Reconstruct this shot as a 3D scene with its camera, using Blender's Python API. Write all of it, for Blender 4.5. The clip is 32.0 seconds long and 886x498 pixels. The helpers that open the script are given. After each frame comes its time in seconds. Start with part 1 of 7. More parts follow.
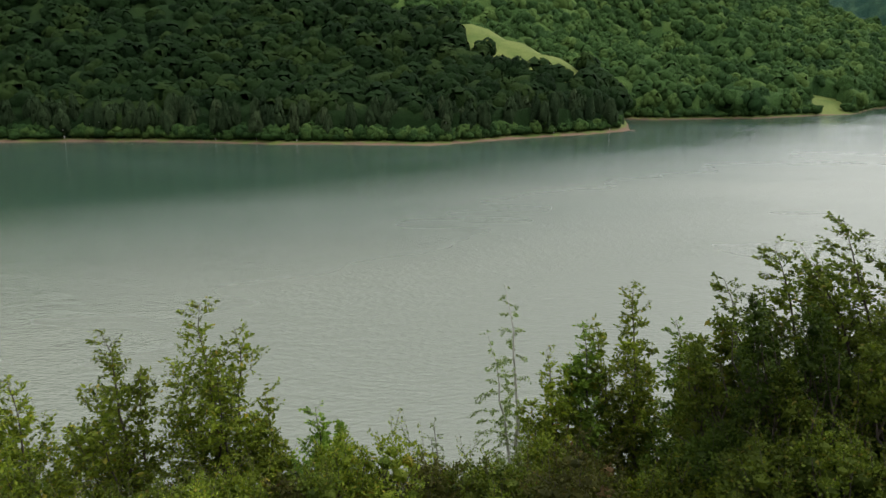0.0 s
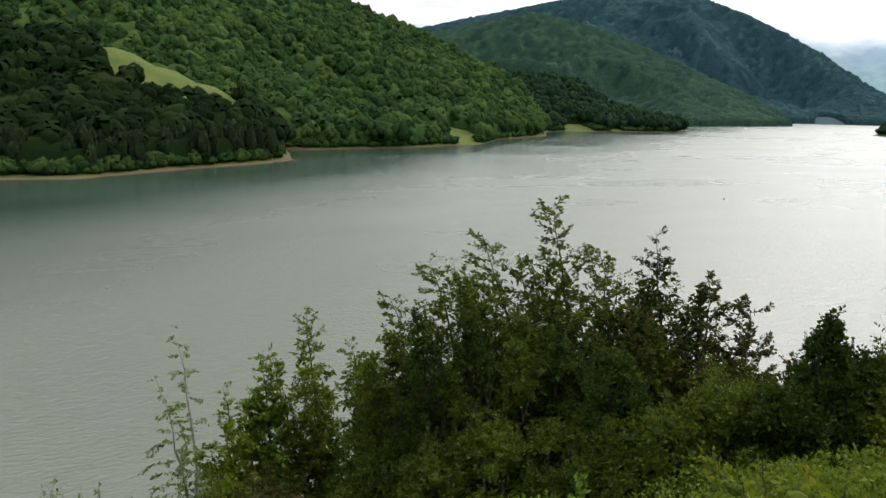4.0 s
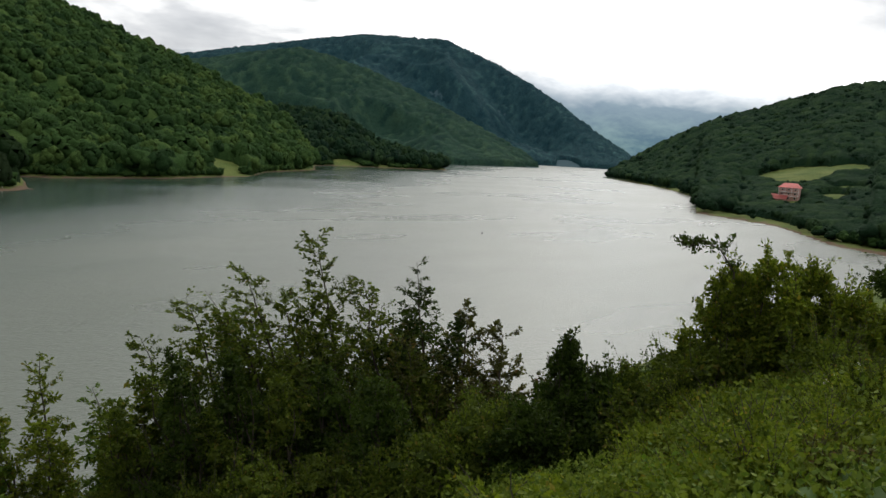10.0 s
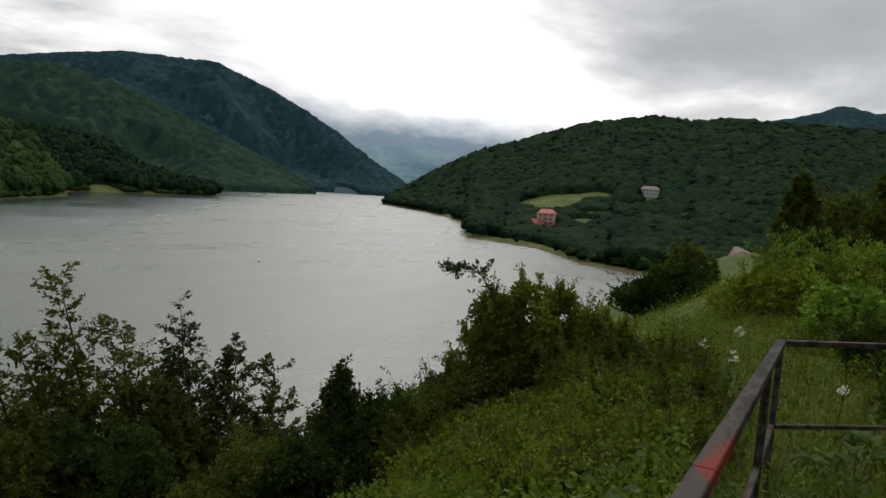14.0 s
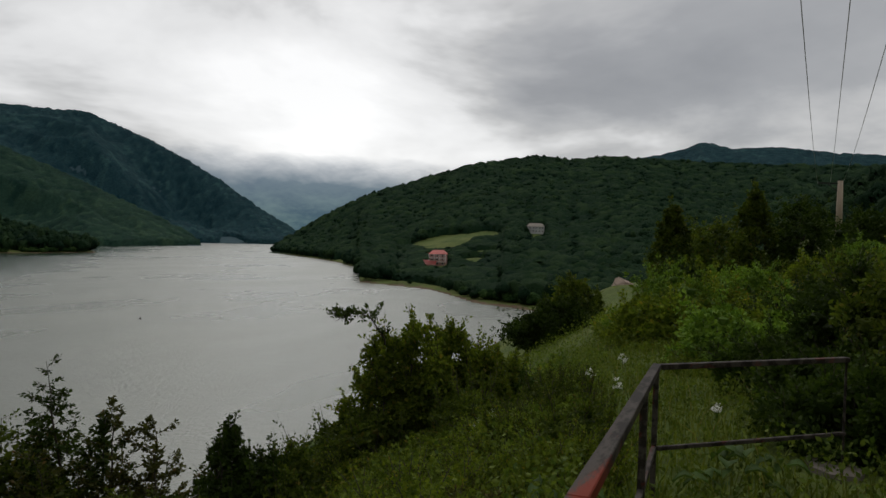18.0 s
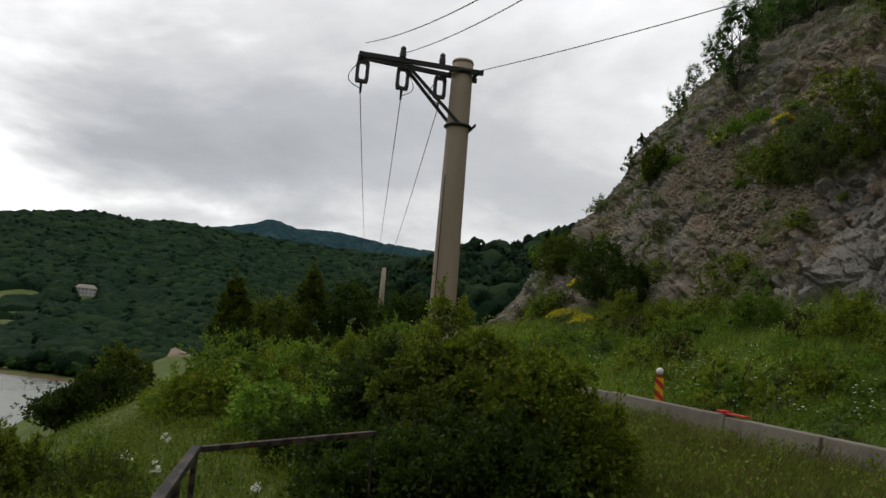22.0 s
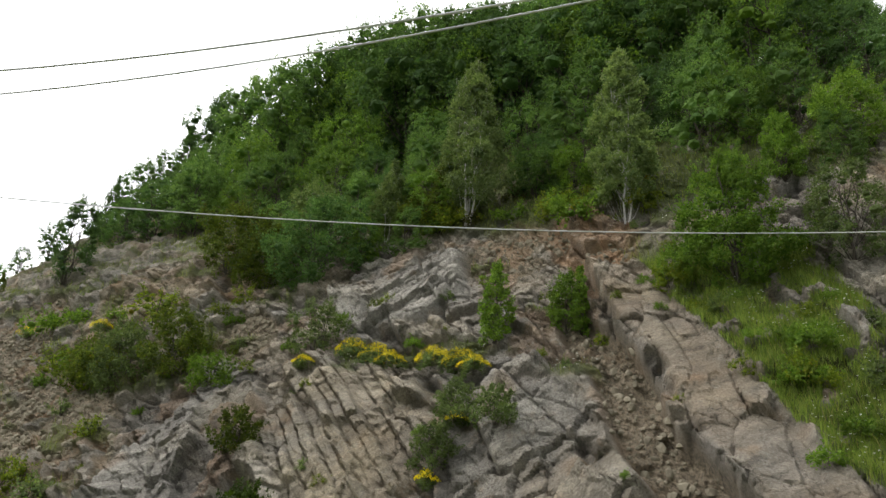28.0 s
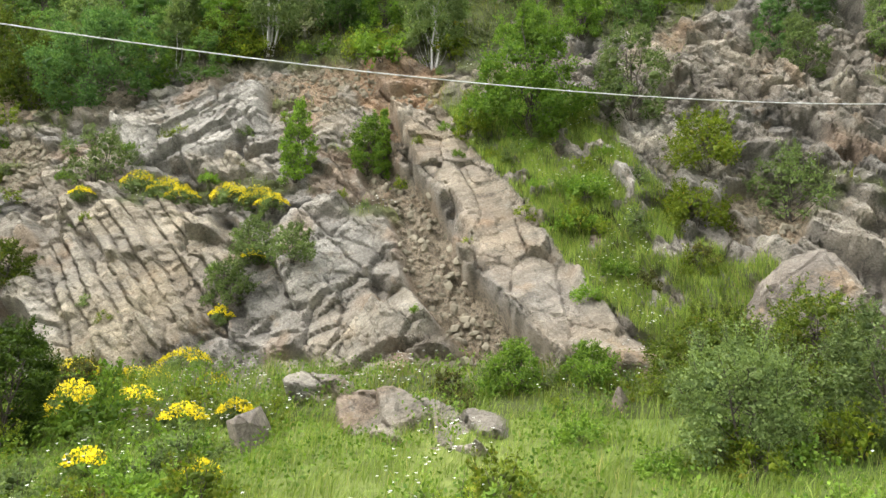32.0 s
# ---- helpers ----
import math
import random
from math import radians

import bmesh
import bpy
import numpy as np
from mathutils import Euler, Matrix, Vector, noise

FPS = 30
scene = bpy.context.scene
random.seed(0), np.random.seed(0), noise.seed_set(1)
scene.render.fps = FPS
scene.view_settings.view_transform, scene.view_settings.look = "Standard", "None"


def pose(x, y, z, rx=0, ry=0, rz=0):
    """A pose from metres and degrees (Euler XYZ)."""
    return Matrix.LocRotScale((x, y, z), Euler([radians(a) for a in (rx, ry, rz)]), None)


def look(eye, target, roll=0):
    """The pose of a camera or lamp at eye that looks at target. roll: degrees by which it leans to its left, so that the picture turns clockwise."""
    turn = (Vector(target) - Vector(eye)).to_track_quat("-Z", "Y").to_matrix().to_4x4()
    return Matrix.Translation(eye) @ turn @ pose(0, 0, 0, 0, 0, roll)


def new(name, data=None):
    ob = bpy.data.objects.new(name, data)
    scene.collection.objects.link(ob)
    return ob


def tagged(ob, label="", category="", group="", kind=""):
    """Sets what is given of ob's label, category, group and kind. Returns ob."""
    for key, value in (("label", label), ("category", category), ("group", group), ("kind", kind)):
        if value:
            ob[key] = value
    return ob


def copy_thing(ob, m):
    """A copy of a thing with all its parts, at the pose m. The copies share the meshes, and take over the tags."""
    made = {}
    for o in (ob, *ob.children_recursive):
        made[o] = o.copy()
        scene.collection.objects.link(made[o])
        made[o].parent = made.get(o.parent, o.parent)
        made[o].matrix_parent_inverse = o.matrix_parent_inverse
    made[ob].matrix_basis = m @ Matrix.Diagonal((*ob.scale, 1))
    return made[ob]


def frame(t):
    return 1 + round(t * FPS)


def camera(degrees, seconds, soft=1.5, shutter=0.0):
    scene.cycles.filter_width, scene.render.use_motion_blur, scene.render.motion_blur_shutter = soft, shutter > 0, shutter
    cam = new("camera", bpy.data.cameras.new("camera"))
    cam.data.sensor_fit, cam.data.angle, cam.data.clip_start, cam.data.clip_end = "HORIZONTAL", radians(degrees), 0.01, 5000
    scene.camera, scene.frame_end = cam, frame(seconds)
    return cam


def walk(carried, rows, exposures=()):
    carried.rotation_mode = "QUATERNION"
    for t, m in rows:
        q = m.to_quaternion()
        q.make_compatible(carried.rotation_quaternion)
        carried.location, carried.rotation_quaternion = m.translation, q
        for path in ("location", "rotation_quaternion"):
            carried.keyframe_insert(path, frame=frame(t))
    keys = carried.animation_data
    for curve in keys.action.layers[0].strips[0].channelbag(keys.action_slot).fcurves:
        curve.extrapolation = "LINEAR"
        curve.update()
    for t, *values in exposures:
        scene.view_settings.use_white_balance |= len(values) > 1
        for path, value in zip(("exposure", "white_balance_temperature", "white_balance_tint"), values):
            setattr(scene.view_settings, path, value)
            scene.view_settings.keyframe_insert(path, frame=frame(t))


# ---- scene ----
# camera: a slow turn on the spot, at eye height on the lay-by
cam = camera(63.20, 32.0)
EYE = 1.7
PATH = (
    (0.0, -0.26, 0.15, 0.00, 75.70, 0.03, -0.01),
    (0.5, -0.26, 0.15, 0.00, 75.57, 0.52, -3.42),
    (1.0, -0.26, 0.15, -0.00, 75.75, 0.48, -6.06),
    (1.5, -0.26, 0.15, -0.00, 76.11, 0.39, -8.64),
    (2.0, -0.26, 0.14, -0.00, 76.54, -0.07, -11.54),
    (2.5, -0.26, 0.14, -0.01, 77.22, -1.34, -13.96),
    (3.0, -0.26, 0.14, -0.01, 77.52, -1.80, -17.91),
    (3.5, -0.25, 0.14, -0.01, 77.69, -1.61, -22.70),
    (5.5, -0.24, 0.14, -0.02, 80.85, -2.12, -31.07),
    (6.0, -0.24, 0.13, -0.03, 81.28, -2.06, -33.15),
    (6.5, -0.23, 0.13, -0.03, 81.68, -2.21, -35.29),
    (7.0, -0.23, 0.13, -0.04, 81.68, -2.33, -36.48),
    (7.5, -0.22, 0.12, -0.04, 81.58, -2.83, -37.85),
    (8.0, -0.21, 0.12, -0.04, 81.74, -2.93, -39.60),
    (8.5, -0.20, 0.11, -0.05, 81.91, -2.74, -41.24),
    (9.0, -0.19, 0.11, -0.05, 81.86, -2.66, -42.74),
    (9.5, -0.17, 0.10, -0.04, 81.88, -3.14, -43.77),
    (10.0, -0.15, 0.10, -0.04, 81.94, -3.90, -44.08),
    (10.5, -0.15, 0.12, -0.05, 81.75, -3.47, -45.19),
    (11.0, -0.12, 0.11, -0.05, 81.98, -3.22, -46.98),
    (11.5, -0.10, 0.08, -0.04, 82.37, -3.74, -49.35),
    (12.0, -0.08, 0.07, -0.03, 82.80, -4.24, -51.86),
    (12.5, -0.05, 0.05, -0.02, 83.39, -4.39, -54.45),
    (13.0, -0.03, 0.04, -0.01, 84.05, -4.29, -57.10),
    (13.5, -0.02, 0.04, -0.01, 84.64, -4.31, -59.40),
    (14.0, -0.01, 0.03, -0.00, 85.32, -4.38, -61.57),
    (14.5, -0.01, 0.01, -0.00, 86.00, -4.37, -64.40),
    (15.0, 0.00, 0.00, -0.00, 86.53, -4.70, -67.35),
    (15.5, 0.01, -0.01, 0.00, 87.14, -5.02, -70.20),
    (17.5, 0.02, -0.03, -0.00, 88.66, -2.28, -69.82),
    (18.0, 0.03, -0.03, -0.00, 89.22, -1.94, -70.22),
    (18.5, 0.04, -0.04, -0.00, 89.28, -1.47, -70.73),
    (19.0, 0.06, -0.07, -0.00, 89.17, -1.77, -73.27),
    (19.5, 0.10, -0.09, -0.01, 89.25, -3.24, -76.84),
    (20.0, 0.14, -0.12, -0.01, 89.67, -4.27, -78.93),
    (20.5, 0.15, -0.11, -0.00, 90.17, -4.74, -84.76),
    (21.0, 0.15, -0.06, 0.01, 91.28, -4.94, -91.50),
    (21.5, 0.15, -0.06, 0.03, 94.10, -4.73, -98.13),
    (22.0, 0.15, -0.10, 0.04, 96.89, -4.82, -104.05),
    (22.5, 0.13, -0.15, 0.04, 99.27, -5.20, -113.35),
    (23.0, 0.11, -0.18, 0.05, 101.34, -5.53, -120.09),
    (23.5, 0.08, -0.18, 0.06, 103.06, -6.32, -126.15),
    (24.0, 0.06, -0.17, 0.08, 104.37, -6.53, -129.91),
    (24.5, 0.05, -0.17, 0.08, 105.44, -6.41, -131.79),
    (25.0, 0.04, -0.18, 0.08, 106.85, -6.10, -134.14),
    (25.5, 0.03, -0.18, 0.08, 108.67, -6.48, -138.41),
    (27.5, -0.01, -0.14, 0.06, 115.05, -3.83, -152.92),
    (28.0, -0.01, -0.13, 0.05, 116.85, -2.75, -156.16),
    (28.5, -0.01, -0.12, 0.05, 118.23, -1.89, -158.68),
    (29.0, -0.02, -0.11, 0.05, 119.01, -1.77, -160.93),
    (29.5, -0.02, -0.10, 0.04, 118.92, -1.69, -163.20),
    (30.0, -0.02, -0.10, 0.04, 117.28, -1.03, -164.52),
    (30.5, -0.02, -0.10, 0.04, 114.44, -0.39, -166.45),
    (31.0, -0.02, -0.10, 0.04, 111.54, 0.17, -168.35),
    (31.5, -0.02, -0.11, 0.05, 107.69, 0.15, -169.96),
    (32.0, -0.02, -0.11, 0.05, 104.60, 0.25, -171.70),
)
EXPOSURES = ((0.0, 0.86), (3.0, 0.70), (6.0, 0.25), (9.0, 0.03), (13.0, -0.3), (19.0, -0.93), (21.0, -0.43), (23.0, -0.40), (25.5, -0.18), (28.0, 1.02), (30.0, 2.05), (32.0, 2.20))
walk(cam, [(t, pose(x, y, EYE + z, rx, ry, rz)) for t, x, y, z, rx, ry, rz in PATH], EXPOSURES)

# ---------------------------------------------------------------- sky and sun
SUN_AZ, SUN_EL = 58.0, 42.0
world = bpy.data.worlds.new("overcast_sky")
scene.world = world
world.use_nodes = True


class Net:
    """A small writer of node trees."""

    def __init__(self, tree):
        self.tree = tree
        tree.nodes.clear()

    def add(self, kind, inputs=()):
        n = self.tree.nodes.new(kind)
        for k, v in dict(inputs).items():
            self.put(n.inputs[k], v)
        return n

    def put(self, socket, v):
        if isinstance(v, bpy.types.NodeSocket):
            self.tree.links.new(v, socket)
        else:
            socket.default_value = v

    def math(self, op, a, b=0.0, c=0.0, clamp=False):
        n = self.tree.nodes.new("ShaderNodeMath")
        n.operation, n.use_clamp = op, clamp
        for s, v in zip(n.inputs, (a, b, c)):
            self.put(s, v)
        return n.outputs[0]

    def vmath(self, op, a, b=(0, 0, 0)):
        n = self.tree.nodes.new("ShaderNodeVectorMath")
        n.operation = op
        self.put(n.inputs[0], a)
        self.put(n.inputs[1], b)
        return n.outputs["Value"] if op in ("DOT_PRODUCT", "LENGTH", "DISTANCE") else n.outputs["Vector"]

    def noise(self, vector, scale, detail=3.0, rough=0.55, out="Fac", distort=0.0):
        n = self.add("ShaderNodeTexNoise", inputs={"Vector": vector, "Scale": scale, "Detail": detail, "Roughness": rough, "Distortion": distort})
        return n.outputs["Fac" if out == "Fac" else "Color"]

    def ramp(self, fac, *stops):
        n = self.tree.nodes.new("ShaderNodeValToRGB")
        el = n.color_ramp.elements
        while len(el) < len(stops):
            el.new(0.5)
        for e, (p, c) in zip(el, stops):
            e.position = p
            e.color = (c, c, c, 1) if isinstance(c, (int, float)) else (*c, 1)
        self.put(n.inputs[0], fac)
        return n.outputs[0]

    def mix(self, fac, a, b, blend="MIX"):
        n = self.tree.nodes.new("ShaderNodeMix")
        n.data_type, n.blend_type = "RGBA", blend
        self.put(n.inputs[0], fac)
        for s, v in ((n.inputs[6], a), (n.inputs[7], b)):
            self.put(s, (*v, 1) if isinstance(v, tuple) and len(v) == 3 else v)
        return n.outputs[2]

    def mapped(self, vector, scale=(1, 1, 1), rot=(0, 0, 0), loc=(0, 0, 0)):
        n = self.add("ShaderNodeMapping", inputs={"Vector": vector, "Scale": scale, "Rotation": tuple(radians(a) for a in rot), "Location": loc})
        return n.outputs[0]


def toward(az, el):
    a, e = radians(az), radians(el)
    return (math.sin(a) * math.cos(e), math.cos(a) * math.cos(e), math.sin(e))


net = Net(world.node_tree)
way = net.add("ShaderNodeTexCoord").outputs["Generated"]
sep = net.add("ShaderNodeSeparateXYZ", inputs={0: way})
height = net.math("MAXIMUM", sep.outputs[2], 0.0)
flat = net.vmath("DIVIDE", way, net.add("ShaderNodeCombineXYZ", inputs={0: net.math("ADD", height, 0.22), 1: net.math("ADD", height, 0.22), 2: 1.0}).outputs[0])
deck = net.noise(net.mapped(flat, (1, 1, 0.3)), 0.75, 6, 0.56, distort=0.5)
wisp = net.noise(net.mapped(flat, (1, 1, 0.3), loc=(3, 7, 0)), 2.2, 4, 0.55)
cover = net.math("ADD", net.math("MULTIPLY", deck, 0.75), net.math("MULTIPLY", wisp, 0.25))
gap = net.math("POWER", net.math("MAXIMUM", net.vmath("DOT_PRODUCT", way, toward(58, 12)), 0.0), 30.0)
gap2 = net.math("POWER", net.math("MAXIMUM", net.vmath("DOT_PRODUCT", way, toward(61, 9)), 0.0), 90.0)
thin = net.math("SUBTRACT", net.math("ADD", net.math("MULTIPLY", gap, 0.16), net.math("MULTIPLY", gap2, 0.12)), net.math("SUBTRACT", cover, 0.5))
bright = net.ramp(net.math("ADD", thin, 0.5), (0.30, 0.36), (0.44, 0.48), (0.54, 0.76), (0.64, 1.45), (0.80, 1.9))
low = net.math("MULTIPLY", net.math("SUBTRACT", 1.0, net.math("MULTIPLY", height, 5.0, clamp=True)), 0.18)
high = net.ramp(height, (0.32, 1.0), (0.85, 1.9))
veil = net.math("MULTIPLY", net.math("POWER", net.math("MAXIMUM", net.vmath("DOT_PRODUCT", way, toward(125, 30)), 0.0), 3.0), 0.45)
bright = net.math("MULTIPLY", net.math("ADD", net.math("ADD", bright, low), veil), high)
cloud = net.mix(1.0, net.ramp(bright, (0.0, (0.90, 0.95, 1.06)), (1.0, (1.0, 1.0, 1.0))), bright, "MULTIPLY")
blue = net.add("ShaderNodeTexSky")
blue.sky_type, blue.sun_disc = "NISHITA", False
blue.sun_elevation, blue.sun_rotation = radians(SUN_EL), radians(SUN_AZ)
tinted = net.mix(1.0, blue.outputs[0], (0.1, 0.1, 0.1), "MULTIPLY")
sky = net.mix(0.9, tinted, cloud)
back = net.add("ShaderNodeBackground", inputs={"Color": sky, "Strength": 1.0})
net.add("ShaderNodeOutputWorld", inputs={"Surface": back.outputs[0]})

sun = new("sun", bpy.data.lights.new("sun", "SUN"))
sun.data.energy, sun.data.angle, sun.data.color = 0.9, radians(25), (1.0, 0.95, 0.88)
sun.matrix_world = look((0, 0, 0), [-c for c in toward(SUN_AZ, SUN_EL)])

# ---------------------------------------------------------------- materials
def material(name):
    m = bpy.data.materials.new(name)
    m.use_nodes = True
    return m, Net(m.node_tree)


def finish(net, colour, rough=0.9, bump=None, strength=0.5, distance=0.05, metal=0.0, spec=0.3, extra=()):
    """A principled surface with an optional bump; returns its node."""
    p = net.add("ShaderNodeBsdfPrincipled", {"Base Color": (*colour, 1) if isinstance(colour, tuple) else colour, "Roughness": rough, "Metallic": metal, "Specular IOR Level": spec, **dict(extra)})
    if bump is not None:
        b = net.add("ShaderNodeBump", {"Height": bump, "Strength": strength, "Distance": distance})
        net.put(p.inputs["Normal"], b.outputs[0])
    net.add("ShaderNodeOutputMaterial", {"Surface": p.outputs[0]})
    return p


def place(net):
    return net.add("ShaderNodeNewGeometry").outputs["Position"]


def foliage_far(name, dark, mid, light, scale, mottle=1.0):
    """Closed forest canopy seen from far: every crown its own green, mottled by leaf masses."""
    m, net = material(name)
    pos = place(net)
    col = net.add("ShaderNodeVertexColor")
    col.layer_name = "tree_tone"
    each = net.math("ADD", net.math("MULTIPLY", col.outputs[0], 0.55), net.math("MULTIPLY", net.noise(pos, scale * 0.06, 3), 0.5))
    tone = net.ramp(each, (0.25, dark), (0.50, mid), (0.62, mid), (0.80, light))
    leaves = net.noise(pos, scale * 2.6, 4, 0.75)
    mott = net.ramp(leaves, (0.3, 1 - 0.4 * mottle), (0.7, 1 + 0.35 * mottle))
    finish(net, net.mix(1.0, tone, mott, "MULTIPLY"), 0.9, leaves, 0.9, 0.55 / scale, spec=0.03)
    return m


def foliage_near(name, dark, light, warm=None, trans=0.35):
    """Leaves that let some light through, each leaf its own tone."""
    m, net = material(name)
    geo = net.add("ShaderNodeNewGeometry")
    own = geo.outputs["Random Per Island"]
    stops = [(0.0, dark), (0.75, light)] + ([(0.93, light), (1.0, warm)] if warm else [(1.0, light)])
    c = net.ramp(own, *stops)
    clump = net.ramp(net.noise(geo.outputs["Position"], 1.3, 3), (0.3, 0.7), (0.7, 1.25))
    c = net.mix(1.0, c, clump, "MULTIPLY")
    c = net.mix(1.0, c, net.ramp(net.add("ShaderNodeObjectInfo").outputs["Random"], (0.0, 0.78), (1.0, 1.25)), "MULTIPLY")
    p = net.add("ShaderNodeBsdfPrincipled", {"Base Color": c, "Roughness": 0.62, "Specular IOR Level": 0.10})
    t = net.add("ShaderNodeBsdfTranslucent", {"Color": net.mix(1.0, c, (1.15, 1.2, 0.6), "MULTIPLY")})
    mixed = net.add("ShaderNodeMixShader", {0: trans, 1: p.outputs[0], 2: t.outputs[0]})
    net.add("ShaderNodeOutputMaterial", {"Surface": mixed.outputs[0]})
    return m


def make_water():
    m, net = material("lake_water")
    pos = place(net)
    swell = net.noise(net.mapped(pos, (0.55, 1.1, 1), (0, 0, 24)), 0.55, 3, 0.6)
    ripple = net.noise(net.mapped(pos, (0.6, 1.3, 1), (0, 0, 30)), 2.6, 3, 0.6)
    h = net.math("ADD", net.math("MULTIPLY", swell, 0.6), net.math("MULTIPLY", ripple, 0.6))
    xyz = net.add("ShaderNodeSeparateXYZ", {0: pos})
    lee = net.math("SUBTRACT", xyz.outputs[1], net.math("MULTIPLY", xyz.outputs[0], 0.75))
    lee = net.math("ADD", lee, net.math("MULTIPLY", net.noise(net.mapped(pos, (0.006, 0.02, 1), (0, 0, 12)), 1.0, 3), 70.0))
    calm_reflection = net.ramp(net.math("MULTIPLY", lee, 0.004), (0.46, 0.0), (0.80, 1.0))
    b = net.add("ShaderNodeBump", {"Height": h, "Strength": net.math("SUBTRACT", 0.52, net.math("MULTIPLY", calm_reflection, 0.34)), "Distance": 0.4})
    gust = net.ramp(net.noise(net.mapped(pos, (0.012, 0.03, 1), (0, 0, 20)), 1.0, 3), (0.35, 0.25), (0.65, 0.35))
    gust = net.math("SUBTRACT", gust, net.math("MULTIPLY", calm_reflection, 0.17))
    # sheltered water also has the wooded shore's dark reflection put into its colour
    deep = net.mix(calm_reflection, net.ramp(net.noise(pos, 0.006, 2), (0.3, (0.108, 0.123, 0.095)), (0.7, (0.126, 0.140, 0.108))), (0.028, 0.056, 0.040))
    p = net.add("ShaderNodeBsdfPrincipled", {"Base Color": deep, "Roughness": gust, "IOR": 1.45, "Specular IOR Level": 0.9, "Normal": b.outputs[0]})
    net.add("ShaderNodeOutputMaterial", {"Surface": p.outputs[0]})
    return m


def make_ground():
    """Grass and weeds, bare soil along the waterline, forest floor further off with distance haze in its colour."""
    m, net = material("ground_grass_and_soil")
    pos = place(net)
    z = net.add("ShaderNodeSeparateXYZ", {0: pos}).outputs[2]
    fine = net.noise(pos, 3.0, 5, 0.7)
    broad = net.noise(pos, 0.06, 4)
    grass = net.mix(net.ramp(broad, (0.35, 0.0), (0.7, 1.0)), (0.060, 0.092, 0.020), (0.120, 0.138, 0.038))
    grass = net.mix(1.0, grass, net.ramp(fine, (0.3, 0.6), (0.7, 1.3)), "MULTIPLY")
    soil = net.mix(net.noise(pos, 0.8, 4, 0.7), (0.070, 0.046, 0.030), (0.160, 0.110, 0.074))
    edge = net.math("ADD", z, net.math("MULTIPLY", net.noise(pos, 0.15, 3), 1.6))
    c = net.mix(net.ramp(net.math("MULTIPLY", net.math("ADD", edge, 20.3), 0.2), (0.20, 0.0), (0.25, 1.0)), soil, grass)
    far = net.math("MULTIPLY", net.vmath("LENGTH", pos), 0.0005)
    # blue haze put into the floor colour, growing with distance
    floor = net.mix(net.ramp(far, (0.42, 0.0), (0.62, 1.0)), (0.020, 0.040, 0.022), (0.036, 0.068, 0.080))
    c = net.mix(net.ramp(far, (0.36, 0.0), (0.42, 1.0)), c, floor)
    finish(net, c, 0.95, fine, 0.8, 0.12, spec=0.1)
    return m


def stone_colour(net, pos, block, warm, ochre):
    """Bedded sandstone: grey to tan, with bedding streaks, hairline cracks, rust and pale lichen; returns colour and relief."""
    turned = net.mapped(pos, (1, 1, 1), (0, 60, 0))
    wander = net.tree.nodes.new("ShaderNodeMixRGB")
    wander.blend_type = "ADD"
    net.put(wander.inputs[0], 0.6)
    net.put(wander.inputs[1], turned)
    net.put(wander.inputs[2], net.noise(pos, 1.1, 4, 0.65, "Color"))
    beds = net.noise(net.mapped(wander.outputs[0], (2.6, 0.6, 0.35)), 0.9, 6, 0.7)
    cell = net.add("ShaderNodeTexVoronoi", {"Vector": net.mapped(wander.outputs[0], (2.6, 1.2, 0.8)), "Scale": 1.0})
    cell.feature = "DISTANCE_TO_EDGE"
    crack = net.ramp(cell.outputs["Distance"], (0.0, 0.0), (0.02, 1.0))
    grey = net.ramp(block, (0.0, (0.080, 0.074, 0.065)), (0.45, (0.162, 0.150, 0.131)), (1.0, (0.302, 0.283, 0.245)))
    tan = net.ramp(block, (0.0, (0.104, 0.084, 0.060)), (0.45, (0.212, 0.174, 0.124)), (1.0, (0.340, 0.292, 0.205)))
    stone = net.mix(warm, grey, tan)
    stone = net.mix(net.math("MULTIPLY", ochre, 0.8), stone, (0.260, 0.150, 0.075))
    stone = net.mix(1.0, stone, net.ramp(beds, (0.3, 0.50), (0.7, 1.42)), "MULTIPLY")
    rust = net.ramp(net.noise(pos, 0.7, 5, 0.65), (0.58, 0.0), (0.72, 0.45))
    stone = net.mix(rust, stone, (0.215, 0.135, 0.062))
    lich = net.ramp(net.noise(pos, 2.4, 6, 0.75), (0.55, 0.0), (0.70, 0.55))
    stone = net.mix(lich, stone, (0.31, 0.30, 0.255))
    dark = net.ramp(net.noise(net.mapped(pos, (1, 1, 0.3)), 1.3, 5, 0.7), (0.58, 0.0), (0.72, 0.55))
    stone = net.mix(dark, stone, (0.055, 0.052, 0.047))
    speck = net.noise(pos, 13.0, 6, 0.85)
    stone = net.mix(1.0, stone, net.ramp(speck, (0.32, 0.50), (0.68, 1.46)), "MULTIPLY")
    soil = net.math("MULTIPLY", net.math("SUBTRACT", 1.0, crack), net.ramp(net.noise(pos, 0.6, 3), (0.40, 0.15), (0.60, 0.75)))
    relief = net.math("ADD", net.math("MULTIPLY", beds, 0.5), net.math("ADD", net.math("MULTIPLY", crack, 0.35), net.math("MULTIPLY", speck, 0.45)))
    return net.mix(soil, stone, (0.05, 0.042, 0.032)), relief


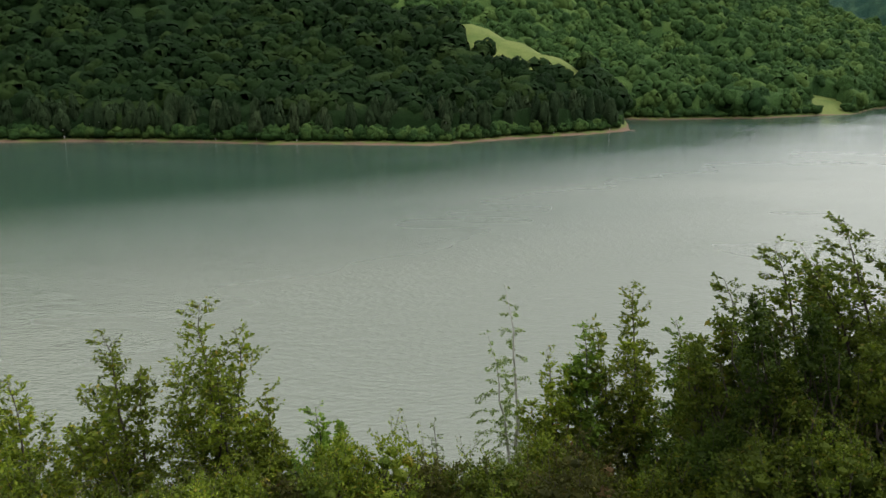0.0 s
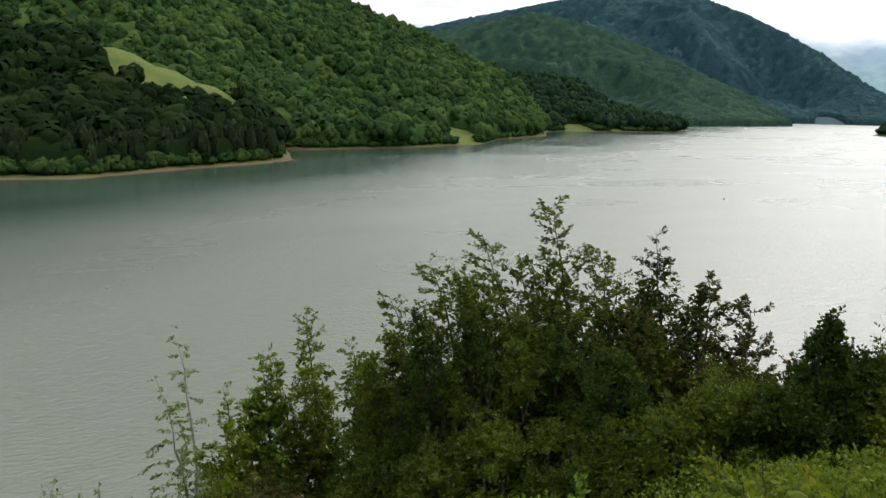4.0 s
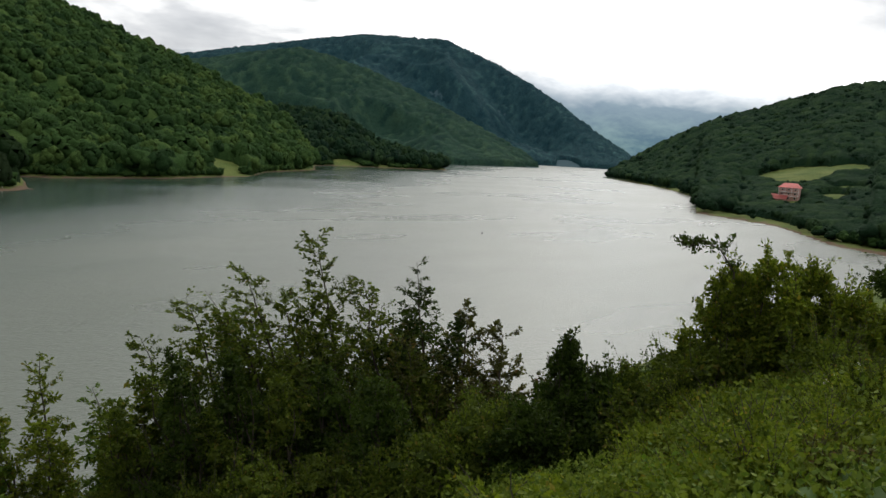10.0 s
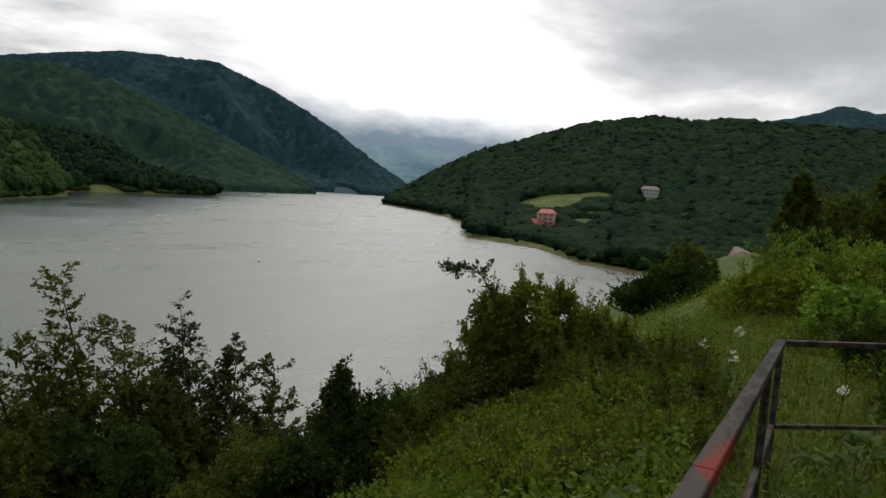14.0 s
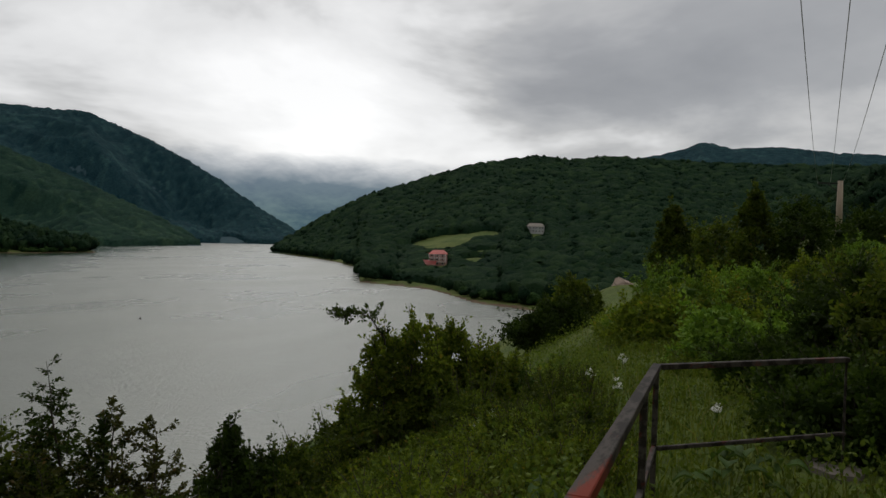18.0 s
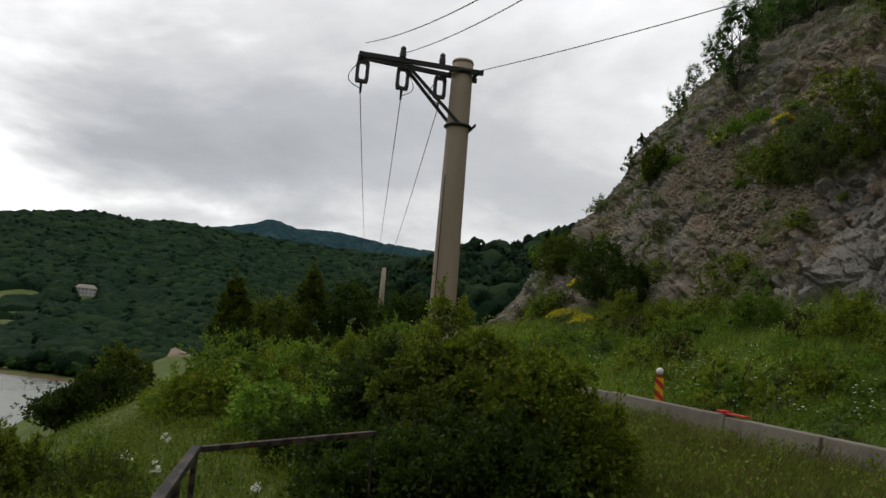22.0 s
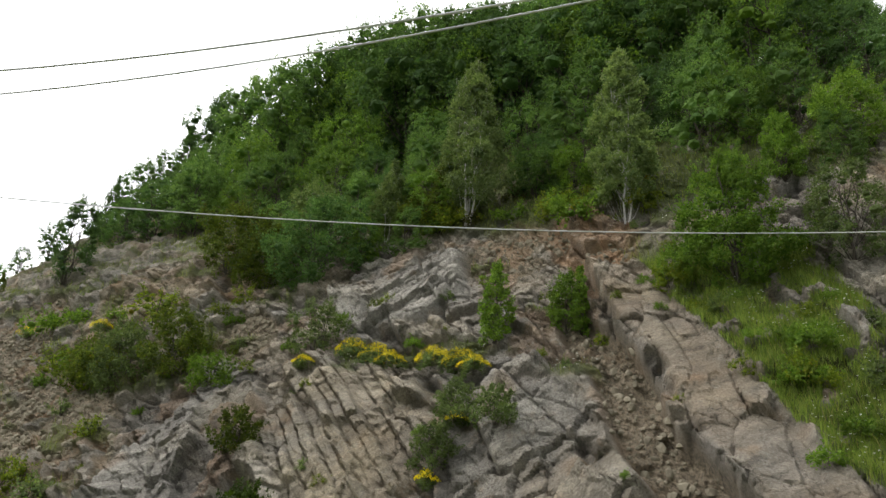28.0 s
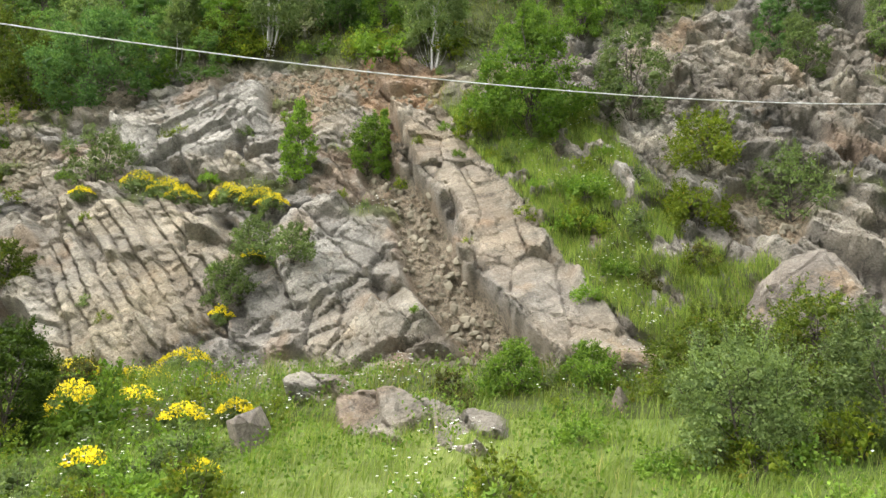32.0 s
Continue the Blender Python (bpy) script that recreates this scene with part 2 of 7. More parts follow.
def make_rock():
    """The rock wall's own surface: stone, brown rubble, thin turf on the ledges."""
    m, net = material("cliff_rock")
    pos = place(net)
    col, tint = net.add("ShaderNodeVertexColor"), net.add("ShaderNodeVertexColor")
    col.layer_name, tint.layer_name = "kind", "tint"
    kind = net.add("ShaderNodeSeparateColor", {0: col.outputs[0]})
    rubble, block, green = kind.outputs[0], kind.outputs[1], kind.outputs[2]
    hue = net.add("ShaderNodeSeparateColor", {0: tint.outputs[0]})
    stone, beds = stone_colour(net, pos, block, hue.outputs[0], hue.outputs[1])
    grit = net.noise(pos, 7.5, 7, 0.85)
    dirt = net.mix(net.ramp(grit, (0.36, 0.0), (0.64, 1.0)), (0.055, 0.044, 0.031), (0.290, 0.240, 0.170))
    ochre = net.ramp(net.noise(pos, 0.35, 3), (0.52, 0.0), (0.68, 0.5))
    dirt = net.mix(ochre, dirt, (0.215, 0.135, 0.072))
    dirt = net.mix(net.math("MULTIPLY", hue.outputs[1], 0.75), dirt, (0.270, 0.160, 0.088))
    c = net.mix(rubble, stone, dirt)
    turf = net.mix(grit, (0.04, 0.055, 0.014), (0.095, 0.11, 0.032))
    c = net.mix(green, c, turf)
    h = net.math("ADD", net.math("MULTIPLY", beds, 0.6), net.math("MULTIPLY", grit, 0.6))
    finish(net, c, 0.92, h, 1.0, 0.20, spec=0.2)
    return m


def make_block_stone():
    """Loose rocks below the wall, each with its own tone."""
    m, net = material("loose_rock_stone")
    pos = place(net)
    own = net.add("ShaderNodeObjectInfo").outputs["Random"]
    block = net.math("ADD", 0.12, net.math("ADD", net.math("MULTIPLY", own, 0.25), net.math("MULTIPLY", net.math("SUBTRACT", net.noise(pos, 0.9, 3), 0.5), 0.9)), clamp=True)
    stone, beds = stone_colour(net, pos, block, net.math("MULTIPLY", net.noise(pos, 0.5, 3), 0.7), 0.05)
    grit = net.noise(pos, 9.0, 5, 0.75)
    finish(net, stone, 0.88, net.math("ADD", net.math("MULTIPLY", beds, 0.8), net.math("MULTIPLY", grit, 0.3)), 1.0, 0.08, spec=0.25)
    return m


def mottled(name, a, b, scale=6.0, rough=0.85, strength=0.4, distance=0.01, metal=0.0, spec=0.3):
    m, net = material(name)
    pos = net.add("ShaderNodeTexCoord").outputs["Object"]
    n1 = net.noise(pos, scale, 5, 0.7)
    n2 = net.noise(pos, scale * 0.13, 3)
    c = net.mix(n1, a, b)
    c = net.mix(1.0, c, net.ramp(n2, (0.3, 0.75), (0.7, 1.15)), "MULTIPLY")
    finish(net, c, rough, n1, strength, distance, metal, spec)
    return m


def make_rail_paint():
    """Old brown paint worn to grey steel, with red rust where it flakes."""
    m, net = material("worn_rail_paint")
    pos = net.add("ShaderNodeTexCoord").outputs["Object"]
    long = net.mapped(pos, (3.0, 12, 12))
    wear = net.noise(long, 1.1, 5, 0.65)
    c = net.mix(net.ramp(wear, (0.45, 0.0), (0.55, 1.0)), (0.020, 0.016, 0.013), (0.062, 0.052, 0.044))
    red = net.ramp(net.noise(net.mapped(pos, (1.6, 9, 9), loc=(2.3, 0, 0)), 1.0, 4), (0.60, 0.0), (0.65, 1.0))
    at = net.add("ShaderNodeSeparateXYZ", {0: pos})
    # flaked paint round the welded joint, running out along the inner edge
    run = net.math("SUBTRACT", at.outputs[0], 1.86)
    run = net.math("MAXIMUM", run, net.math("MULTIPLY", run, -4.0))
    inner = net.math("MINIMUM", net.math("MULTIPLY", net.math("SUBTRACT", 0.245, at.outputs[1]), 9.0), 0.3)
    reach = net.math("ADD", net.math("MULTIPLY", net.noise(net.mapped(pos, (14, 90, 90)), 1.0, 6, 0.8), 0.75), net.math("SUBTRACT", inner, 0.10))
    red = net.math("MAXIMUM", net.math("MULTIPLY", red, 0.25), net.ramp(net.math("SUBTRACT", reach, run), (0.0, 0.0), (0.22, 0.9)))
    c = net.mix(red, c, (0.185, 0.028, 0.013))
    finish(net, c, 0.75, wear, 0.4, 0.004, spec=0.15)
    return m


def make_pole():
    m, net = material("pole_concrete")
    pos = net.add("ShaderNodeTexCoord").outputs["Object"]
    stain = net.noise(net.mapped(pos, (5, 5, 0.35)), 1.0, 5, 0.6)
    c = net.mix(stain, (0.27, 0.205, 0.15), (0.43, 0.35, 0.275))
    rust = net.ramp(net.noise(net.mapped(pos, (3, 3, 0.12), loc=(4, 0, 0)), 1.2, 3), (0.58, 0.0), (0.70, 0.5))
    c = net.mix(rust, c, (0.30, 0.17, 0.09))
    grain = net.noise(pos, 40, 4)
    finish(net, c, 0.9, grain, 0.3, 0.004)
    return m


WATER, GROUND, ROCK, BLOCK = make_water(), make_ground(), make_rock(), make_block_stone()
RAIL, POLE = make_rail_paint(), make_pole()
FOREST = foliage_far("forest_canopy", (0.016, 0.038, 0.012), (0.030, 0.062, 0.017), (0.058, 0.098, 0.025), 0.6)
# darker copy of the canopy, with hill shade put into the colour
FOREST_SHADE = foliage_far("forest_canopy_shaded", (0.006, 0.015, 0.005), (0.010, 0.023, 0.007), (0.019, 0.035, 0.009), 0.6, 0.6)
FOREST_SHORE = foliage_far("forest_canopy_shore", (0.015, 0.028, 0.012), (0.024, 0.040, 0.017), (0.040, 0.058, 0.026), 0.9)
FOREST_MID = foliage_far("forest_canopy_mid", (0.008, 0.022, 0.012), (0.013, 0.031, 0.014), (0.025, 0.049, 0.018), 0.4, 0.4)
# distance haze is put into these two bluish canopy colours
FOREST_HAZED = foliage_far("forest_canopy_hazed", (0.011, 0.036, 0.046), (0.019, 0.052, 0.061), (0.032, 0.076, 0.079), 0.1)
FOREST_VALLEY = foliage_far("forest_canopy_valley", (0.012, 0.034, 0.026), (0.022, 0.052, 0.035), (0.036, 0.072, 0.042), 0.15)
LEAF = foliage_near("leaf_green", (0.062, 0.097, 0.011), (0.164, 0.207, 0.022), (0.24, 0.19, 0.03), trans=0.42)
LEAF_DARK = foliage_near("leaf_dark_green", (0.018, 0.034, 0.006), (0.046, 0.074, 0.011))
LEAF_MID = foliage_near("leaf_mid_green", (0.033, 0.053, 0.008), (0.096, 0.128, 0.017), (0.14, 0.115, 0.025), trans=0.4)
LEAF_FRESH = foliage_near("leaf_wood_fresh", (0.060, 0.125, 0.018), (0.140, 0.225, 0.034), trans=0.42)
LEAF_GREY = foliage_near("leaf_willow", (0.064, 0.098, 0.034), (0.14, 0.185, 0.064))
LEAF_BRIGHT = foliage_near("leaf_fresh_green", (0.058, 0.118, 0.015), (0.145, 0.226, 0.031))
LEAF_BIRCH = foliage_near("leaf_birch", (0.080, 0.122, 0.044), (0.165, 0.215, 0.086), trans=0.45)
LEAF_RED = foliage_near("leaf_brownish", (0.036, 0.042, 0.010), (0.085, 0.088, 0.022), (0.15, 0.085, 0.04))
GRASS = foliage_near("grass_blades", (0.066, 0.094, 0.016), (0.154, 0.178, 0.036), (0.24, 0.20, 0.08))
DRY = foliage_near("dry_grass_blades", (0.085, 0.085, 0.030), (0.19, 0.165, 0.075), (0.24, 0.17, 0.09))
GRASS_VERGE = foliage_near("grass_verge", (0.088, 0.142, 0.024), (0.190, 0.242, 0.054), (0.30, 0.26, 0.11))
BLOSSOM = foliage_near("broom_blossom", (0.46, 0.37, 0.012), (0.70, 0.58, 0.025), trans=0.2)
BLOSSOM_DULL = foliage_near("bedstraw_blossom", (0.26, 0.20, 0.02), (0.42, 0.32, 0.03), trans=0.25)
PETAL = mottled("white_petals", (0.70, 0.70, 0.62), (0.82, 0.82, 0.78), 30, 0.7)
BARK = mottled("bark_brown", (0.03, 0.025, 0.020), (0.095, 0.078, 0.060), 14, 0.95, 0.8, 0.01)
BARK_PALE = mottled("bark_birch", (0.22, 0.21, 0.19), (0.62, 0.60, 0.56), 5, 0.8, 0.4, 0.005)
STEEL = mottled("dark_steel", (0.018, 0.018, 0.019), (0.05, 0.047, 0.045), 12, 0.6, 0.2, 0.003, 0.3)
CONCRETE = mottled("weathered_concrete", (0.165, 0.145, 0.12), (0.33, 0.30, 0.255), 9, 0.95, 0.6, 0.012)
CABLE = mottled("aluminium_cable", (0.42, 0.42, 0.42), (0.55, 0.55, 0.55), 20, 0.5, 0.1, 0.001, 0.0)
GLAZE = mottled("insulator_glaze", (0.02, 0.016, 0.014), (0.045, 0.035, 0.03), 10, 0.25)
ROUGH_CAST = mottled("rough_weathered_cast", (0.15, 0.125, 0.095), (0.40, 0.345, 0.275), 16, 0.95, 1.0, 0.02)
PARAPET = mottled("stained_concrete", (0.085, 0.074, 0.058), (0.25, 0.22, 0.18), 4, 0.95, 0.6, 0.012)
PALE_STONE = mottled("pale_pink_stone", (0.27, 0.20, 0.155), (0.44, 0.34, 0.27), 2.2, 0.9, 0.9, 0.08)
RED = mottled("sign_red", (0.42, 0.025, 0.018), (0.55, 0.04, 0.025), 8, 0.45)
YELLOW = mottled("sign_yellow", (0.72, 0.36, 0.012), (0.80, 0.44, 0.02), 8, 0.45)
WHITE = mottled("white_paint", (0.66, 0.65, 0.62), (0.80, 0.79, 0.77), 3, 0.7)
ROOF_RED = mottled("red_roof_sheet", (0.36, 0.07, 0.06), (0.50, 0.12, 0.10), 2, 0.6)
PLASTER = mottled("grey_white_plaster", (0.34, 0.34, 0.33), (0.50, 0.50, 0.48), 1, 0.9)
WALL_PINK = mottled("rose_plaster", (0.42, 0.24, 0.21), (0.52, 0.32, 0.28), 1, 0.9)
GLASS = mottled("dark_window_glass", (0.02, 0.022, 0.026), (0.05, 0.055, 0.06), 1, 0.1, 0.0, 0.001, 0.0, 0.6)
PATH_STONE = mottled("path_earth_and_concrete", (0.10, 0.085, 0.065), (0.24, 0.21, 0.18), 5, 0.95, 0.6, 0.02)
LEAF_WEED = foliage_near("leaf_weed_green", (0.062, 0.106, 0.016), (0.156, 0.202, 0.034), trans=0.35)
LEAF_WOOD = foliage_near("leaf_wood_green", (0.054, 0.114, 0.030), (0.128, 0.208, 0.056), trans=0.46)
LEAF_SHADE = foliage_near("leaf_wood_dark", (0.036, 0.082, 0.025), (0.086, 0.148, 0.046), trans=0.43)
LEAF_WIDE = foliage_near("leaf_broad_pale", (0.04, 0.075, 0.018), (0.065, 0.11, 0.028), trans=0.3)
SCREE = mottled("scree_stone", (0.11, 0.096, 0.068), (0.27, 0.24, 0.175), 3.0, 0.95, 0.8, 0.03)

# ---------------------------------------------------------------- helpers for shapes
def mesh_object(name, verts, faces, mat, smooth=False, parent=None):
    me = bpy.data.meshes.new(name)
    verts = np.asarray(verts, dtype=np.float32)
    faces = np.asarray(faces, dtype=np.int32)
    n = faces.shape[1]
    me.vertices.add(len(verts))
    me.vertices.foreach_set("co", verts.ravel())
    me.loops.add(faces.size)
    me.loops.foreach_set("vertex_index", faces.ravel())
    me.polygons.add(len(faces))
    me.polygons.foreach_set("loop_start", np.arange(0, faces.size, n, dtype=np.int32))
    me.polygons.foreach_set("use_smooth", np.full(len(faces), smooth))
    me.update(calc_edges=True)
    me.materials.append(mat)
    ob = new(name, me)
    if parent:
        ob.parent = parent
    return ob


def part(name, bm, mat, parent, label="", smooth=False):
    """Links a bmesh as one mesh object under a thing."""
    me = bpy.data.meshes.new(name)
    if smooth:
        for face in bm.faces:
            face.smooth = True
    bm.to_mesh(me)
    bm.free()
    me.materials.append(mat)
    ob = new(name, me)
    if parent:
        ob.parent = parent
    return tagged(ob, label=label) if label else ob


def empty(name, label, category, at=(0, 0, 0), group="", turn=0.0):
    ob = tagged(new(name), label, category, group)
    ob.empty_display_size = 0.2
    ob.matrix_basis = pose(*at, 0, 0, turn)
    return ob


def hash01(ix, iy, seed):
    h = (ix.astype(np.int64) * 374761393 + iy.astype(np.int64) * 668265263 + seed * 974711) & 0x7FFFFFFF
    h = ((h ^ (h >> 13)) * 1274126177) & 0x7FFFFFFF
    return ((h ^ (h >> 16)) & 0xFFFFFF) / float(0xFFFFFF)


def vnoise(x, y, seed=0):
    """Smooth value noise from 0 to 1."""
    ix, iy = np.floor(x), np.floor(y)
    fx, fy = x - ix, y - iy
    fx, fy = fx * fx * (3 - 2 * fx), fy * fy * (3 - 2 * fy)
    a, b = hash01(ix, iy, seed), hash01(ix + 1, iy, seed)
    c, d = hash01(ix, iy + 1, seed), hash01(ix + 1, iy + 1, seed)
    return (a + (b - a) * fx) * (1 - fy) + (c + (d - c) * fx) * fy


def fbm(x, y, seed=0, octaves=4):
    total, amp, norm = 0.0, 1.0, 0.0
    for k in range(octaves):
        total = total + amp * vnoise(x * 2**k, y * 2**k, seed + k)
        norm += amp
        amp *= 0.5
    return total / norm


def cells(u, v, seed):
    """Jittered cells: an own random number for each, the offset from its seed and the gap to the next."""
    iu, iv = np.floor(u), np.floor(v)
    f1, f2 = np.full(u.shape, 9.0), np.full(u.shape, 9.0)
    own, du, dv = np.zeros(u.shape), np.zeros(u.shape), np.zeros(u.shape)
    for a in (-1, 0, 1):
        for b in (-1, 0, 1):
            cu, cv = iu + a, iv + b
            pu, pv = cu + 0.15 + 0.7 * hash01(cu, cv, seed), cv + 0.15 + 0.7 * hash01(cu, cv, seed + 1)
            d = np.hypot(u - pu, v - pv)
            nearer = d < f1
            f2 = np.where(nearer, f1, np.minimum(f2, d))
            own = np.where(nearer, hash01(cu, cv, seed + 2), own)
            du, dv = np.where(nearer, u - pu, du), np.where(nearer, v - pv, dv)
            f1 = np.where(nearer, d, f1)
    return own, du, dv, f2 - f1


def smooth01(a, b, x):
    u = np.clip((x - a) / (b - a), 0, 1)
    return u * u * (3 - 2 * u)


# ---------------------------------------------------------------- the lie of the land
LAKE = -20.3


def along(az, *pairs):
    return np.interp(az, [p[0] for p in pairs], [p[1] for p in pairs])


class Hill:
    """A hillside: by bearing, how far its foot and its crest lie and how high above eye level its crest stands."""

    def __init__(self, foot, crest, lift, trees, power=1.15, rough=0.07, seed=1, even=0.3):
        self.even = even
        self.foot, self.crest, self.lift, self.trees, self.power, self.rough, self.seed = foot, crest, lift, trees, power, rough, seed
        self.first, self.last = lift[0][0], lift[-1][0]

    def shape(self, az, r):
        s, c = along(az, *self.foot), along(az, *self.crest)
        top = EYE + c * np.tan(np.radians(along(az, *self.lift))) - self.trees
        return s, c, np.maximum(top, LAKE - 4)

    def z(self, az, r):
        s, c, top = self.shape(az, r)
        u = (r - s) / np.maximum(c - s, 1)
        x, y = r * np.sin(np.radians(az)), r * np.cos(np.radians(az))
        rise = np.clip(u, 0, 1)
        body = LAKE + 0.1 + (top - LAKE) * (self.even * rise + (1 - self.even) * rise**self.power)
        size = 60 + 0.11 * c
        fold = 1 - 2 * np.abs(fbm(x / size + 7, y / size, self.seed, 3) - 0.5)
        wob = (fold - 1.0) * self.rough * (top - LAKE) * np.sin(np.pi * rise) * 1.8 * smooth01(0.02, 0.3, rise)
        z = np.where(u < 0, LAKE + 0.1 + (r - s) * 0.25, body + wob)
        z = np.where(u > 1, top - (r - c) * 0.35, z)
        out = np.maximum(0, np.maximum(self.first - az, az - self.last))
        return np.maximum(z - out * 0.02 * r, -34)


HILLS = {
    "spur": Hill(((-60, 270), (-31, 250), (-13, 213), (-1, 204), (5, 222), (11.7, 244), (16, 268)), ((-60, 420), (-5, 350), (3, 340), (11, 315), (16, 285)),
                 ((-60, 9), (-20, 7), (-3, 4.5), (0.5, 4.8), (2, 4.9), (6, 3.4), (10, 1.9), (11.5, 0.6), (13.5, -1.6), (16.1, -4.3)), 10, 1.6, 0.03, 3),
    "left_hill": Hill(((-60, 330), (0, 330), (16, 316), (23.5, 340), (29.4, 388), (30.4, 440), (34.6, 512)), ((-60, 800), (10, 760), (20, 740), (30, 700), (35, 600)),
                      ((-60, 24), (-20, 17), (0, 13), (13.5, 9.1), (17.9, 7.7), (19.9, 7.0), (23.2, 5.8), (26.7, 4.3), (31.1, 2.3), (33, 0.6), (34.9, -2.2)), 11, 1.05, 0.16, 5),
    "point": Hill(((28, 560), (34.5, 600), (35.3, 622), (41, 660), (45.6, 706)), ((28, 900), (36, 860), (41, 770), (45.8, 725)),
                  ((26, 3.0), (31.1, 2.35), (34, 2.5), (36, 2.25), (38.7, 0.5), (40.9, -0.14), (43.5, -0.5), (45.7, -1.35)), 11, 0.9, 0.06, 6),
    "spur_of_mountain": Hill(((20, 900), (46, 940), (52.4, 1140)), ((20, 1500), (35, 1480), (42.4, 1400), (52.4, 1165)),
                             ((20, 4.2), (24.5, 5.2), (28, 6.0), (32.3, 6.9), (35.1, 6.5), (38.5, 5.6), (42.4, 4.0), (46.8, 2.0), (50.2, 0.4), (52.5, -1.0)), 11, 1.1, 0.42, 8),
    "mountain": Hill(((20, 1250), (46, 1250), (53, 1420), (60, 1550)), ((20, 2300), (40, 2200), (50, 2000), (60, 1700)),
                     ((18, 4.0), (24.3, 5.55), (27.5, 6.3), (33.1, 7.45), (37.5, 8.2), (41, 8.25), (43.9, 8.3), (45.2, 7.7), (47.7, 6.8), (50.2, 5.6), (53.1, 4.0), (56, 2.0), (58.3, 0.7), (60.2, -0.75)), 12, 1.1, 0.42, 9),
    "right_hill": Hill(((55.5, 850), (56.3, 840), (61.3, 625), (63.4, 500), (63.7, 345), (69, 312), (72.8, 252), (78, 229), (84, 205), (110, 190)), ((56, 870), (60, 930), (65, 960), (80, 1000), (110, 1000)),
                       ((56.2, -1.15), (59.1, 0.75), (60.6, 1.75), (64.6, 3.8), (66.7, 4.45), (71.8, 6.15), (77.4, 7.1), (79.9, 6.8), (83, 7.1), (87, 6.85), (95, 6.4), (101, 6.3), (112, 6.0)), 11, 2.6, 0.10, 14, 0.25),
    "far_peak": Hill(((80, 1500), (112, 1500)), ((80, 2700), (112, 2700)), ((82, 6.2), (87, 7.05), (88.6, 7.5), (89.9, 7.95), (91.9, 7.4), (95.1, 7.5), (98.8, 6.95), (102, 6.75), (112, 6.0)), 11, 1.1, 0.2, 16),
    "wooded_rise": Hill(((92, 125), (125, 120)), ((92, 300), (104, 300), (125, 300)), ((94, 2.5), (98, 4.4), (99.6, 5.1), (101.7, 6.1), (104.2, 7.3), (107, 7.95), (109, 7.9), (111.4, 8.8), (118, 11), (126, 12)), 10, 0.8, 0.06, 18),
}
NOSE = 62.0


def slope_profile(d):
    """Height over the road of the rock wall and the wooded slope above it, d metres behind the ditch."""
    return np.interp(d, (0, 2, 9.5, 11.5, 25.5, 36, 50, 70, 120), (0.4, 0.5, 3.0, 4.0, 23.0, 35.0, 50.0, 60.0, 64.0))


def near_z(x, y):
    """The road's shoulder: a level strip, the bank down to the lake, the rise towards the rock wall."""
    edge = 0.3 - 0.5 * np.maximum(0, x - 60) - 0.12 * np.maximum(0, -x - 10)
    lat = y - 0.105 * x - edge
    bank = -0.60 * (np.sqrt(lat**2 + 0.8) + lat) / 2
    base = 0.075 * np.clip(x - 62, 0, 45) - (0.018 * np.clip(x, 0, 6) + 0.022 * np.clip(x - 6, 0, 54)) * smooth01(-12, -2, y) + 0.25 * smooth01(-3, -8, y)
    back = slope_profile(np.maximum(-9.5 - y, 0)) - 0.4
    past = smooth01(NOSE + 14, NOSE - 2, x + 0.10 * (y + 20))
    lump = (fbm(x / 3.1, y / 3.1, 21, 3) - 0.5) * (0.25 + 0.5 * smooth01(1, 8, lat)) * smooth01(0.5, 4.0, np.hypot(x, y))
    return np.maximum(base + bank + back * past + lump, -27)


def ground_z(x, y):
    r = np.hypot(x, y)
    az = np.degrees(np.arctan2(x, y))
    az = np.where(az < -100, az + 360, az)
    z = near_z(x, y) - 3.2 * smooth01(-17.0, -21.0, y) * smooth01(-52, -44, x) * smooth01(80, 72, x)
    for h in HILLS.values():
        z = np.maximum(z, np.where((az > h.first - 25) & (az < h.last + 25) & (r > 60), h.z(az, r), -40))
    behind = np.maximum(0, np.minimum(np.abs(((az + 100 + 180) % 360) - 180) / -1 + 55, 55))
    return np.maximum(z, np.where(r > 300, -30 + behind * 0.02 * np.minimum(r - 300, 900) / 4, -40))


def build_ground():
    az = np.concatenate([np.arange(-60, 210, 0.45), np.arange(210, 300, 2.5)])
    rings = np.concatenate([[0.0], np.geomspace(0.7, 60, 95), np.geomspace(62, 4800, 170)])
    a, r = np.meshgrid(np.radians(az), rings, indexing="ij")
    x, y = r * np.sin(a), r * np.cos(a)
    z = ground_z(x, y)
    n, m = a.shape
    i, j = np.meshgrid(np.arange(n), np.arange(m - 1), indexing="ij")
    k = (i + 1) % n
    quads = np.stack([i * m + j, i * m + j + 1, k * m + j + 1, k * m + j], -1).reshape(-1, 4)
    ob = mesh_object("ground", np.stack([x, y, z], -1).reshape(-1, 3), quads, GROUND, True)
    tagged(ob, "grassy bank, forest floor and bare earth shore round the reservoir", "ground", kind="structure")


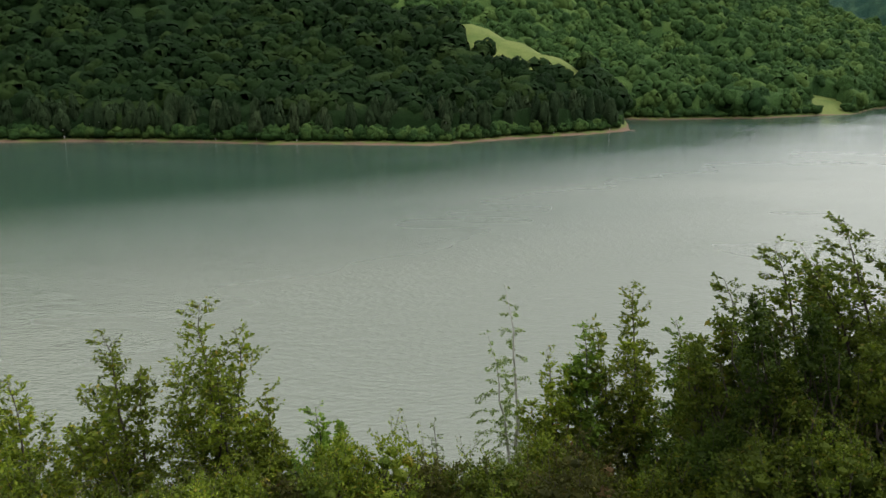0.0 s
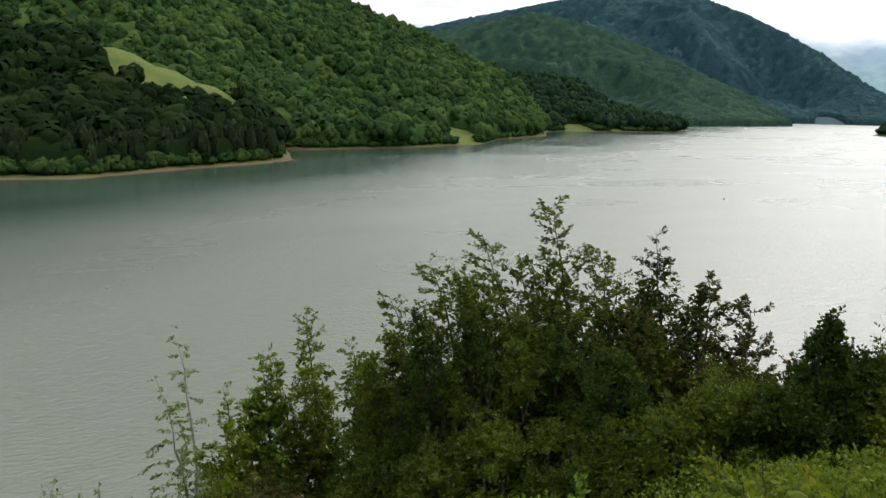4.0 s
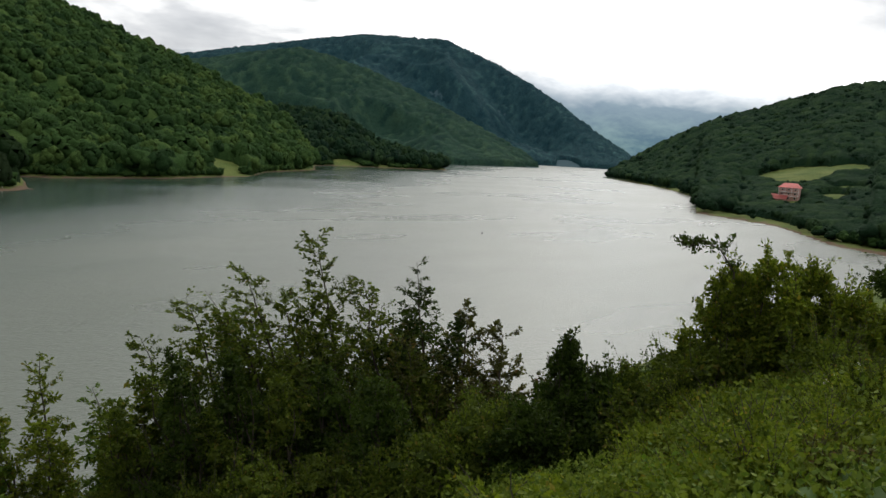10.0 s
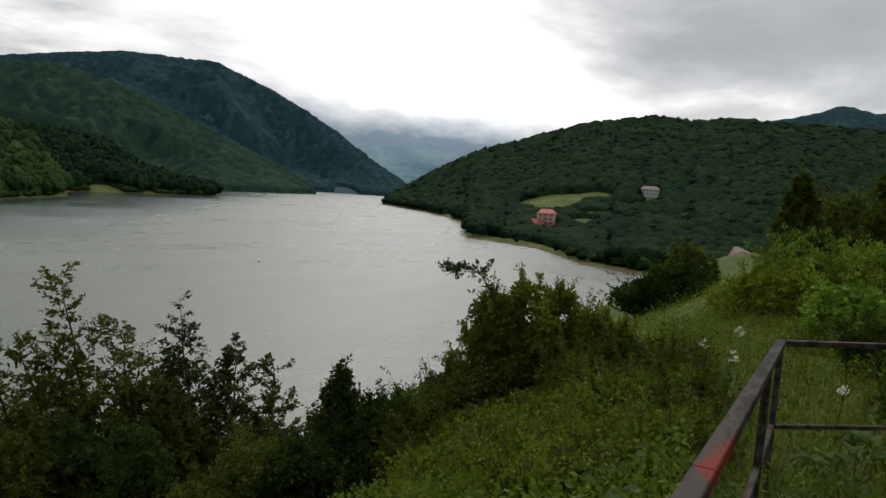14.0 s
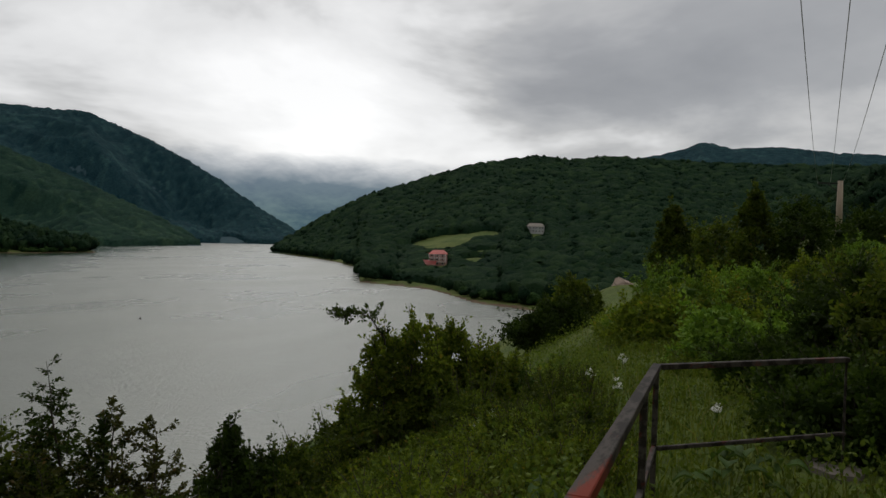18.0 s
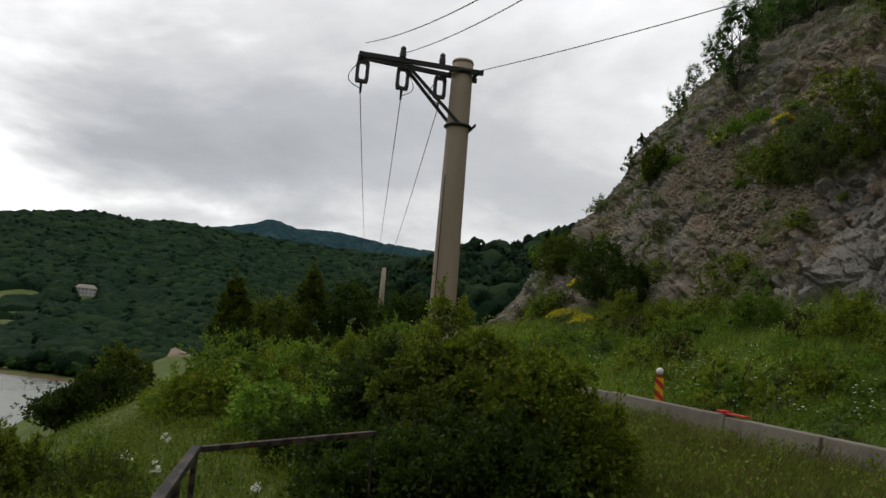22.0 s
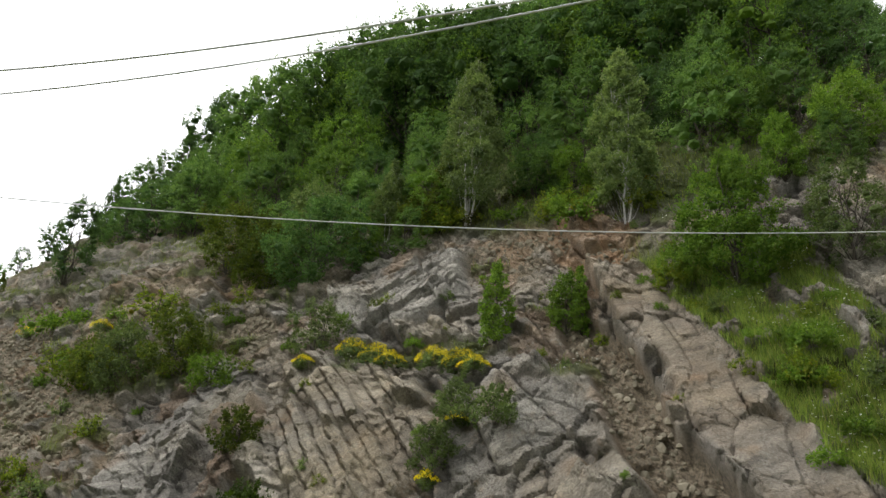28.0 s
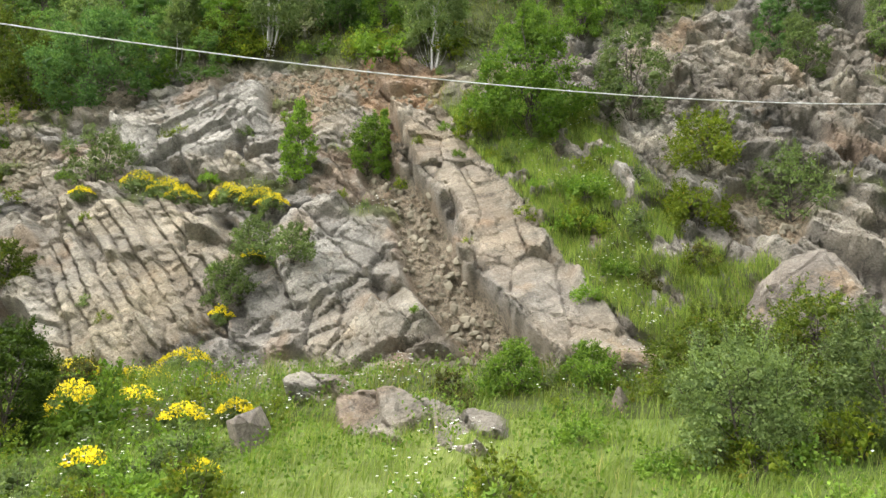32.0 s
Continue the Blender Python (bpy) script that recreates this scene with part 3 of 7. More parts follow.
def build_water():
    ang = np.radians(np.arange(0, 360, 6))
    rings = (0.0, 30, 300, 1500, 4700)
    verts = [(r * math.sin(a), r * math.cos(a), LAKE) for r in rings for a in ang]
    n = len(ang)
    quads = [(q * n + i, q * n + (i + 1) % n, (q + 1) * n + (i + 1) % n, (q + 1) * n + i) for q in range(len(rings) - 1) for i in range(n)]
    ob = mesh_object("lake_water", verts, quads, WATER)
    tagged(ob, "grey-green rippled water of a mountain reservoir", "water", kind="structure")


build_ground()
build_water()


# ---------------------------------------------------------------- far forests
def ball(level):
    bm = bmesh.new()
    bmesh.ops.create_icosphere(bm, subdivisions=level, radius=1.0)
    v = np.array([p.co[:] for p in bm.verts])
    f = np.array([[q.index for q in t.verts] for t in bm.faces])
    bm.free()
    return v, f


def crown_shape(rng, lobes, level=1, tufts=0, tuft=0.05, cone=0.0, deep=0.86):
    """A unit tree crown, one wide and one tall: overlapping rounded leaf masses with tufts that break their outline."""
    v, f = ball(level)
    mids, sizes = [], []
    for k in range(lobes):
        h = 0.97 - 1.25 * (k + 0.5) / lobes
        a = k * 2.4 + rng.uniform(-0.5, 0.5)
        w = math.sqrt(max(0.0, 1 - h * h)) * rng.uniform(0.75, 1.12)
        r = rng.uniform(0.17, 0.25) * (1.35 if lobes < 8 else 1.0)
        mids.append((0.29 * w * math.cos(a), 0.29 * w * math.sin(a), 0.46 + 0.30 * h * rng.uniform(0.85, 1.15)))
        sizes.append(r)
    mids.append((0, 0, 0.42))
    sizes.append(0.33)
    mids, sizes = np.array(mids), np.array(sizes)
    verts, faces = [], []
    for k in range(len(mids)):
        p = mids[k] + v * sizes[k] * (1 + rng.normal(0, 0.09, (len(v), 1)))
        mid = p[f].mean(1)
        gap = np.linalg.norm(mid[:, None] - mids[None], axis=2) / sizes[None]
        gap[:, k] = 9
        keep = (gap.min(1) > deep) & ((mid[:, 2] > 0.16) | (rng.uniform(0, 1, len(mid)) < 0.4))
        verts.append(p)
        faces.append(f[keep] + k * len(v))
    verts, faces = np.concatenate(verts), np.concatenate(faces)
    used = np.unique(faces)
    verts, faces = verts[used], np.searchsorted(used, faces)
    rounded = len(faces)
    mid = verts[faces].mean(1)
    nor = np.cross(verts[faces[:, 1]] - verts[faces[:, 0]], verts[faces[:, 2]] - verts[faces[:, 0]])
    nor /= np.maximum(np.linalg.norm(nor, axis=1), 1e-9)[:, None]
    if tufts:
        pick = rng.integers(0, rounded, tufts)
        p = mid[pick] + nor[pick] * rng.uniform(0.0, 0.035, (tufts, 1)) + rng.normal(0, 0.02, (tufts, 3))
        way = nor[pick] + rng.normal(0, 0.22, (tufts, 3))
        way /= np.linalg.norm(way, axis=1)[:, None]
        s1 = np.cross(way, rng.normal(0, 1, way.shape))
        s1 /= np.linalg.norm(s1, axis=1)[:, None]
        s2 = np.cross(way, s1)
        z = tuft * rng.uniform(0.6, 1.4, (tufts, 1))
        tri = np.stack([p + s1 * z, p - s1 * z * 0.6 + s2 * z * 0.9, p - s1 * z * 0.6 - s2 * z * 0.9], 1).reshape(-1, 3)
        faces = np.concatenate([faces, len(verts) + np.arange(len(tri)).reshape(-1, 3)])
        verts = np.concatenate([verts, tri])
    if cone:
        verts[:, :2] *= (1.12 - cone * np.clip(verts[:, 2:], 0, 1))
        mid[:, :2] *= (1.12 - cone * np.clip(mid[:, 2:], 0, 1))
    return verts, faces, rounded, mid, nor


def crowns(name, label, at, width, tall, mat, rng, lobes=12, tufts=120, tuft=0.05, cone=0.0):
    """Many tree crowns as one canopy, every one with its own turn, size and green."""
    shapes = [crown_shape(rng, lobes, 1, tufts, tuft, cone) for _ in range(6)]
    verts, faces, flat, tone, start = [], [], [], [], 0
    for k, (v, f, rounded, mid, nor) in enumerate(shapes):
        own = np.arange(k, len(at), len(shapes))
        n = len(own)
        if not n:
            continue
        a = rng.uniform(0, 6.28, n)[:, None]
        w, t = width[own][:, None], tall[own][:, None]
        x = (v[:, 0] * np.cos(a) - v[:, 1] * np.sin(a)) * w * rng.uniform(0.85, 1.15, (n, 1)) + v[:, 2] * t * rng.normal(0, 0.05, (n, 1))
        y = (v[:, 0] * np.sin(a) + v[:, 1] * np.cos(a)) * w
        p = np.stack([x, y, v[:, 2] * t + 0 * w], -1) + at[own][:, None]
        verts.append(p.reshape(-1, 3))
        faces.append((f[None] + (np.arange(n) * len(v))[:, None, None]).reshape(-1, 3) + start)
        flat.append(np.tile(np.arange(len(f)) < rounded, n))
        tone.append(np.repeat(rng.uniform(0, 1, n), len(v)))
        start += n * len(v)
    ob = mesh_object(name, np.concatenate(verts), np.concatenate(faces), mat)
    ob.data.polygons.foreach_set("use_smooth", np.concatenate(flat))
    tone = np.concatenate(tone)
    col = ob.data.color_attributes.new("tree_tone", "FLOAT_COLOR", "POINT")
    col.data.foreach_set("color", np.stack([tone, tone, tone, np.ones_like(tone)], -1).astype(np.float32).ravel())
    return tagged(ob, label, "forest", kind="stuff")


MEADOWS = ((2.2, 337, 3.2, 42), (4.4, 331, 3.4, 42), (6.8, 325, 3.4, 41), (9.2, 318, 3.0, 38), (27.2, 395, 3.4, 22), (36.7, 632, 2.6, 22), (39.5, 655, 1.0, 12),
           (70.3, 590, 5.4, 60), (73.4, 600, 3.6, 40), (72.6, 440, 2.0, 22), (69.9, 418, 1.9, 30), (73.6, 500, 2.4, 16), (77.6, 572, 1.8, 40), (62.0, 600, 1.3, 25), (60.5, 640, 0.5, 14), (54.0, 1440, 2.0, 60))


def clear(az, r):
    keep = np.ones(len(az), bool)
    for a, d, wide, deep in MEADOWS:
        keep &= ((az - a) / (wide / 2)) ** 2 + ((r - d) / (deep)) ** 2 > 1
    return keep


def wood(hill, span, reach, pitch, rng, lift=99):
    """Jittered tree places on one hill's near side, by bearing span and distance reach."""
    x0 = np.arange(-reach[1], reach[1], pitch)
    x, y = np.meshgrid(x0, x0)
    x = x.ravel() + rng.uniform(-0.5, 0.5, x.size) * pitch
    y = y.ravel() + rng.uniform(-0.5, 0.5, y.size) * pitch
    r, az = np.hypot(x, y), np.degrees(np.arctan2(x, y))
    ok = (az > span[0]) & (az < span[1]) & (r > reach[0]) & (r < reach[1])
    x, y, r, az = x[ok], y[ok], r[ok], az[ok]
    h = HILLS[hill]
    s, c, top = h.shape(az, r)
    z = ground_z(x, y)
    ok = (r > s + 2.5) & (r < c + 30) & (z > LAKE + 0.5) & (np.abs(z - h.z(az, r)) < 0.5) & clear(az, r)
    ok &= np.degrees(np.arctan2(z - EYE, r)) < lift
    return np.stack([x, y, z], -1)[ok], r[ok]


def shrubs_at_shore(rng, names):
    spots = []
    for name in names:
        h = HILLS[name]
        az = rng.uniform(max(h.first, -38), min(h.last, 96), 2600 if name == "right_hill" else 1600)
        r = along(az, *h.foot) + 1.2 + rng.uniform(0, 1, len(az)) ** 2 * 14
        x, y = r * np.sin(np.radians(az)), r * np.cos(np.radians(az))
        z = ground_z(x, y)
        ok = (z > LAKE + 0.7) & (z < LAKE + 9) & clear(az, r)
        spots.append(np.stack([x, y, z - 0.5], -1)[ok])
    return np.concatenate(spots)


def build_forests():
    rng = np.random.default_rng(5)
    green = "dense deciduous forest covering the hillside"
    p, r = wood("spur", (-42, 17), (200, 430), 6.6, rng, 8)
    shore = r < along(np.degrees(np.arctan2(p[:, 0], p[:, 1])), *HILLS["spur"].foot) + 14
    q = p[~shore]
    big = rng.uniform(0, 1, len(q)) ** 1.5
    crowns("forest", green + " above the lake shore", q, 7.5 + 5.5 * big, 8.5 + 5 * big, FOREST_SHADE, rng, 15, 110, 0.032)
    q = np.concatenate([p[shore] + rng.normal(0, 2.4, (shore.sum(), 3)) * [1, 1, 0] for _ in range(3)])
    q[:, 2] = ground_z(q[:, 0], q[:, 1])
    q = q[q[:, 2] > LAKE + 0.5]
    crowns("forest", "row of slim young trees along the waterline", q, rng.uniform(3.2, 5.2, len(q)), rng.uniform(8, 13, len(q)), FOREST_SHORE, rng, 13, 170, 0.075, 0.35)
    low = shrubs_at_shore(rng, ("spur", "left_hill", "right_hill", "point"))
    crowns("shore_scrub", "low scrub between the trees and the waterline", low, rng.uniform(3, 6, len(low)), rng.uniform(2.5, 5, len(low)), FOREST, rng, 6, 20, 0.07)
    stems("shore_trunks", [np.array([k, k + [rng.normal(0, 0.3), rng.normal(0, 0.3), 6.0]]) for k in q[::2]])
    p, r = wood("left_hill", (-30, 36), (300, 780), 7.8, rng, 9.5)
    big = rng.uniform(0, 1, len(p)) ** 1.5
    crowns("forest", green + " with rounded crowns", p, 8 + 6 * big, 9 + 5.5 * big, FOREST, rng, 8, 30, 0.045)
    p, r = wood("point", (26, 46.2), (560, 900), 8.5, rng)
    crowns("forest", green + " on a low point", p, rng.uniform(8, 13, len(p)), rng.uniform(8, 15, len(p)), FOREST_MID, rng, 6, 16, 0.07)
    shrunk = lambda bear, r: np.where((r < 575) & (bear > 66.5) & (bear < 75), 0.5, np.where(r < 470, 0.85, 1.0))
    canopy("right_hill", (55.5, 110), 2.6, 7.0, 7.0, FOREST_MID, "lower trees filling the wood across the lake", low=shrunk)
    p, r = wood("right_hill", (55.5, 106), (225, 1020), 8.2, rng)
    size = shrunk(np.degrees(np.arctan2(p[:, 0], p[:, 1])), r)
    # the cloud shade here is put into the darker canopy colour
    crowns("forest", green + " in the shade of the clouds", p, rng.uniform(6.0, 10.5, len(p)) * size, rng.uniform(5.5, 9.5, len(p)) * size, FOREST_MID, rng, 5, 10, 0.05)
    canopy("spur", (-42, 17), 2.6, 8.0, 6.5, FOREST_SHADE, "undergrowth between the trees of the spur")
    canopy("left_hill", (-30, 36), 2.8, 8.0, 6.5, FOREST, "lower trees filling the hillside wood")
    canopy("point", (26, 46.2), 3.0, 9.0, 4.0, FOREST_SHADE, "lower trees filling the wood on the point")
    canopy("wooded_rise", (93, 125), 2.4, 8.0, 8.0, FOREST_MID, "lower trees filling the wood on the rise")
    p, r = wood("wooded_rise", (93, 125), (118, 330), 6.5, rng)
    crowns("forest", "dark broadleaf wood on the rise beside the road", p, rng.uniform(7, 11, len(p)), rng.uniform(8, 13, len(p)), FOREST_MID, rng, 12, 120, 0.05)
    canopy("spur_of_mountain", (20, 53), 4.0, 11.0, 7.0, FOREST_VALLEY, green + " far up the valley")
    canopy("mountain", (18, 61), 5.0, 13.0, 8.0, FOREST_HAZED, green + " on the distant mountain")
    canopy("far_peak", (82, 112), 8.0, 16.0, 9.0, FOREST_HAZED, green + " on the distant peak")


def canopy(hill, span, step, crown, tall, mat, label, near=0, low=None):
    """The closed roof of a distant wood: one sheet of rounded crowns over the hillside."""
    h = HILLS[hill]
    near, far = max(near, min(p[1] for p in h.foot)), max(p[1] for p in h.crest) + 40
    mid = (near + far) / 2
    az = np.arange(span[0], span[1], np.degrees(step / mid))
    r = np.arange(near, far, step * 1.3)
    a, r = np.meshgrid(az, r, indexing="ij")
    x, y = r * np.sin(np.radians(a)), r * np.cos(np.radians(a))
    z = ground_z(x, y)
    own, du, dv, gap = cells(x / crown, y / crown, 301)
    dome = np.clip(1 - 1.5 * (du**2 + dv**2), 0, 1)
    rise = tall * (0.35 + 0.45 * dome + 0.55 * own) + 2.0 * (fbm(x / 5, y / 5, 303, 2) - 0.5)
    if low is not None:
        rise = rise * low(a, r)
    keep = clear(a.ravel(), r.ravel()).reshape(a.shape) & (np.abs(z - h.z(a, r)) < 0.5) & (z > LAKE + 1.0)
    rise = np.where(keep, rise, -4.0)
    n, m = a.shape
    i, j = np.meshgrid(np.arange(n - 1), np.arange(m - 1), indexing="ij")
    quads = np.stack([i * m + j, i * m + j + 1, (i + 1) * m + j + 1, (i + 1) * m + j], -1).reshape(-1, 4)
    some = keep.ravel()[quads].any(1)
    ob = mesh_object("forest", np.stack([x, y, z + rise], -1).reshape(-1, 3), quads[some], mat, True)
    col = ob.data.color_attributes.new("tree_tone", "FLOAT_COLOR", "POINT")
    tone = own.ravel()
    col.data.foreach_set("color", np.stack([tone, tone, tone, np.ones_like(tone)], -1).astype(np.float32).ravel())
    return tagged(ob, label, "forest", kind="stuff")


def stems(name, lines):
    """Pale trunks at the waterline, each a slim three-sided post."""
    verts, faces = [], []
    for k, line in enumerate(lines):
        for p, w in ((line[0] - [0, 0, 0.5], 0.16), (line[1], 0.08)):
            for a in (0.3, 2.4, 4.5):
                verts.append((p[0] + w * math.cos(a), p[1] + w * math.sin(a), p[2]))
        for q in range(3):
            faces.append((6 * k + q, 6 * k + (q + 1) % 3, 6 * k + 3 + (q + 1) % 3, 6 * k + 3 + q))
    tagged(mesh_object(name, verts, faces, BARK_PALE), "pale tree trunks along the waterline", "trunks", kind="stuff")


def build_mist():
    """The last mountain up the valley: a glowing backdrop with distance haze painted in, its head in the cloud."""
    rows, cols = 30, 90
    az = np.linspace(14, 84, cols)
    lift = np.interp(az, (14, 24, 27.3, 40, 50, 56, 62, 70, 84), (5.4, 5.7, 6.25, 7.8, 9.4, 8.8, 8.0, 7.4, 6.0))
    u = np.linspace(0, 1, rows)
    r = 3000 + 1500 * u
    a = np.radians(az)
    rr = r[:, None] + 0 * a
    z = -40 + (4500 * np.tan(np.radians(lift)) + 40)[None, :] * (u[:, None] ** 1.1) + 50 * (fbm(az[None, :] / 2.2 + 0 * rr, rr / 260, 201, 4) - 0.5) * np.sin(np.pi * u[:, None])
    verts = np.stack([rr * np.sin(a), rr * np.cos(a), z], -1).reshape(-1, 3)
    i, j = np.meshgrid(np.arange(rows - 1), np.arange(cols - 1), indexing="ij")
    quads = np.stack([i * cols + j, i * cols + j + 1, (i + 1) * cols + j + 1, (i + 1) * cols + j], -1).reshape(-1, 4)
    m, net = material("hazed_mountain_glow")
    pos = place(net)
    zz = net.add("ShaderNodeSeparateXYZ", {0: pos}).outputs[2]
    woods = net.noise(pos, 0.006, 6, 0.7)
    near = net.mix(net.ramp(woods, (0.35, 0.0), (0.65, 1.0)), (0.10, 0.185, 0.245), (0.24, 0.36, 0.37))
    # haze painted into the glow, paler towards the top
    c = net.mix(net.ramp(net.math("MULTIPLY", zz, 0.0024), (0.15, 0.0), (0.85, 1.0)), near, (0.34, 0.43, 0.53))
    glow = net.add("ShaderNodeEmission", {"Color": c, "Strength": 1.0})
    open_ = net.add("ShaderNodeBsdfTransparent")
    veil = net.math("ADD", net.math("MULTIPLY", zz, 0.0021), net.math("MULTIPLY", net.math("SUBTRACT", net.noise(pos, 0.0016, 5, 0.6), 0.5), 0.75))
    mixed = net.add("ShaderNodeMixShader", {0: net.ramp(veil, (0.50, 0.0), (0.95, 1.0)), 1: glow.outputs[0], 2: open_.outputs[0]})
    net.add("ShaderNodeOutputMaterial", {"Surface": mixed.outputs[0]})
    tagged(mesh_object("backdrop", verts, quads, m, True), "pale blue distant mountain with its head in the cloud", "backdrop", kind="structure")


build_forests()
build_mist()


# ---------------------------------------------------------------- the rock wall beside the road
def blob(x, s, cx, cs, rx, rs, turn=0.0):
    a = radians(turn)
    p, q = (x - cx) * math.cos(a) + (s - cs) * math.sin(a), -(x - cx) * math.sin(a) + (s - cs) * math.cos(a)
    return np.exp(-((p / rx) ** 2 + (q / rs) ** 2) ** 1.5)


def slope_length(d):
    dd = np.linspace(0, 110, 1101)
    zz = slope_profile(dd)
    run = np.concatenate([[0], np.cumsum(np.hypot(np.diff(dd), np.diff(zz)))])
    return np.interp(d, dd, run)


def facets(q, p, wide, long, seed):
    """Broken rock: cells with their own number, the tilted face of each in metres, and the gap to the next one."""
    own, du, dv, gap = cells(q / wide, p / long, seed)
    r1 = hash01(np.floor(own * 9973), np.floor(own * 131), seed + 5) - 0.5
    r2 = hash01(np.floor(own * 7919), np.floor(own * 57), seed + 6) - 0.5
    return own, (r1 * du * wide, r2 * dv * long), gap


def bedding(q, p, thick, long, seed):
    """Parallel beds cut by cross joints: a number for each plate, the offsets from its middle in metres and the distance to its edge."""
    qq = q / thick + 1.7 * vnoise(q * 0.55, 0 * q + 3, seed + 3) + 0.35 * vnoise(q * 0.5 + 9, p * 0.4, seed + 4)
    k = np.floor(qq)
    pp = p / long * (0.6 + 0.9 * hash01(k, k * 0 + 2, seed)) + 7 * hash01(k, k * 0, seed) + 0.5 * vnoise(q / thick * 0.6, p / long * 1.5, seed + 9)
    j = np.floor(pp)
    fq, fp = qq - k, pp - j
    own = hash01(k, j, seed + 1)
    edge = np.minimum(np.minimum(fq, 1 - fq) * thick, 0.035 + np.minimum(fp, 1 - fp) * long)
    return own, hash01(k, k * 0 + 5, seed + 2), (fq - 0.5) * thick, (fp - 0.5) * long, edge


def patch(x, s, cx, cs, rx, rs, turn=0.0, seed=0, ragged=0.35):
    """A stretch of the wall with a ragged edge, from 0 to 1."""
    return smooth01(0.40, 0.56, blob(x, s, cx, cs, rx, rs, turn) + ragged * (fbm(x / 1.7, s / 1.7, 211 + seed, 3) - 0.5))


SLAB_FOOT = (-1.35, 11.9)


def slab_line(s):
    """The middle of the great slab, by the run up the wall."""
    return SLAB_FOOT[0] + 0.455 * (s - SLAB_FOOT[1]) + 0.18 * np.sin(s * 0.9)


def rock_relief(x, d, full=False):
    """How far the rock stands out, and its kind: rubble, tone, turf. x along the road, d behind the ditch."""
    s = slope_length(d)
    right = -x
    wx = right + 0.8 * (fbm(x / 6, s / 6, 31, 2) - 0.5) * 2
    ws = s + 0.8 * (fbm(x / 6 + 40, s / 6, 33, 2) - 0.5) * 2
    dip = np.radians(np.interp(x, (-10, 4, 14, 25, 42), (66, 64, 59, 53, 45)))
    q = wx * np.sin(dip) + ws * np.cos(dip)
    p = wx * np.cos(dip) - ws * np.sin(dip)
    # the stretches of the wall
    ribs = patch(x, s, 15.2, 16.4, 4.3, 5.0, -30, 1, 0.6)
    heart = patch(x, s, 7.0, 15.6, 3.7, 5.2, -25, 2, 0.55)
    bulk = patch(x, s, 23.6, 16.8, 4.6, 6.6, -20, 3, 0.55)
    crest = patch(x, s, 17.0, 28.6, 4.0, 4.6, -25, 4)
    wedge = patch(x, s, 35.0, 31.5, 7.0, 5.0, -35, 5)
    east = patch(x, s, -14.0, 27.5, 9.0, 10.5, 20, 6)
    top = patch(x, s, 6.8, 31.0, 2.6, 4.2, -20, 7)
    # rock broken at three sizes; long beds in the ribs, massive blocks in the heart and the bulk
    big, bt, bgap = facets(q, p, 1.9, 3.2, 41)
    flat = radians(50)
    along_q, along_p = right * math.sin(flat) + s * math.cos(flat), right * math.cos(flat) - s * math.sin(flat)
    rib, row, ru, rv, redge = bedding(along_q + 0.35 * (fbm(x / 4, s / 4, 46, 2) - 0.5), along_p, 0.48, 3.2, 45)
    mid, mt, mgap = facets(q + 9, p, 0.75, 1.35, 51)
    fine, ft, fgap = facets(q + 3, p, 0.28, 0.55, 61)
    lump, lt, lgap = facets(q + 5, p + 2, 2.3, 2.6, 65)
    tier, tt, tgap = facets(q + 7, p + 4, 0.95, 1.2, 69)
    crag = 1 - 2 * np.abs(fbm(q / 0.55 + 9, p / 1.3, 123, 3) - 0.5)
    massive = np.clip(heart + bulk + 0.8 * crest, 0, 1)
    plain = 0.85 * (big - 0.5) + 0.9 * bt[0] + 0.45 * bt[1] + 0.42 * (mid - 0.5) + 0.9 * mt[0] + 0.5 * mt[1] - 0.40 * np.exp(-bgap / 0.025) - 0.16 * np.exp(-mgap / 0.04)
    slats = 0.66 * (row - 0.5) + 0.20 * (rib - 0.5) + 0.5 * bt[0] + 0.3 * mt[1] * (mid > 0.5) + 0.55 * (hash01(np.floor(rib * 997), np.floor(row * 131), 47) - 0.5) * ru + 0.16 * (hash01(np.floor(rib * 877), np.floor(row * 61), 48) - 0.5) * rv + 0.45 * (big - 0.5) - 0.22 * np.exp(-redge / 0.02)
    blocks = 0.75 * (lump - 0.5) + 0.8 * lt[0] + 0.6 * lt[1] - 0.55 * np.exp(-lgap / 0.02) + 0.24 * (tier - 0.5) + 0.8 * tt[0] + 0.55 * tt[1] - 0.18 * np.exp(-tgap / 0.03) * (big > 0.3)
    broken = ribs * (1 - 0.75 * smooth01(0.52, 0.60, fbm(x / 2.4 + 3, s / 2.4, 129, 3)))
    out = plain * (1 - broken) + slats * broken
    out = out * (1 - massive) + blocks * massive
    small = 0.20 * (fine - 0.5) + 0.70 * ft[0] + 0.45 * ft[1] + 0.34 * (crag - 0.78) - 0.06 * np.exp(-fgap / 0.06)
    out = out + small * (1 - 0.42 * massive - 0.35 * ribs)
    out = out + 2.0 * (fbm(x / 9 + 3, s / 9, 73, 2) - 0.5) + 0.35 * ribs + 0.35 * heart + 0.35 * bulk + 0.9 * crest + 0.3 * wedge + east * (0.3 + 0.55 * (tier - 0.5) + 1.3 * tt[0] + 0.9 * tt[1] - 0.25 * np.exp(-tgap / 0.03))
    # a dark recess under the ribs, the ledge of the brooms
    out = out - 1.1 * patch(x, s, 17.8, 13.6, 0.9, 1.5, -40, 8, 0.2) - 0.9 * patch(x, s, 12.0, 19.2, 0.45, 1.7, -35, 9, 0.2) - 0.7 * patch(x, s, 14.0, 22.4, 4.6, 0.9, 8, 10)
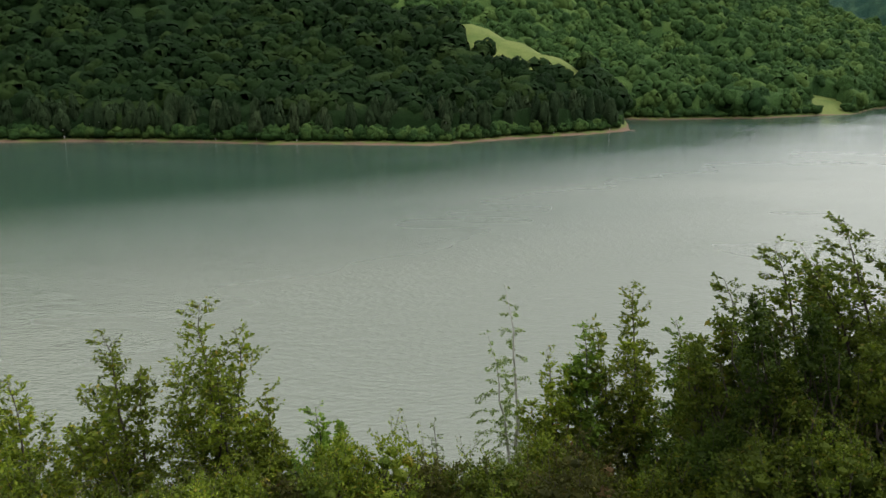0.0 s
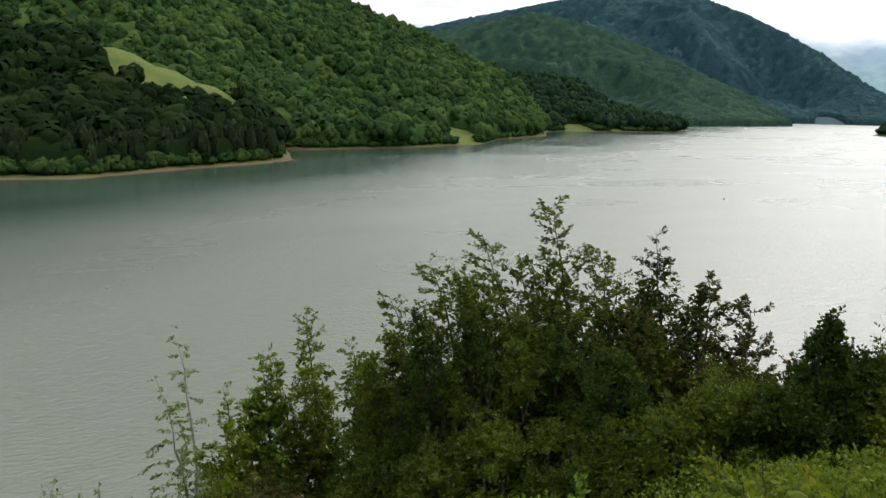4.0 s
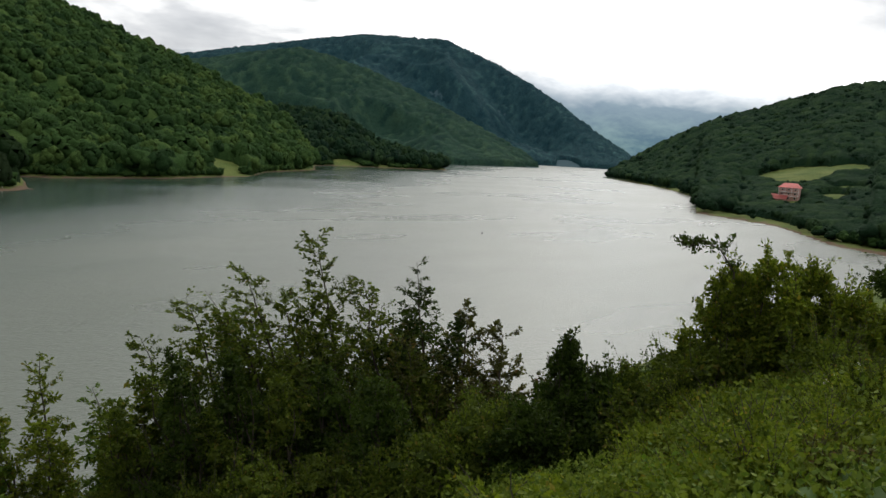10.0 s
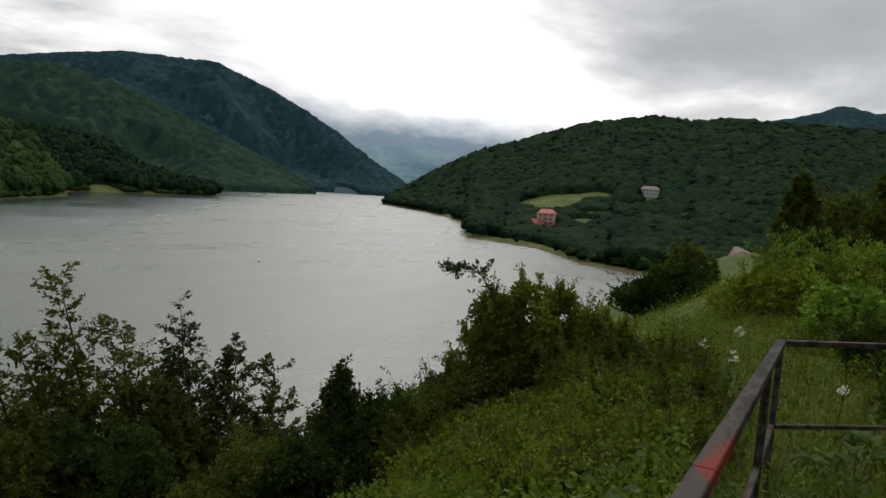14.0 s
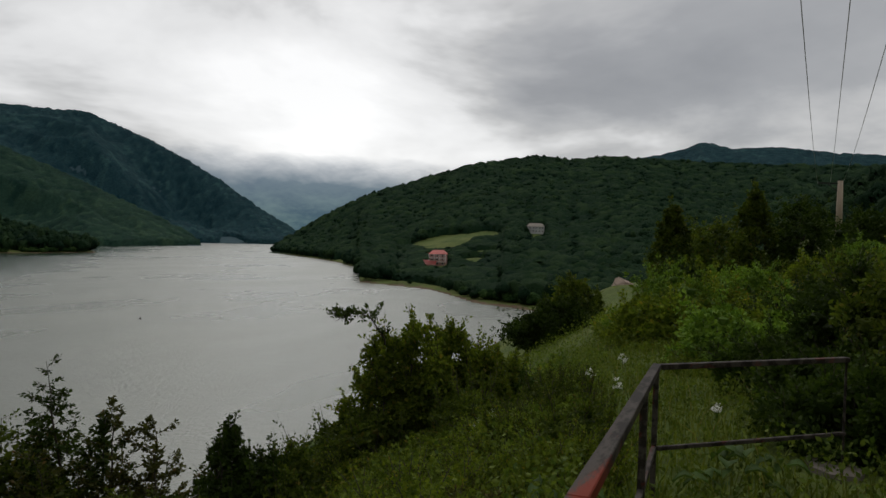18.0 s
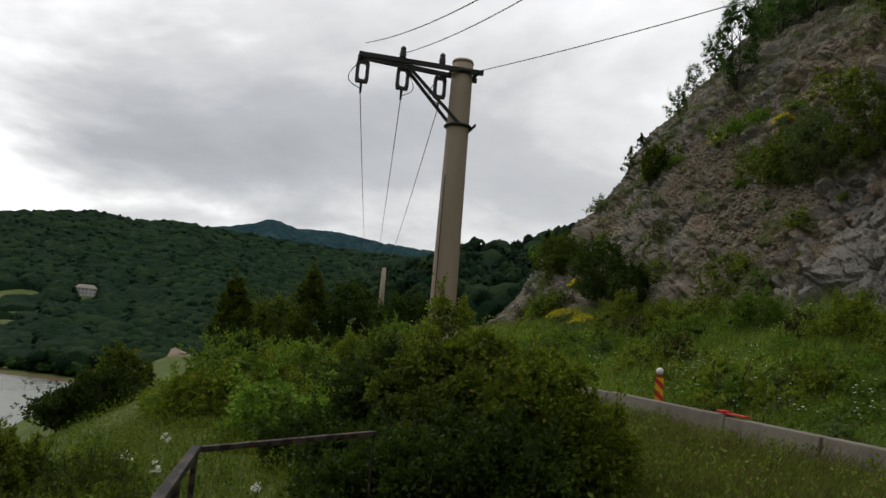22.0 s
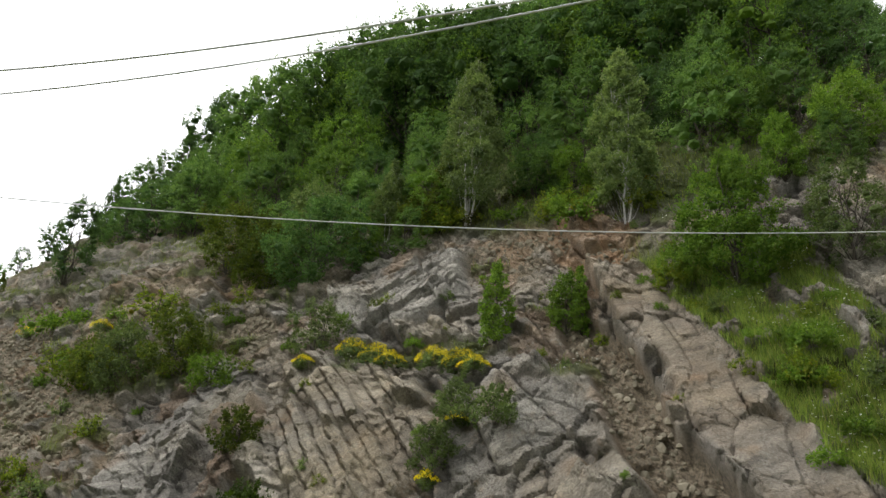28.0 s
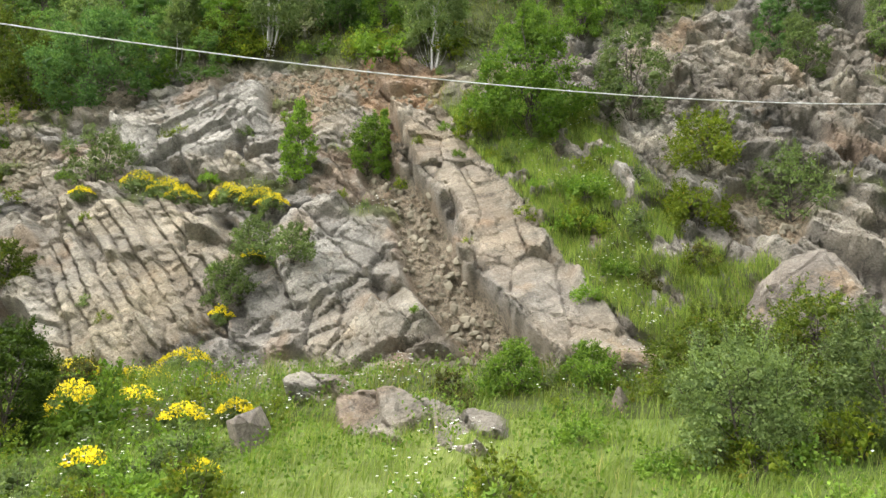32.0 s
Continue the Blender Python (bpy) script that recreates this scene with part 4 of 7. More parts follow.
    # brown scree chutes, the rubble gully beside the great slab, the loose ochre head of the wall
    mid_x = slab_line(s)
    gully = smooth01(0.55, 0.75, np.exp(-(((x - mid_x - 2.9) / np.interp(s, (11, 15, 22, 25), (1.9, 1.6, 1.5, 0.8))) ** 2)) + 0.35 * (fbm(x / 1.3, s / 1.3, 81, 3) - 0.5)) * smooth01(10.2, 11.5, s) * smooth01(25.5, 23.5, s)
    scree = np.maximum.reduce([blob(x, s, 33.5, 18.5, 4.4, 11.5, -40), 0.95 * blob(x, s, 46, 28, 4.4, 8, -30), 0.95 * blob(x, s, 11.0, 31.4, 3.2, 4.4, 0), 0.9 * blob(x, s, 6.0, 27.8, 1.9, 2.6, 0),
                               0.8 * blob(x, s, -7.5, 18.5, 1.6, 2.2, 10), 0.75 * blob(x, s, 4.2, 11.6, 3.0, 1.0, 0), 0.8 * blob(x, s, 25.5, 25.5, 2.4, 3.0, -30), 0.7 * blob(x, s, 55, 22, 3, 6, -30)])
    scree = smooth01(0.38, 0.52, scree + 0.28 * (fbm(x / 1.6, s / 1.6, 83, 3) - 0.5)) * (1 - ribs) * (1 - heart) * (1 - 0.85 * wedge)
    scree = np.maximum(scree, gully)
    chips = facets(q, p, 0.16, 0.3, 87)
    loose = 0.30 * (fbm(x / 0.8, s / 0.8, 85, 4) - 0.5) + 0.15 * (chips[0] - 0.5) + 0.5 * chips[1][0]
    edges = 0.30 * np.abs(np.mod(q / 0.75 + 0.6 * fbm(x / 2, s / 2, 89, 2), 1) - 0.5) * (0.4 + fbm(x / 2.5, s / 2.5, 90, 2))
    out = out * (1 - scree) + scree * (0.22 * out + loose + edges - 0.55 - 0.25 * gully + 0.5 * gully * (fbm(x / 0.9, s / 0.9, 126, 4) - 0.5))
    jut = smooth01(0.62, 0.72, fbm(q / 0.9 + 20, p / 2.2, 125, 3)) * scree * (1 - gully)
    out = out + jut * (0.45 + 0.4 * (mid - 0.5) + 0.8 * mt[0])
    scree = scree * (1 - 0.85 * jut)
    # the great slab that dips beside the gully
    t = np.clip((s - 10.5) / 15.0, 0, 1)
    half = 1.2 - 0.25 * t + 0.2 * (fbm(s / 2, s * 0 + 3, 91, 2) - 0.5)
    side = x - mid_x
    left, right_edge = half + 0.35 * (fbm(s / 0.9, x * 0 + 8, 92, 3) - 0.5), half + 0.5 * (fbm(s / 1.3, x * 0 + 5, 93, 3) - 0.5)
    slab = smooth01(left + 0.55, left, side + 0.35 * (fbm(x / 0.5, s / 0.5, 94, 3) - 0.5)) * smooth01(-right_edge - 0.5, -right_edge + 0.1, side) * smooth01(10.4, 11.4, s) * smooth01(28.0, 26.6, s)
    plate, pt, pgap = facets(side + 0.45 * s, s, 1.5, 2.7, 95)
    chip, ct, cgap = facets(side + 0.3 * s, s, 0.6, 0.9, 97)
    crust = 0.20 * (plate - 0.5) + 0.35 * pt[0] + 0.3 * pt[1] - 0.14 * np.exp(-pgap / 0.03) + 0.11 * (chip - 0.5) + 0.25 * ct[0] + 0.12 * (fbm(x / 0.5, s / 0.5, 99, 4) - 0.5)
    fold = smooth01(24.0, 25.0, s)
    crust = crust + fold * (0.25 * np.sin(q * 7.0 + 2 * fbm(x, s, 98, 2)) * 0.5 + 0.3 * (fine - 0.5))
    out = out * (1 - slab) + slab * (0.70 + 0.30 * np.clip(side / half, -1, 1) + crust)
    # turf: a diagonal grassy band beyond the slab, ledges, the foot and the nose
    away = mid_x - half - x
    band = smooth01(0.1, 0.5, away) * smooth01(6.8, 4.2, away + 2.4 * (fbm(x / 2, s / 2, 101, 3) - 0.5) + 0.10 * (20 - s)) * smooth01(8.5, 10, s) * smooth01(31, 27, s)
    ledge = smooth01(0.64, 0.71, fbm(x / 3.2 + 5, s / 1.8, 103, 4)) * (1 - massive) * (1 - 0.8 * ribs)
    brow = patch(x, s, 14.0, 22.3, 4.8, 0.8, 8, 11)
    foot = smooth01(11.6, 10.0, s + 1.8 * (fbm(x / 2.2, s * 0.3, 105, 3) - 0.5) + 0.8 * heart)
    nose = smooth01(29, 44, x) * smooth01(0.46, 0.54, fbm(x / 3, s / 2.2, 107, 3))
    head = smooth01(33.0, 35.0, s + 3 * (fbm(x / 4, s / 4, 109, 3) - 0.5) - 6 * east - 2 * top - 5 * wedge)
    head = head * (1 - 0.8 * smooth01(36, 43, x))
    turf = np.maximum.reduce([band * 0.95, 0.8 * ledge * (1 - slab), 0.9 * brow, foot, 0.85 * nose * (1 - scree), head])
    turf = turf * smooth01(0.36, 0.56, fbm(x / 0.9, s / 0.9, 111, 3) + 0.3 * foot + 0.12 * head + 0.07 * band)
    # the grey outcrop in the grass at the foot
    crop = smooth01(0.30, 0.62, np.maximum(blob(x, s, 2.6, 7.2, 2.7, 1.2, 25), 0.9 * blob(x, s, 5.9, 9.6, 1.1, 1.2, 0)) + 0.5 * (fbm(x / 1.1, s / 1.1, 127, 3) - 0.5))
    turf = turf * (1 - crop)
    out = out * (1 - 0.6 * turf * (1 - slab)) + 0.25 * turf * fbm(x / 0.5, s / 0.5, 113, 3)
    out = out * smooth01(7.8, 10.2, s) * (1 - crop) + crop * (0.50 + 0.6 * (mid - 0.5) + 0.9 * mt[0] + 0.6 * mt[1] + 0.5 * lt[0] - 0.2 * np.exp(-mgap / 0.06) + 0.5 * small)
    tone = np.where(massive > 0.5, lump, np.where(ribs > 0.5, 0.3 * big + 0.3 * rib + 0.4 * row, 0.6 * big + 0.4 * mid))
    tone = 0.28 + 0.45 * tone + 0.7 * (fbm(x / 3, s / 3, 115, 3) - 0.42) + 0.20 * ribs + 0.22 * crest + 0.02 * bulk + 0.18 * heart + 0.16 * crop - 0.10 * east
    tone = np.clip(tone * (1 - slab) + slab * (0.61 + 0.35 * (plate - 0.5) + 0.5 * (fbm(x / 1.2, s / 1.2, 117, 3) - 0.5) + 0.15 * fold), 0, 1)
    if not full:
        return out, scree * (1 - slab), tone, turf
    warm = 0.30 + 1.3 * (fbm(x / 3.4, s / 3.4, 118, 3) - 0.5) + 0.42 * ribs + 0.5 * wedge + 0.25 * slab * (1 - fold) + 0.25 * (mid - 0.5) - 0.30 * bulk - 0.55 * crest - 0.12 * heart - 0.15 * east - 0.2 * crop
    ochre = np.clip(0.85 * top * (0.4 + fbm(x / 0.9, s / 0.9, 119, 3)) + 0.35 * wedge * mid + 0.4 * smooth01(0.62, 0.72, fbm(x / 2.2 + 9, s / 2.2, 120, 3)) + 0.22 * slab * fbm(x / 1.4, s / 1.4, 122, 2), 0, 1) * (1 - 0.9 * gully * (1 - slab))
    piece = np.where(slab > 0.5, 10 + plate, np.where(massive > 0.5, 20 + lump, np.where(ribs > 0.5, 30 + rib, 40 + big)))
    piece = np.where((scree > 0.45) | (turf > 0.45), -1.0, piece)
    return out, scree * (1 - slab), tone, turf, np.clip(warm, 0, 1), ochre, piece


def cliff_point(x, d):
    """The rock wall's surface without its relief."""
    y = -9.5 - d
    past = smooth01(NOSE + 14, NOSE - 2, x + 0.10 * (y + 20))
    base = 0.075 * np.clip(x - 62, 0, 45)
    return y, base + 0.25 + (slope_profile(d) - 0.4) * past


def run_to_depth(s):
    dd = np.linspace(0, 110, 1101)
    return np.interp(s, slope_length(dd), dd)


def build_cliff():
    """The rock wall: one sheet of broken faces, from which the nearest single blocks are split off as pieces of their own."""
    xs = np.concatenate([np.arange(-46, -18, 0.20), np.arange(-18, 30, 0.075), np.arange(30, 76.1, 0.15)])
    runs = np.concatenate([np.arange(slope_length(4.6), 36, 0.08), np.arange(36, slope_length(46), 0.3)])
    ds = run_to_depth(runs)
    x, d = np.meshgrid(xs, ds, indexing="ij")
    out, scree, tone, turf, warm, ochre, piece = rock_relief(x, d, True)
    for _ in range(2):
        up, down = np.roll(out, 1, 0), np.roll(out, -1, 0)
        near, far = np.roll(out, 1, 1), np.roll(out, -1, 1)
        steep = np.maximum(np.abs(up - down), np.abs(near - far)) > 0.34
        out = np.where(steep, 0.4 * out + 0.15 * (up + down + near + far), out)
    y, z = cliff_point(x, d)
    out = out * smooth01(NOSE + 16, NOSE - 6, x)
    verts = np.stack([x + 0.12 * out, y + out * 0.80, z + out * 0.45 + 0.10 - 0.5 * smooth01(8.0, 6.6, d)], -1).reshape(-1, 3)
    n, m = x.shape
    i, j = np.meshgrid(np.arange(n - 1), np.arange(m - 1), indexing="ij")
    quads = np.stack([i * m + j, (i + 1) * m + j, (i + 1) * m + j + 1, i * m + j + 1], -1).reshape(-1, 4)
    kind = np.stack([scree, tone, turf, np.ones_like(turf)], -1).astype(np.float32).reshape(-1, 4)
    tint = np.stack([warm, ochre, 0 * warm, np.ones_like(turf)], -1).astype(np.float32).reshape(-1, 4)

    def sheet(name, pick, parent=None):
        used, new_index = np.unique(quads[pick], return_inverse=True)
        ob = mesh_object(name, verts[used], new_index.reshape(-1, 4), ROCK, False, parent)
        for layer, values in (("kind", kind), ("tint", tint)):
            ob.data.color_attributes.new(layer, "FLOAT_COLOR", "POINT").data.foreach_set("color", values[used].ravel())
        return ob

    own = np.round(piece.ravel()[quads[:, 0]], 7)
    cx, cs = x.ravel()[quads[:, 0]], np.broadcast_to(runs, x.shape).ravel()[quads[:, 0]]
    near = (own >= 0) & (cx > -4.5) & (cx < 20) & (cs > 10) & (cs < 29)
    values, back, count = np.unique(np.where(near, own, -1.0), return_inverse=True, return_counts=True)
    chosen = [k for k in np.argsort(-count) if values[k] >= 0 and count[k] > 60][:290]
    left = np.ones(len(quads), bool)
    left[np.isin(back, chosen)] = False
    cliff = sheet("cliff", left)
    tagged(cliff, "bedded grey and tan rock face with rubble gullies and grassy ledges", "cliff", kind="structure")
    order = np.argsort(back, kind="stable")
    edge = np.searchsorted(back[order], np.arange(len(values) + 1))
    for k in chosen:
        sheet("rock_block", order[edge[k]:edge[k + 1]], cliff)


def build_scree():
    """Loose angular stones of all sizes in the gullies and at the foot of the wall."""
    rng = np.random.default_rng(95)
    v0, f0 = ball(1)
    n = 90000
    x, s = np.where(rng.uniform(0, 1, n) < 0.4, rng.uniform(-14, 20, n), rng.uniform(20, 56, n)), rng.uniform(10, 33.5, n)
    d = run_to_depth(s)
    out, scree, tone, turf = rock_relief(x, d)
    keep = (scree > 0.5) & (turf < 0.5)
    x, d, out = x[keep][:9000], d[keep][:9000], out[keep][:9000]
    n = len(x)
    y, z = cliff_point(x, d)
    size = 0.035 + 0.19 * rng.uniform(0, 1, n) ** 5
    v = v0[None] * size[:, None, None] * rng.uniform(0.6, 1.3, (n, 1, 3)) * rng.uniform(0.65, 1.15, (n, len(v0), 1))
    at = np.stack([x + 0.12 * out, y + 0.8 * out, z + 0.45 * out + 0.12], -1)
    faces = (f0[None] + (np.arange(n) * len(v0))[:, None, None]).reshape(-1, 3)
    tagged(mesh_object("scree_stones", (at[:, None] + v).reshape(-1, 3), faces, SCREE), "loose brown-grey stones in the gullies of the rock wall", "scree", kind="stuff")


build_cliff()
build_scree()


# ---------------------------------------------------------------- made things: railing, walls, poles, cables, signs, houses
def box_bm(bm, a, b, wide, tall, up=(0, 0, 1)):
    """Adds a bar of rectangular section from a to b."""
    a, b, up = Vector(a), Vector(b), Vector(up)
    along_ = (b - a).normalized()
    side = along_.cross(up).normalized()
    top = side.cross(along_).normalized()
    ring = [[bm.verts.new(p + side * sx * wide / 2 + top * sz * tall / 2) for sx, sz in ((-1, -1), (1, -1), (1, 1), (-1, 1))] for p in (a, b)]
    for k in range(4):
        bm.faces.new((ring[0][k], ring[0][(k + 1) % 4], ring[1][(k + 1) % 4], ring[1][k]))
    bm.faces.new(ring[0][::-1])
    bm.faces.new(ring[1])


def bar(name, a, b, wide, tall, mat, parent, label="", up=(0, 0, 1), bevel=0.004):
    bm = bmesh.new()
    box_bm(bm, a, b, wide, tall, up)
    bmesh.ops.bevel(bm, geom=bm.edges[:], offset=bevel, segments=1, affect="EDGES")
    bmesh.ops.recalc_face_normals(bm, faces=bm.faces)
    return part(name, bm, mat, parent, label)


def tube(name, points, radii, mat, parent, sides=8, label="", cap=True):
    """A round tube along a polyline."""
    pts = np.asarray(points, float)
    radii = np.broadcast_to(np.asarray(radii, float), (len(pts),))
    tan = np.gradient(pts, axis=0)
    tan /= np.linalg.norm(tan, axis=1)[:, None]
    ref = np.where(np.abs(tan[:, 2:]) > 0.9, [[1.0, 0, 0]], [[0, 0, 1.0]])
    u = np.cross(tan, ref)
    u /= np.linalg.norm(u, axis=1)[:, None]
    v = np.cross(tan, u)
    ang = np.linspace(0, 2 * np.pi, sides, endpoint=False)
    ring = pts[:, None] + radii[:, None, None] * (np.cos(ang)[None, :, None] * u[:, None] + np.sin(ang)[None, :, None] * v[:, None])
    bm = bmesh.new()
    rows = [[bm.verts.new(p) for p in r] for r in ring]
    for a, b in zip(rows, rows[1:]):
        for k in range(sides):
            bm.faces.new((a[k], a[(k + 1) % sides], b[(k + 1) % sides], b[k]))
    if cap:
        bm.faces.new(rows[0][::-1])
        bm.faces.new(rows[-1])
    bmesh.ops.recalc_face_normals(bm, faces=bm.faces)
    return part(name, bm, mat, parent, label, smooth=sides > 6)


def build_railing():
    rail = empty("railing", "worn brown steel guard railing with red rust patches beside the bank", "railing")
    ax, ay, az_ = 5.45, 0.245, 0.83

    def top_at(x):
        return az_ + 0.058 * (ax - x)

    bar("handrail", (-1.6, ay, top_at(-1.6)), (1.86, ay, top_at(1.86)), 0.06, 0.045, RAIL, rail)
    bar("handrail", (1.865, ay, top_at(1.865)), (ax + 0.02, ay, az_), 0.06, 0.045, RAIL, rail)
    bar("handrail", (ax + 0.02, ay - 0.03, az_), (6.60, -1.17, 0.84), 0.05, 0.04, RAIL, rail)
    bar("lower_rail", (-1.6, ay, top_at(-1.6) - 0.59), (ax, ay, az_ - 0.59), 0.035, 0.04, RAIL, rail)
    bar("lower_rail", (ax, ay - 0.02, az_ - 0.59), (6.60, -1.17, 0.24), 0.03, 0.03, RAIL, rail)
    for x, w in ((ax, 0.055), (4.25, 0.06), (1.8, 0.06), (-0.9, 0.06)):
        g = float(near_z(np.array([x]), np.array([ay]))[0]) - 0.15
        bar("post", (x, ay, g), (x, ay, top_at(x) - 0.023), w, w * 0.7, RAIL, rail, up=(0, 1, 0))
    g = float(near_z(np.array([6.6]), np.array([-1.17]))[0]) - 0.15
    bar("post", (6.59, -1.16, g), (6.59, -1.16, 0.82), 0.018, 0.018, RAIL, rail, up=(0, 1, 0), bevel=0.002)


def build_barrier():
    """The low concrete block at the end of the railing."""
    block = empty("concrete_barrier", "weathered low concrete barrier block with chamfered ends in the grass", "barrier", (5.75, -1.75, -0.17), turn=-72.0)
    bm = bmesh.new()
    length, tall, deep = 1.85, 0.56, 0.38
    outline = [(0, 0), (0, 0.36), (0.06, 0.46), (0.24, tall), (length - 0.12, tall), (length - 0.03, tall - 0.08), (length, 0.36), (length, 0)]
    front = [bm.verts.new((x, -deep / 2 - 0.05 * (1 - z / tall), z)) for x, z in outline]
    rear = [bm.verts.new((x, deep / 2 + 0.05 * (1 - z / tall), z)) for x, z in outline]
    bm.faces.new(front)
    bm.faces.new(rear[::-1])
    for k in range(len(outline)):
        n = (k + 1) % len(outline)
        bm.faces.new((front[n], front[k], rear[k], rear[n]))
    bmesh.ops.bevel(bm, geom=bm.edges[:], offset=0.06, segments=3, affect="EDGES")
    bmesh.ops.recalc_face_normals(bm, faces=bm.faces)
    part("body", bm, ROUGH_CAST, block, smooth=True)


def build_parapet():
    """The road's concrete parapet, cast in short lengths."""
    rng = random.Random(4)
    wall = tagged(new("parapet_wall"), "stained low concrete parapet cast in lengths along the road", "wall", kind="structure")
    x = -7.0
    while x < 21.0:
        length = 2.4
        dz, dy = rng.uniform(-0.02, 0.02), rng.uniform(-0.02, 0.02)
        top = 0.70 + dz + (0.03 if x < 7 else 0)
        bm = bmesh.new()
        section = ((-0.19, -0.25), (-0.19, 0.28), (-0.12, top), (0.12, top), (0.19, 0.28), (0.19, -0.25))
        ends = [[bm.verts.new((px, -8.8 + dy + sy, sz)) for sy, sz in section] for px in (x + 0.012, x + length - 0.012)]
        for k in range(6):
            bm.faces.new((ends[0][k], ends[0][(k + 1) % 6], ends[1][(k + 1) % 6], ends[1][k]))
        bm.faces.new(ends[0][::-1])
        bm.faces.new(ends[1])
        bmesh.ops.recalc_face_normals(bm, faces=bm.faces)
        bmesh.ops.bevel(bm, geom=bm.edges[:], offset=0.015, segments=1, affect="EDGES")
        part("concrete_length", bm, PARAPET, wall)
        x += length


def striped_panel(parent, wide, z0, z1, lean):
    """A marker panel with diagonal red and yellow bands, each band a piece of its own."""
    bm = bmesh.new()
    box_bm(bm, (0, 0.012, z0), (0, 0.012, z1), wide, 0.02, (0, 1, 0))
    part("panel", bm, RED, parent)
    step = 0.30
    z = z0 - wide
    while z < z1:
        loop = [(-wide / 2, z), (wide / 2, z + wide * lean), (wide / 2, z + wide * lean + step / 2), (-wide / 2, z + step / 2)]
        loop = [(px, min(max(pz, z0 + 0.005), z1 - 0.005)) for px, pz in loop]
        if max(p[1] for p in loop) - min(p[1] for p in loop) > 0.03:
            bm = bmesh.new()
            near = [bm.verts.new((px * 0.97, 0.0235, pz)) for px, pz in loop]
            far = [bm.verts.new((px * 0.97, 0.0265, pz)) for px, pz in loop]
            bm.faces.new(far)
            for k in range(4):
                bm.faces.new((near[k], near[(k + 1) % 4], far[(k + 1) % 4], far[k]))
            bmesh.ops.remove_doubles(bm, verts=bm.verts, dist=0.0005)
            bmesh.ops.recalc_face_normals(bm, faces=bm.faces)
            part("stripe", bm, YELLOW, parent, "yellow reflective stripe")
        z += step


def build_markers():
    one = empty("road_marker", "red and yellow striped road marker with a white lamp on top", "road sign", (15.4, -9.18, 0.23), "road markers", 58)
    striped_panel(one, 0.19, 0.42, 0.98, 1.0)
    bar("post", (0, -0.02, -0.1), (0, -0.02, 1.0), 0.05, 0.03, RED, one, up=(0, 1, 0))
    bar("lamp_base", (0, 0, 0.98), (0, 0, 1.05), 0.11, 0.08, RED, one, up=(0, 1, 0))
    bm = bmesh.new()
    bmesh.ops.create_uvsphere(bm, u_segments=16, v_segments=10, radius=0.085, matrix=Matrix.Translation((0, 0, 1.12)))
    part("lamp", bm, WHITE, one, "round white warning lamp", True)
    two = empty("road_marker", "red and yellow striped road marker standing behind the parapet", "road sign", (8.6, -9.12, 0.26), "road markers", 45)
    striped_panel(two, 0.19, 0.44, 0.89, -1.0)
    bar("post", (0, -0.02, -0.1), (0, -0.02, 0.90), 0.05, 0.03, RED, two, up=(0, 1, 0))
    fallen = empty("fallen_marker", "fallen red plastic road marker lying on the parapet", "road sign", (12.05, -8.8, 0.735), "road markers", 8)
    bar("panel", (-0.28, 0, 0.0), (0.28, 0, 0.012), 0.16, 0.03, RED, fallen)
    bar("foot", (0.22, 0, 0.03), (0.40, 0, 0.035), 0.2, 0.05, RED, fallen)


POLE_AT = (12.75, -3.2)
POLE_TOP = 6.83


def ring_insulator(parent, at, tall=0.36):
    """A dark link insulator that hangs below the arm: an open frame of rounded bars."""
    x, y, z = at
    pts = [(0.0, 0.075, 0.0), (0.0, 0.09, -0.06), (0.0, 0.09, -tall + 0.06), (0.0, 0.075, -tall), (0.0, -0.075, -tall), (0.0, -0.09, -tall + 0.06), (0.0, -0.09, -0.06), (0.0, -0.075, 0.0)]
    bm = bmesh.new()
    rows = []
    for _, b, c in pts:
        grow = 0.032
        inner = (b * (1 - grow / abs(b)), -tall / 2 + (c + tall / 2) * (1 - grow / (tall / 2)))
        outer = (b * (1 + grow / abs(b)), -tall / 2 + (c + tall / 2) * (1 + grow / (tall / 2)))
        rows.append([bm.verts.new((x + dx, y + p[0], z + p[1])) for dx, p in ((-0.037, inner), (0.037, inner), (0.037, outer), (-0.037, outer))])
    for r0, r1 in zip(rows, rows[1:] + rows[:1]):
        for k in range(4):
            bm.faces.new((r0[k], r0[(k + 1) % 4], r1[(k + 1) % 4], r1[k]))
    bmesh.ops.recalc_face_normals(bm, faces=bm.faces)
    bmesh.ops.bevel(bm, geom=bm.edges[:], offset=0.008, segments=1, affect="EDGES")
    ins = part("insulator", bm, GLAZE, parent, "dark glazed link insulator")
    tube("hook", [(x, y, z + 0.1), (x, y, z - 0.02)], 0.015, STEEL, ins, 6)
    tube("clamp", [(x, y, z - tall), (x + 0.02, y, z - tall - 0.22)], [0.028, 0.018], STEEL, ins, 6)
    return ins


def pin_insulator(parent, at):
    x, y, z = at
    hs = (0.0, 0.03, 0.05, 0.08, 0.10, 0.13, 0.15, 0.18, 0.21, 0.24)
    rs = (0.03, 0.07, 0.045, 0.07, 0.045, 0.065, 0.04, 0.055, 0.05, 0.02)
    tube("pin_insulator", [(x, y, z + h) for h in hs], rs, GLAZE, parent, 12, "ribbed brown pin insulator")


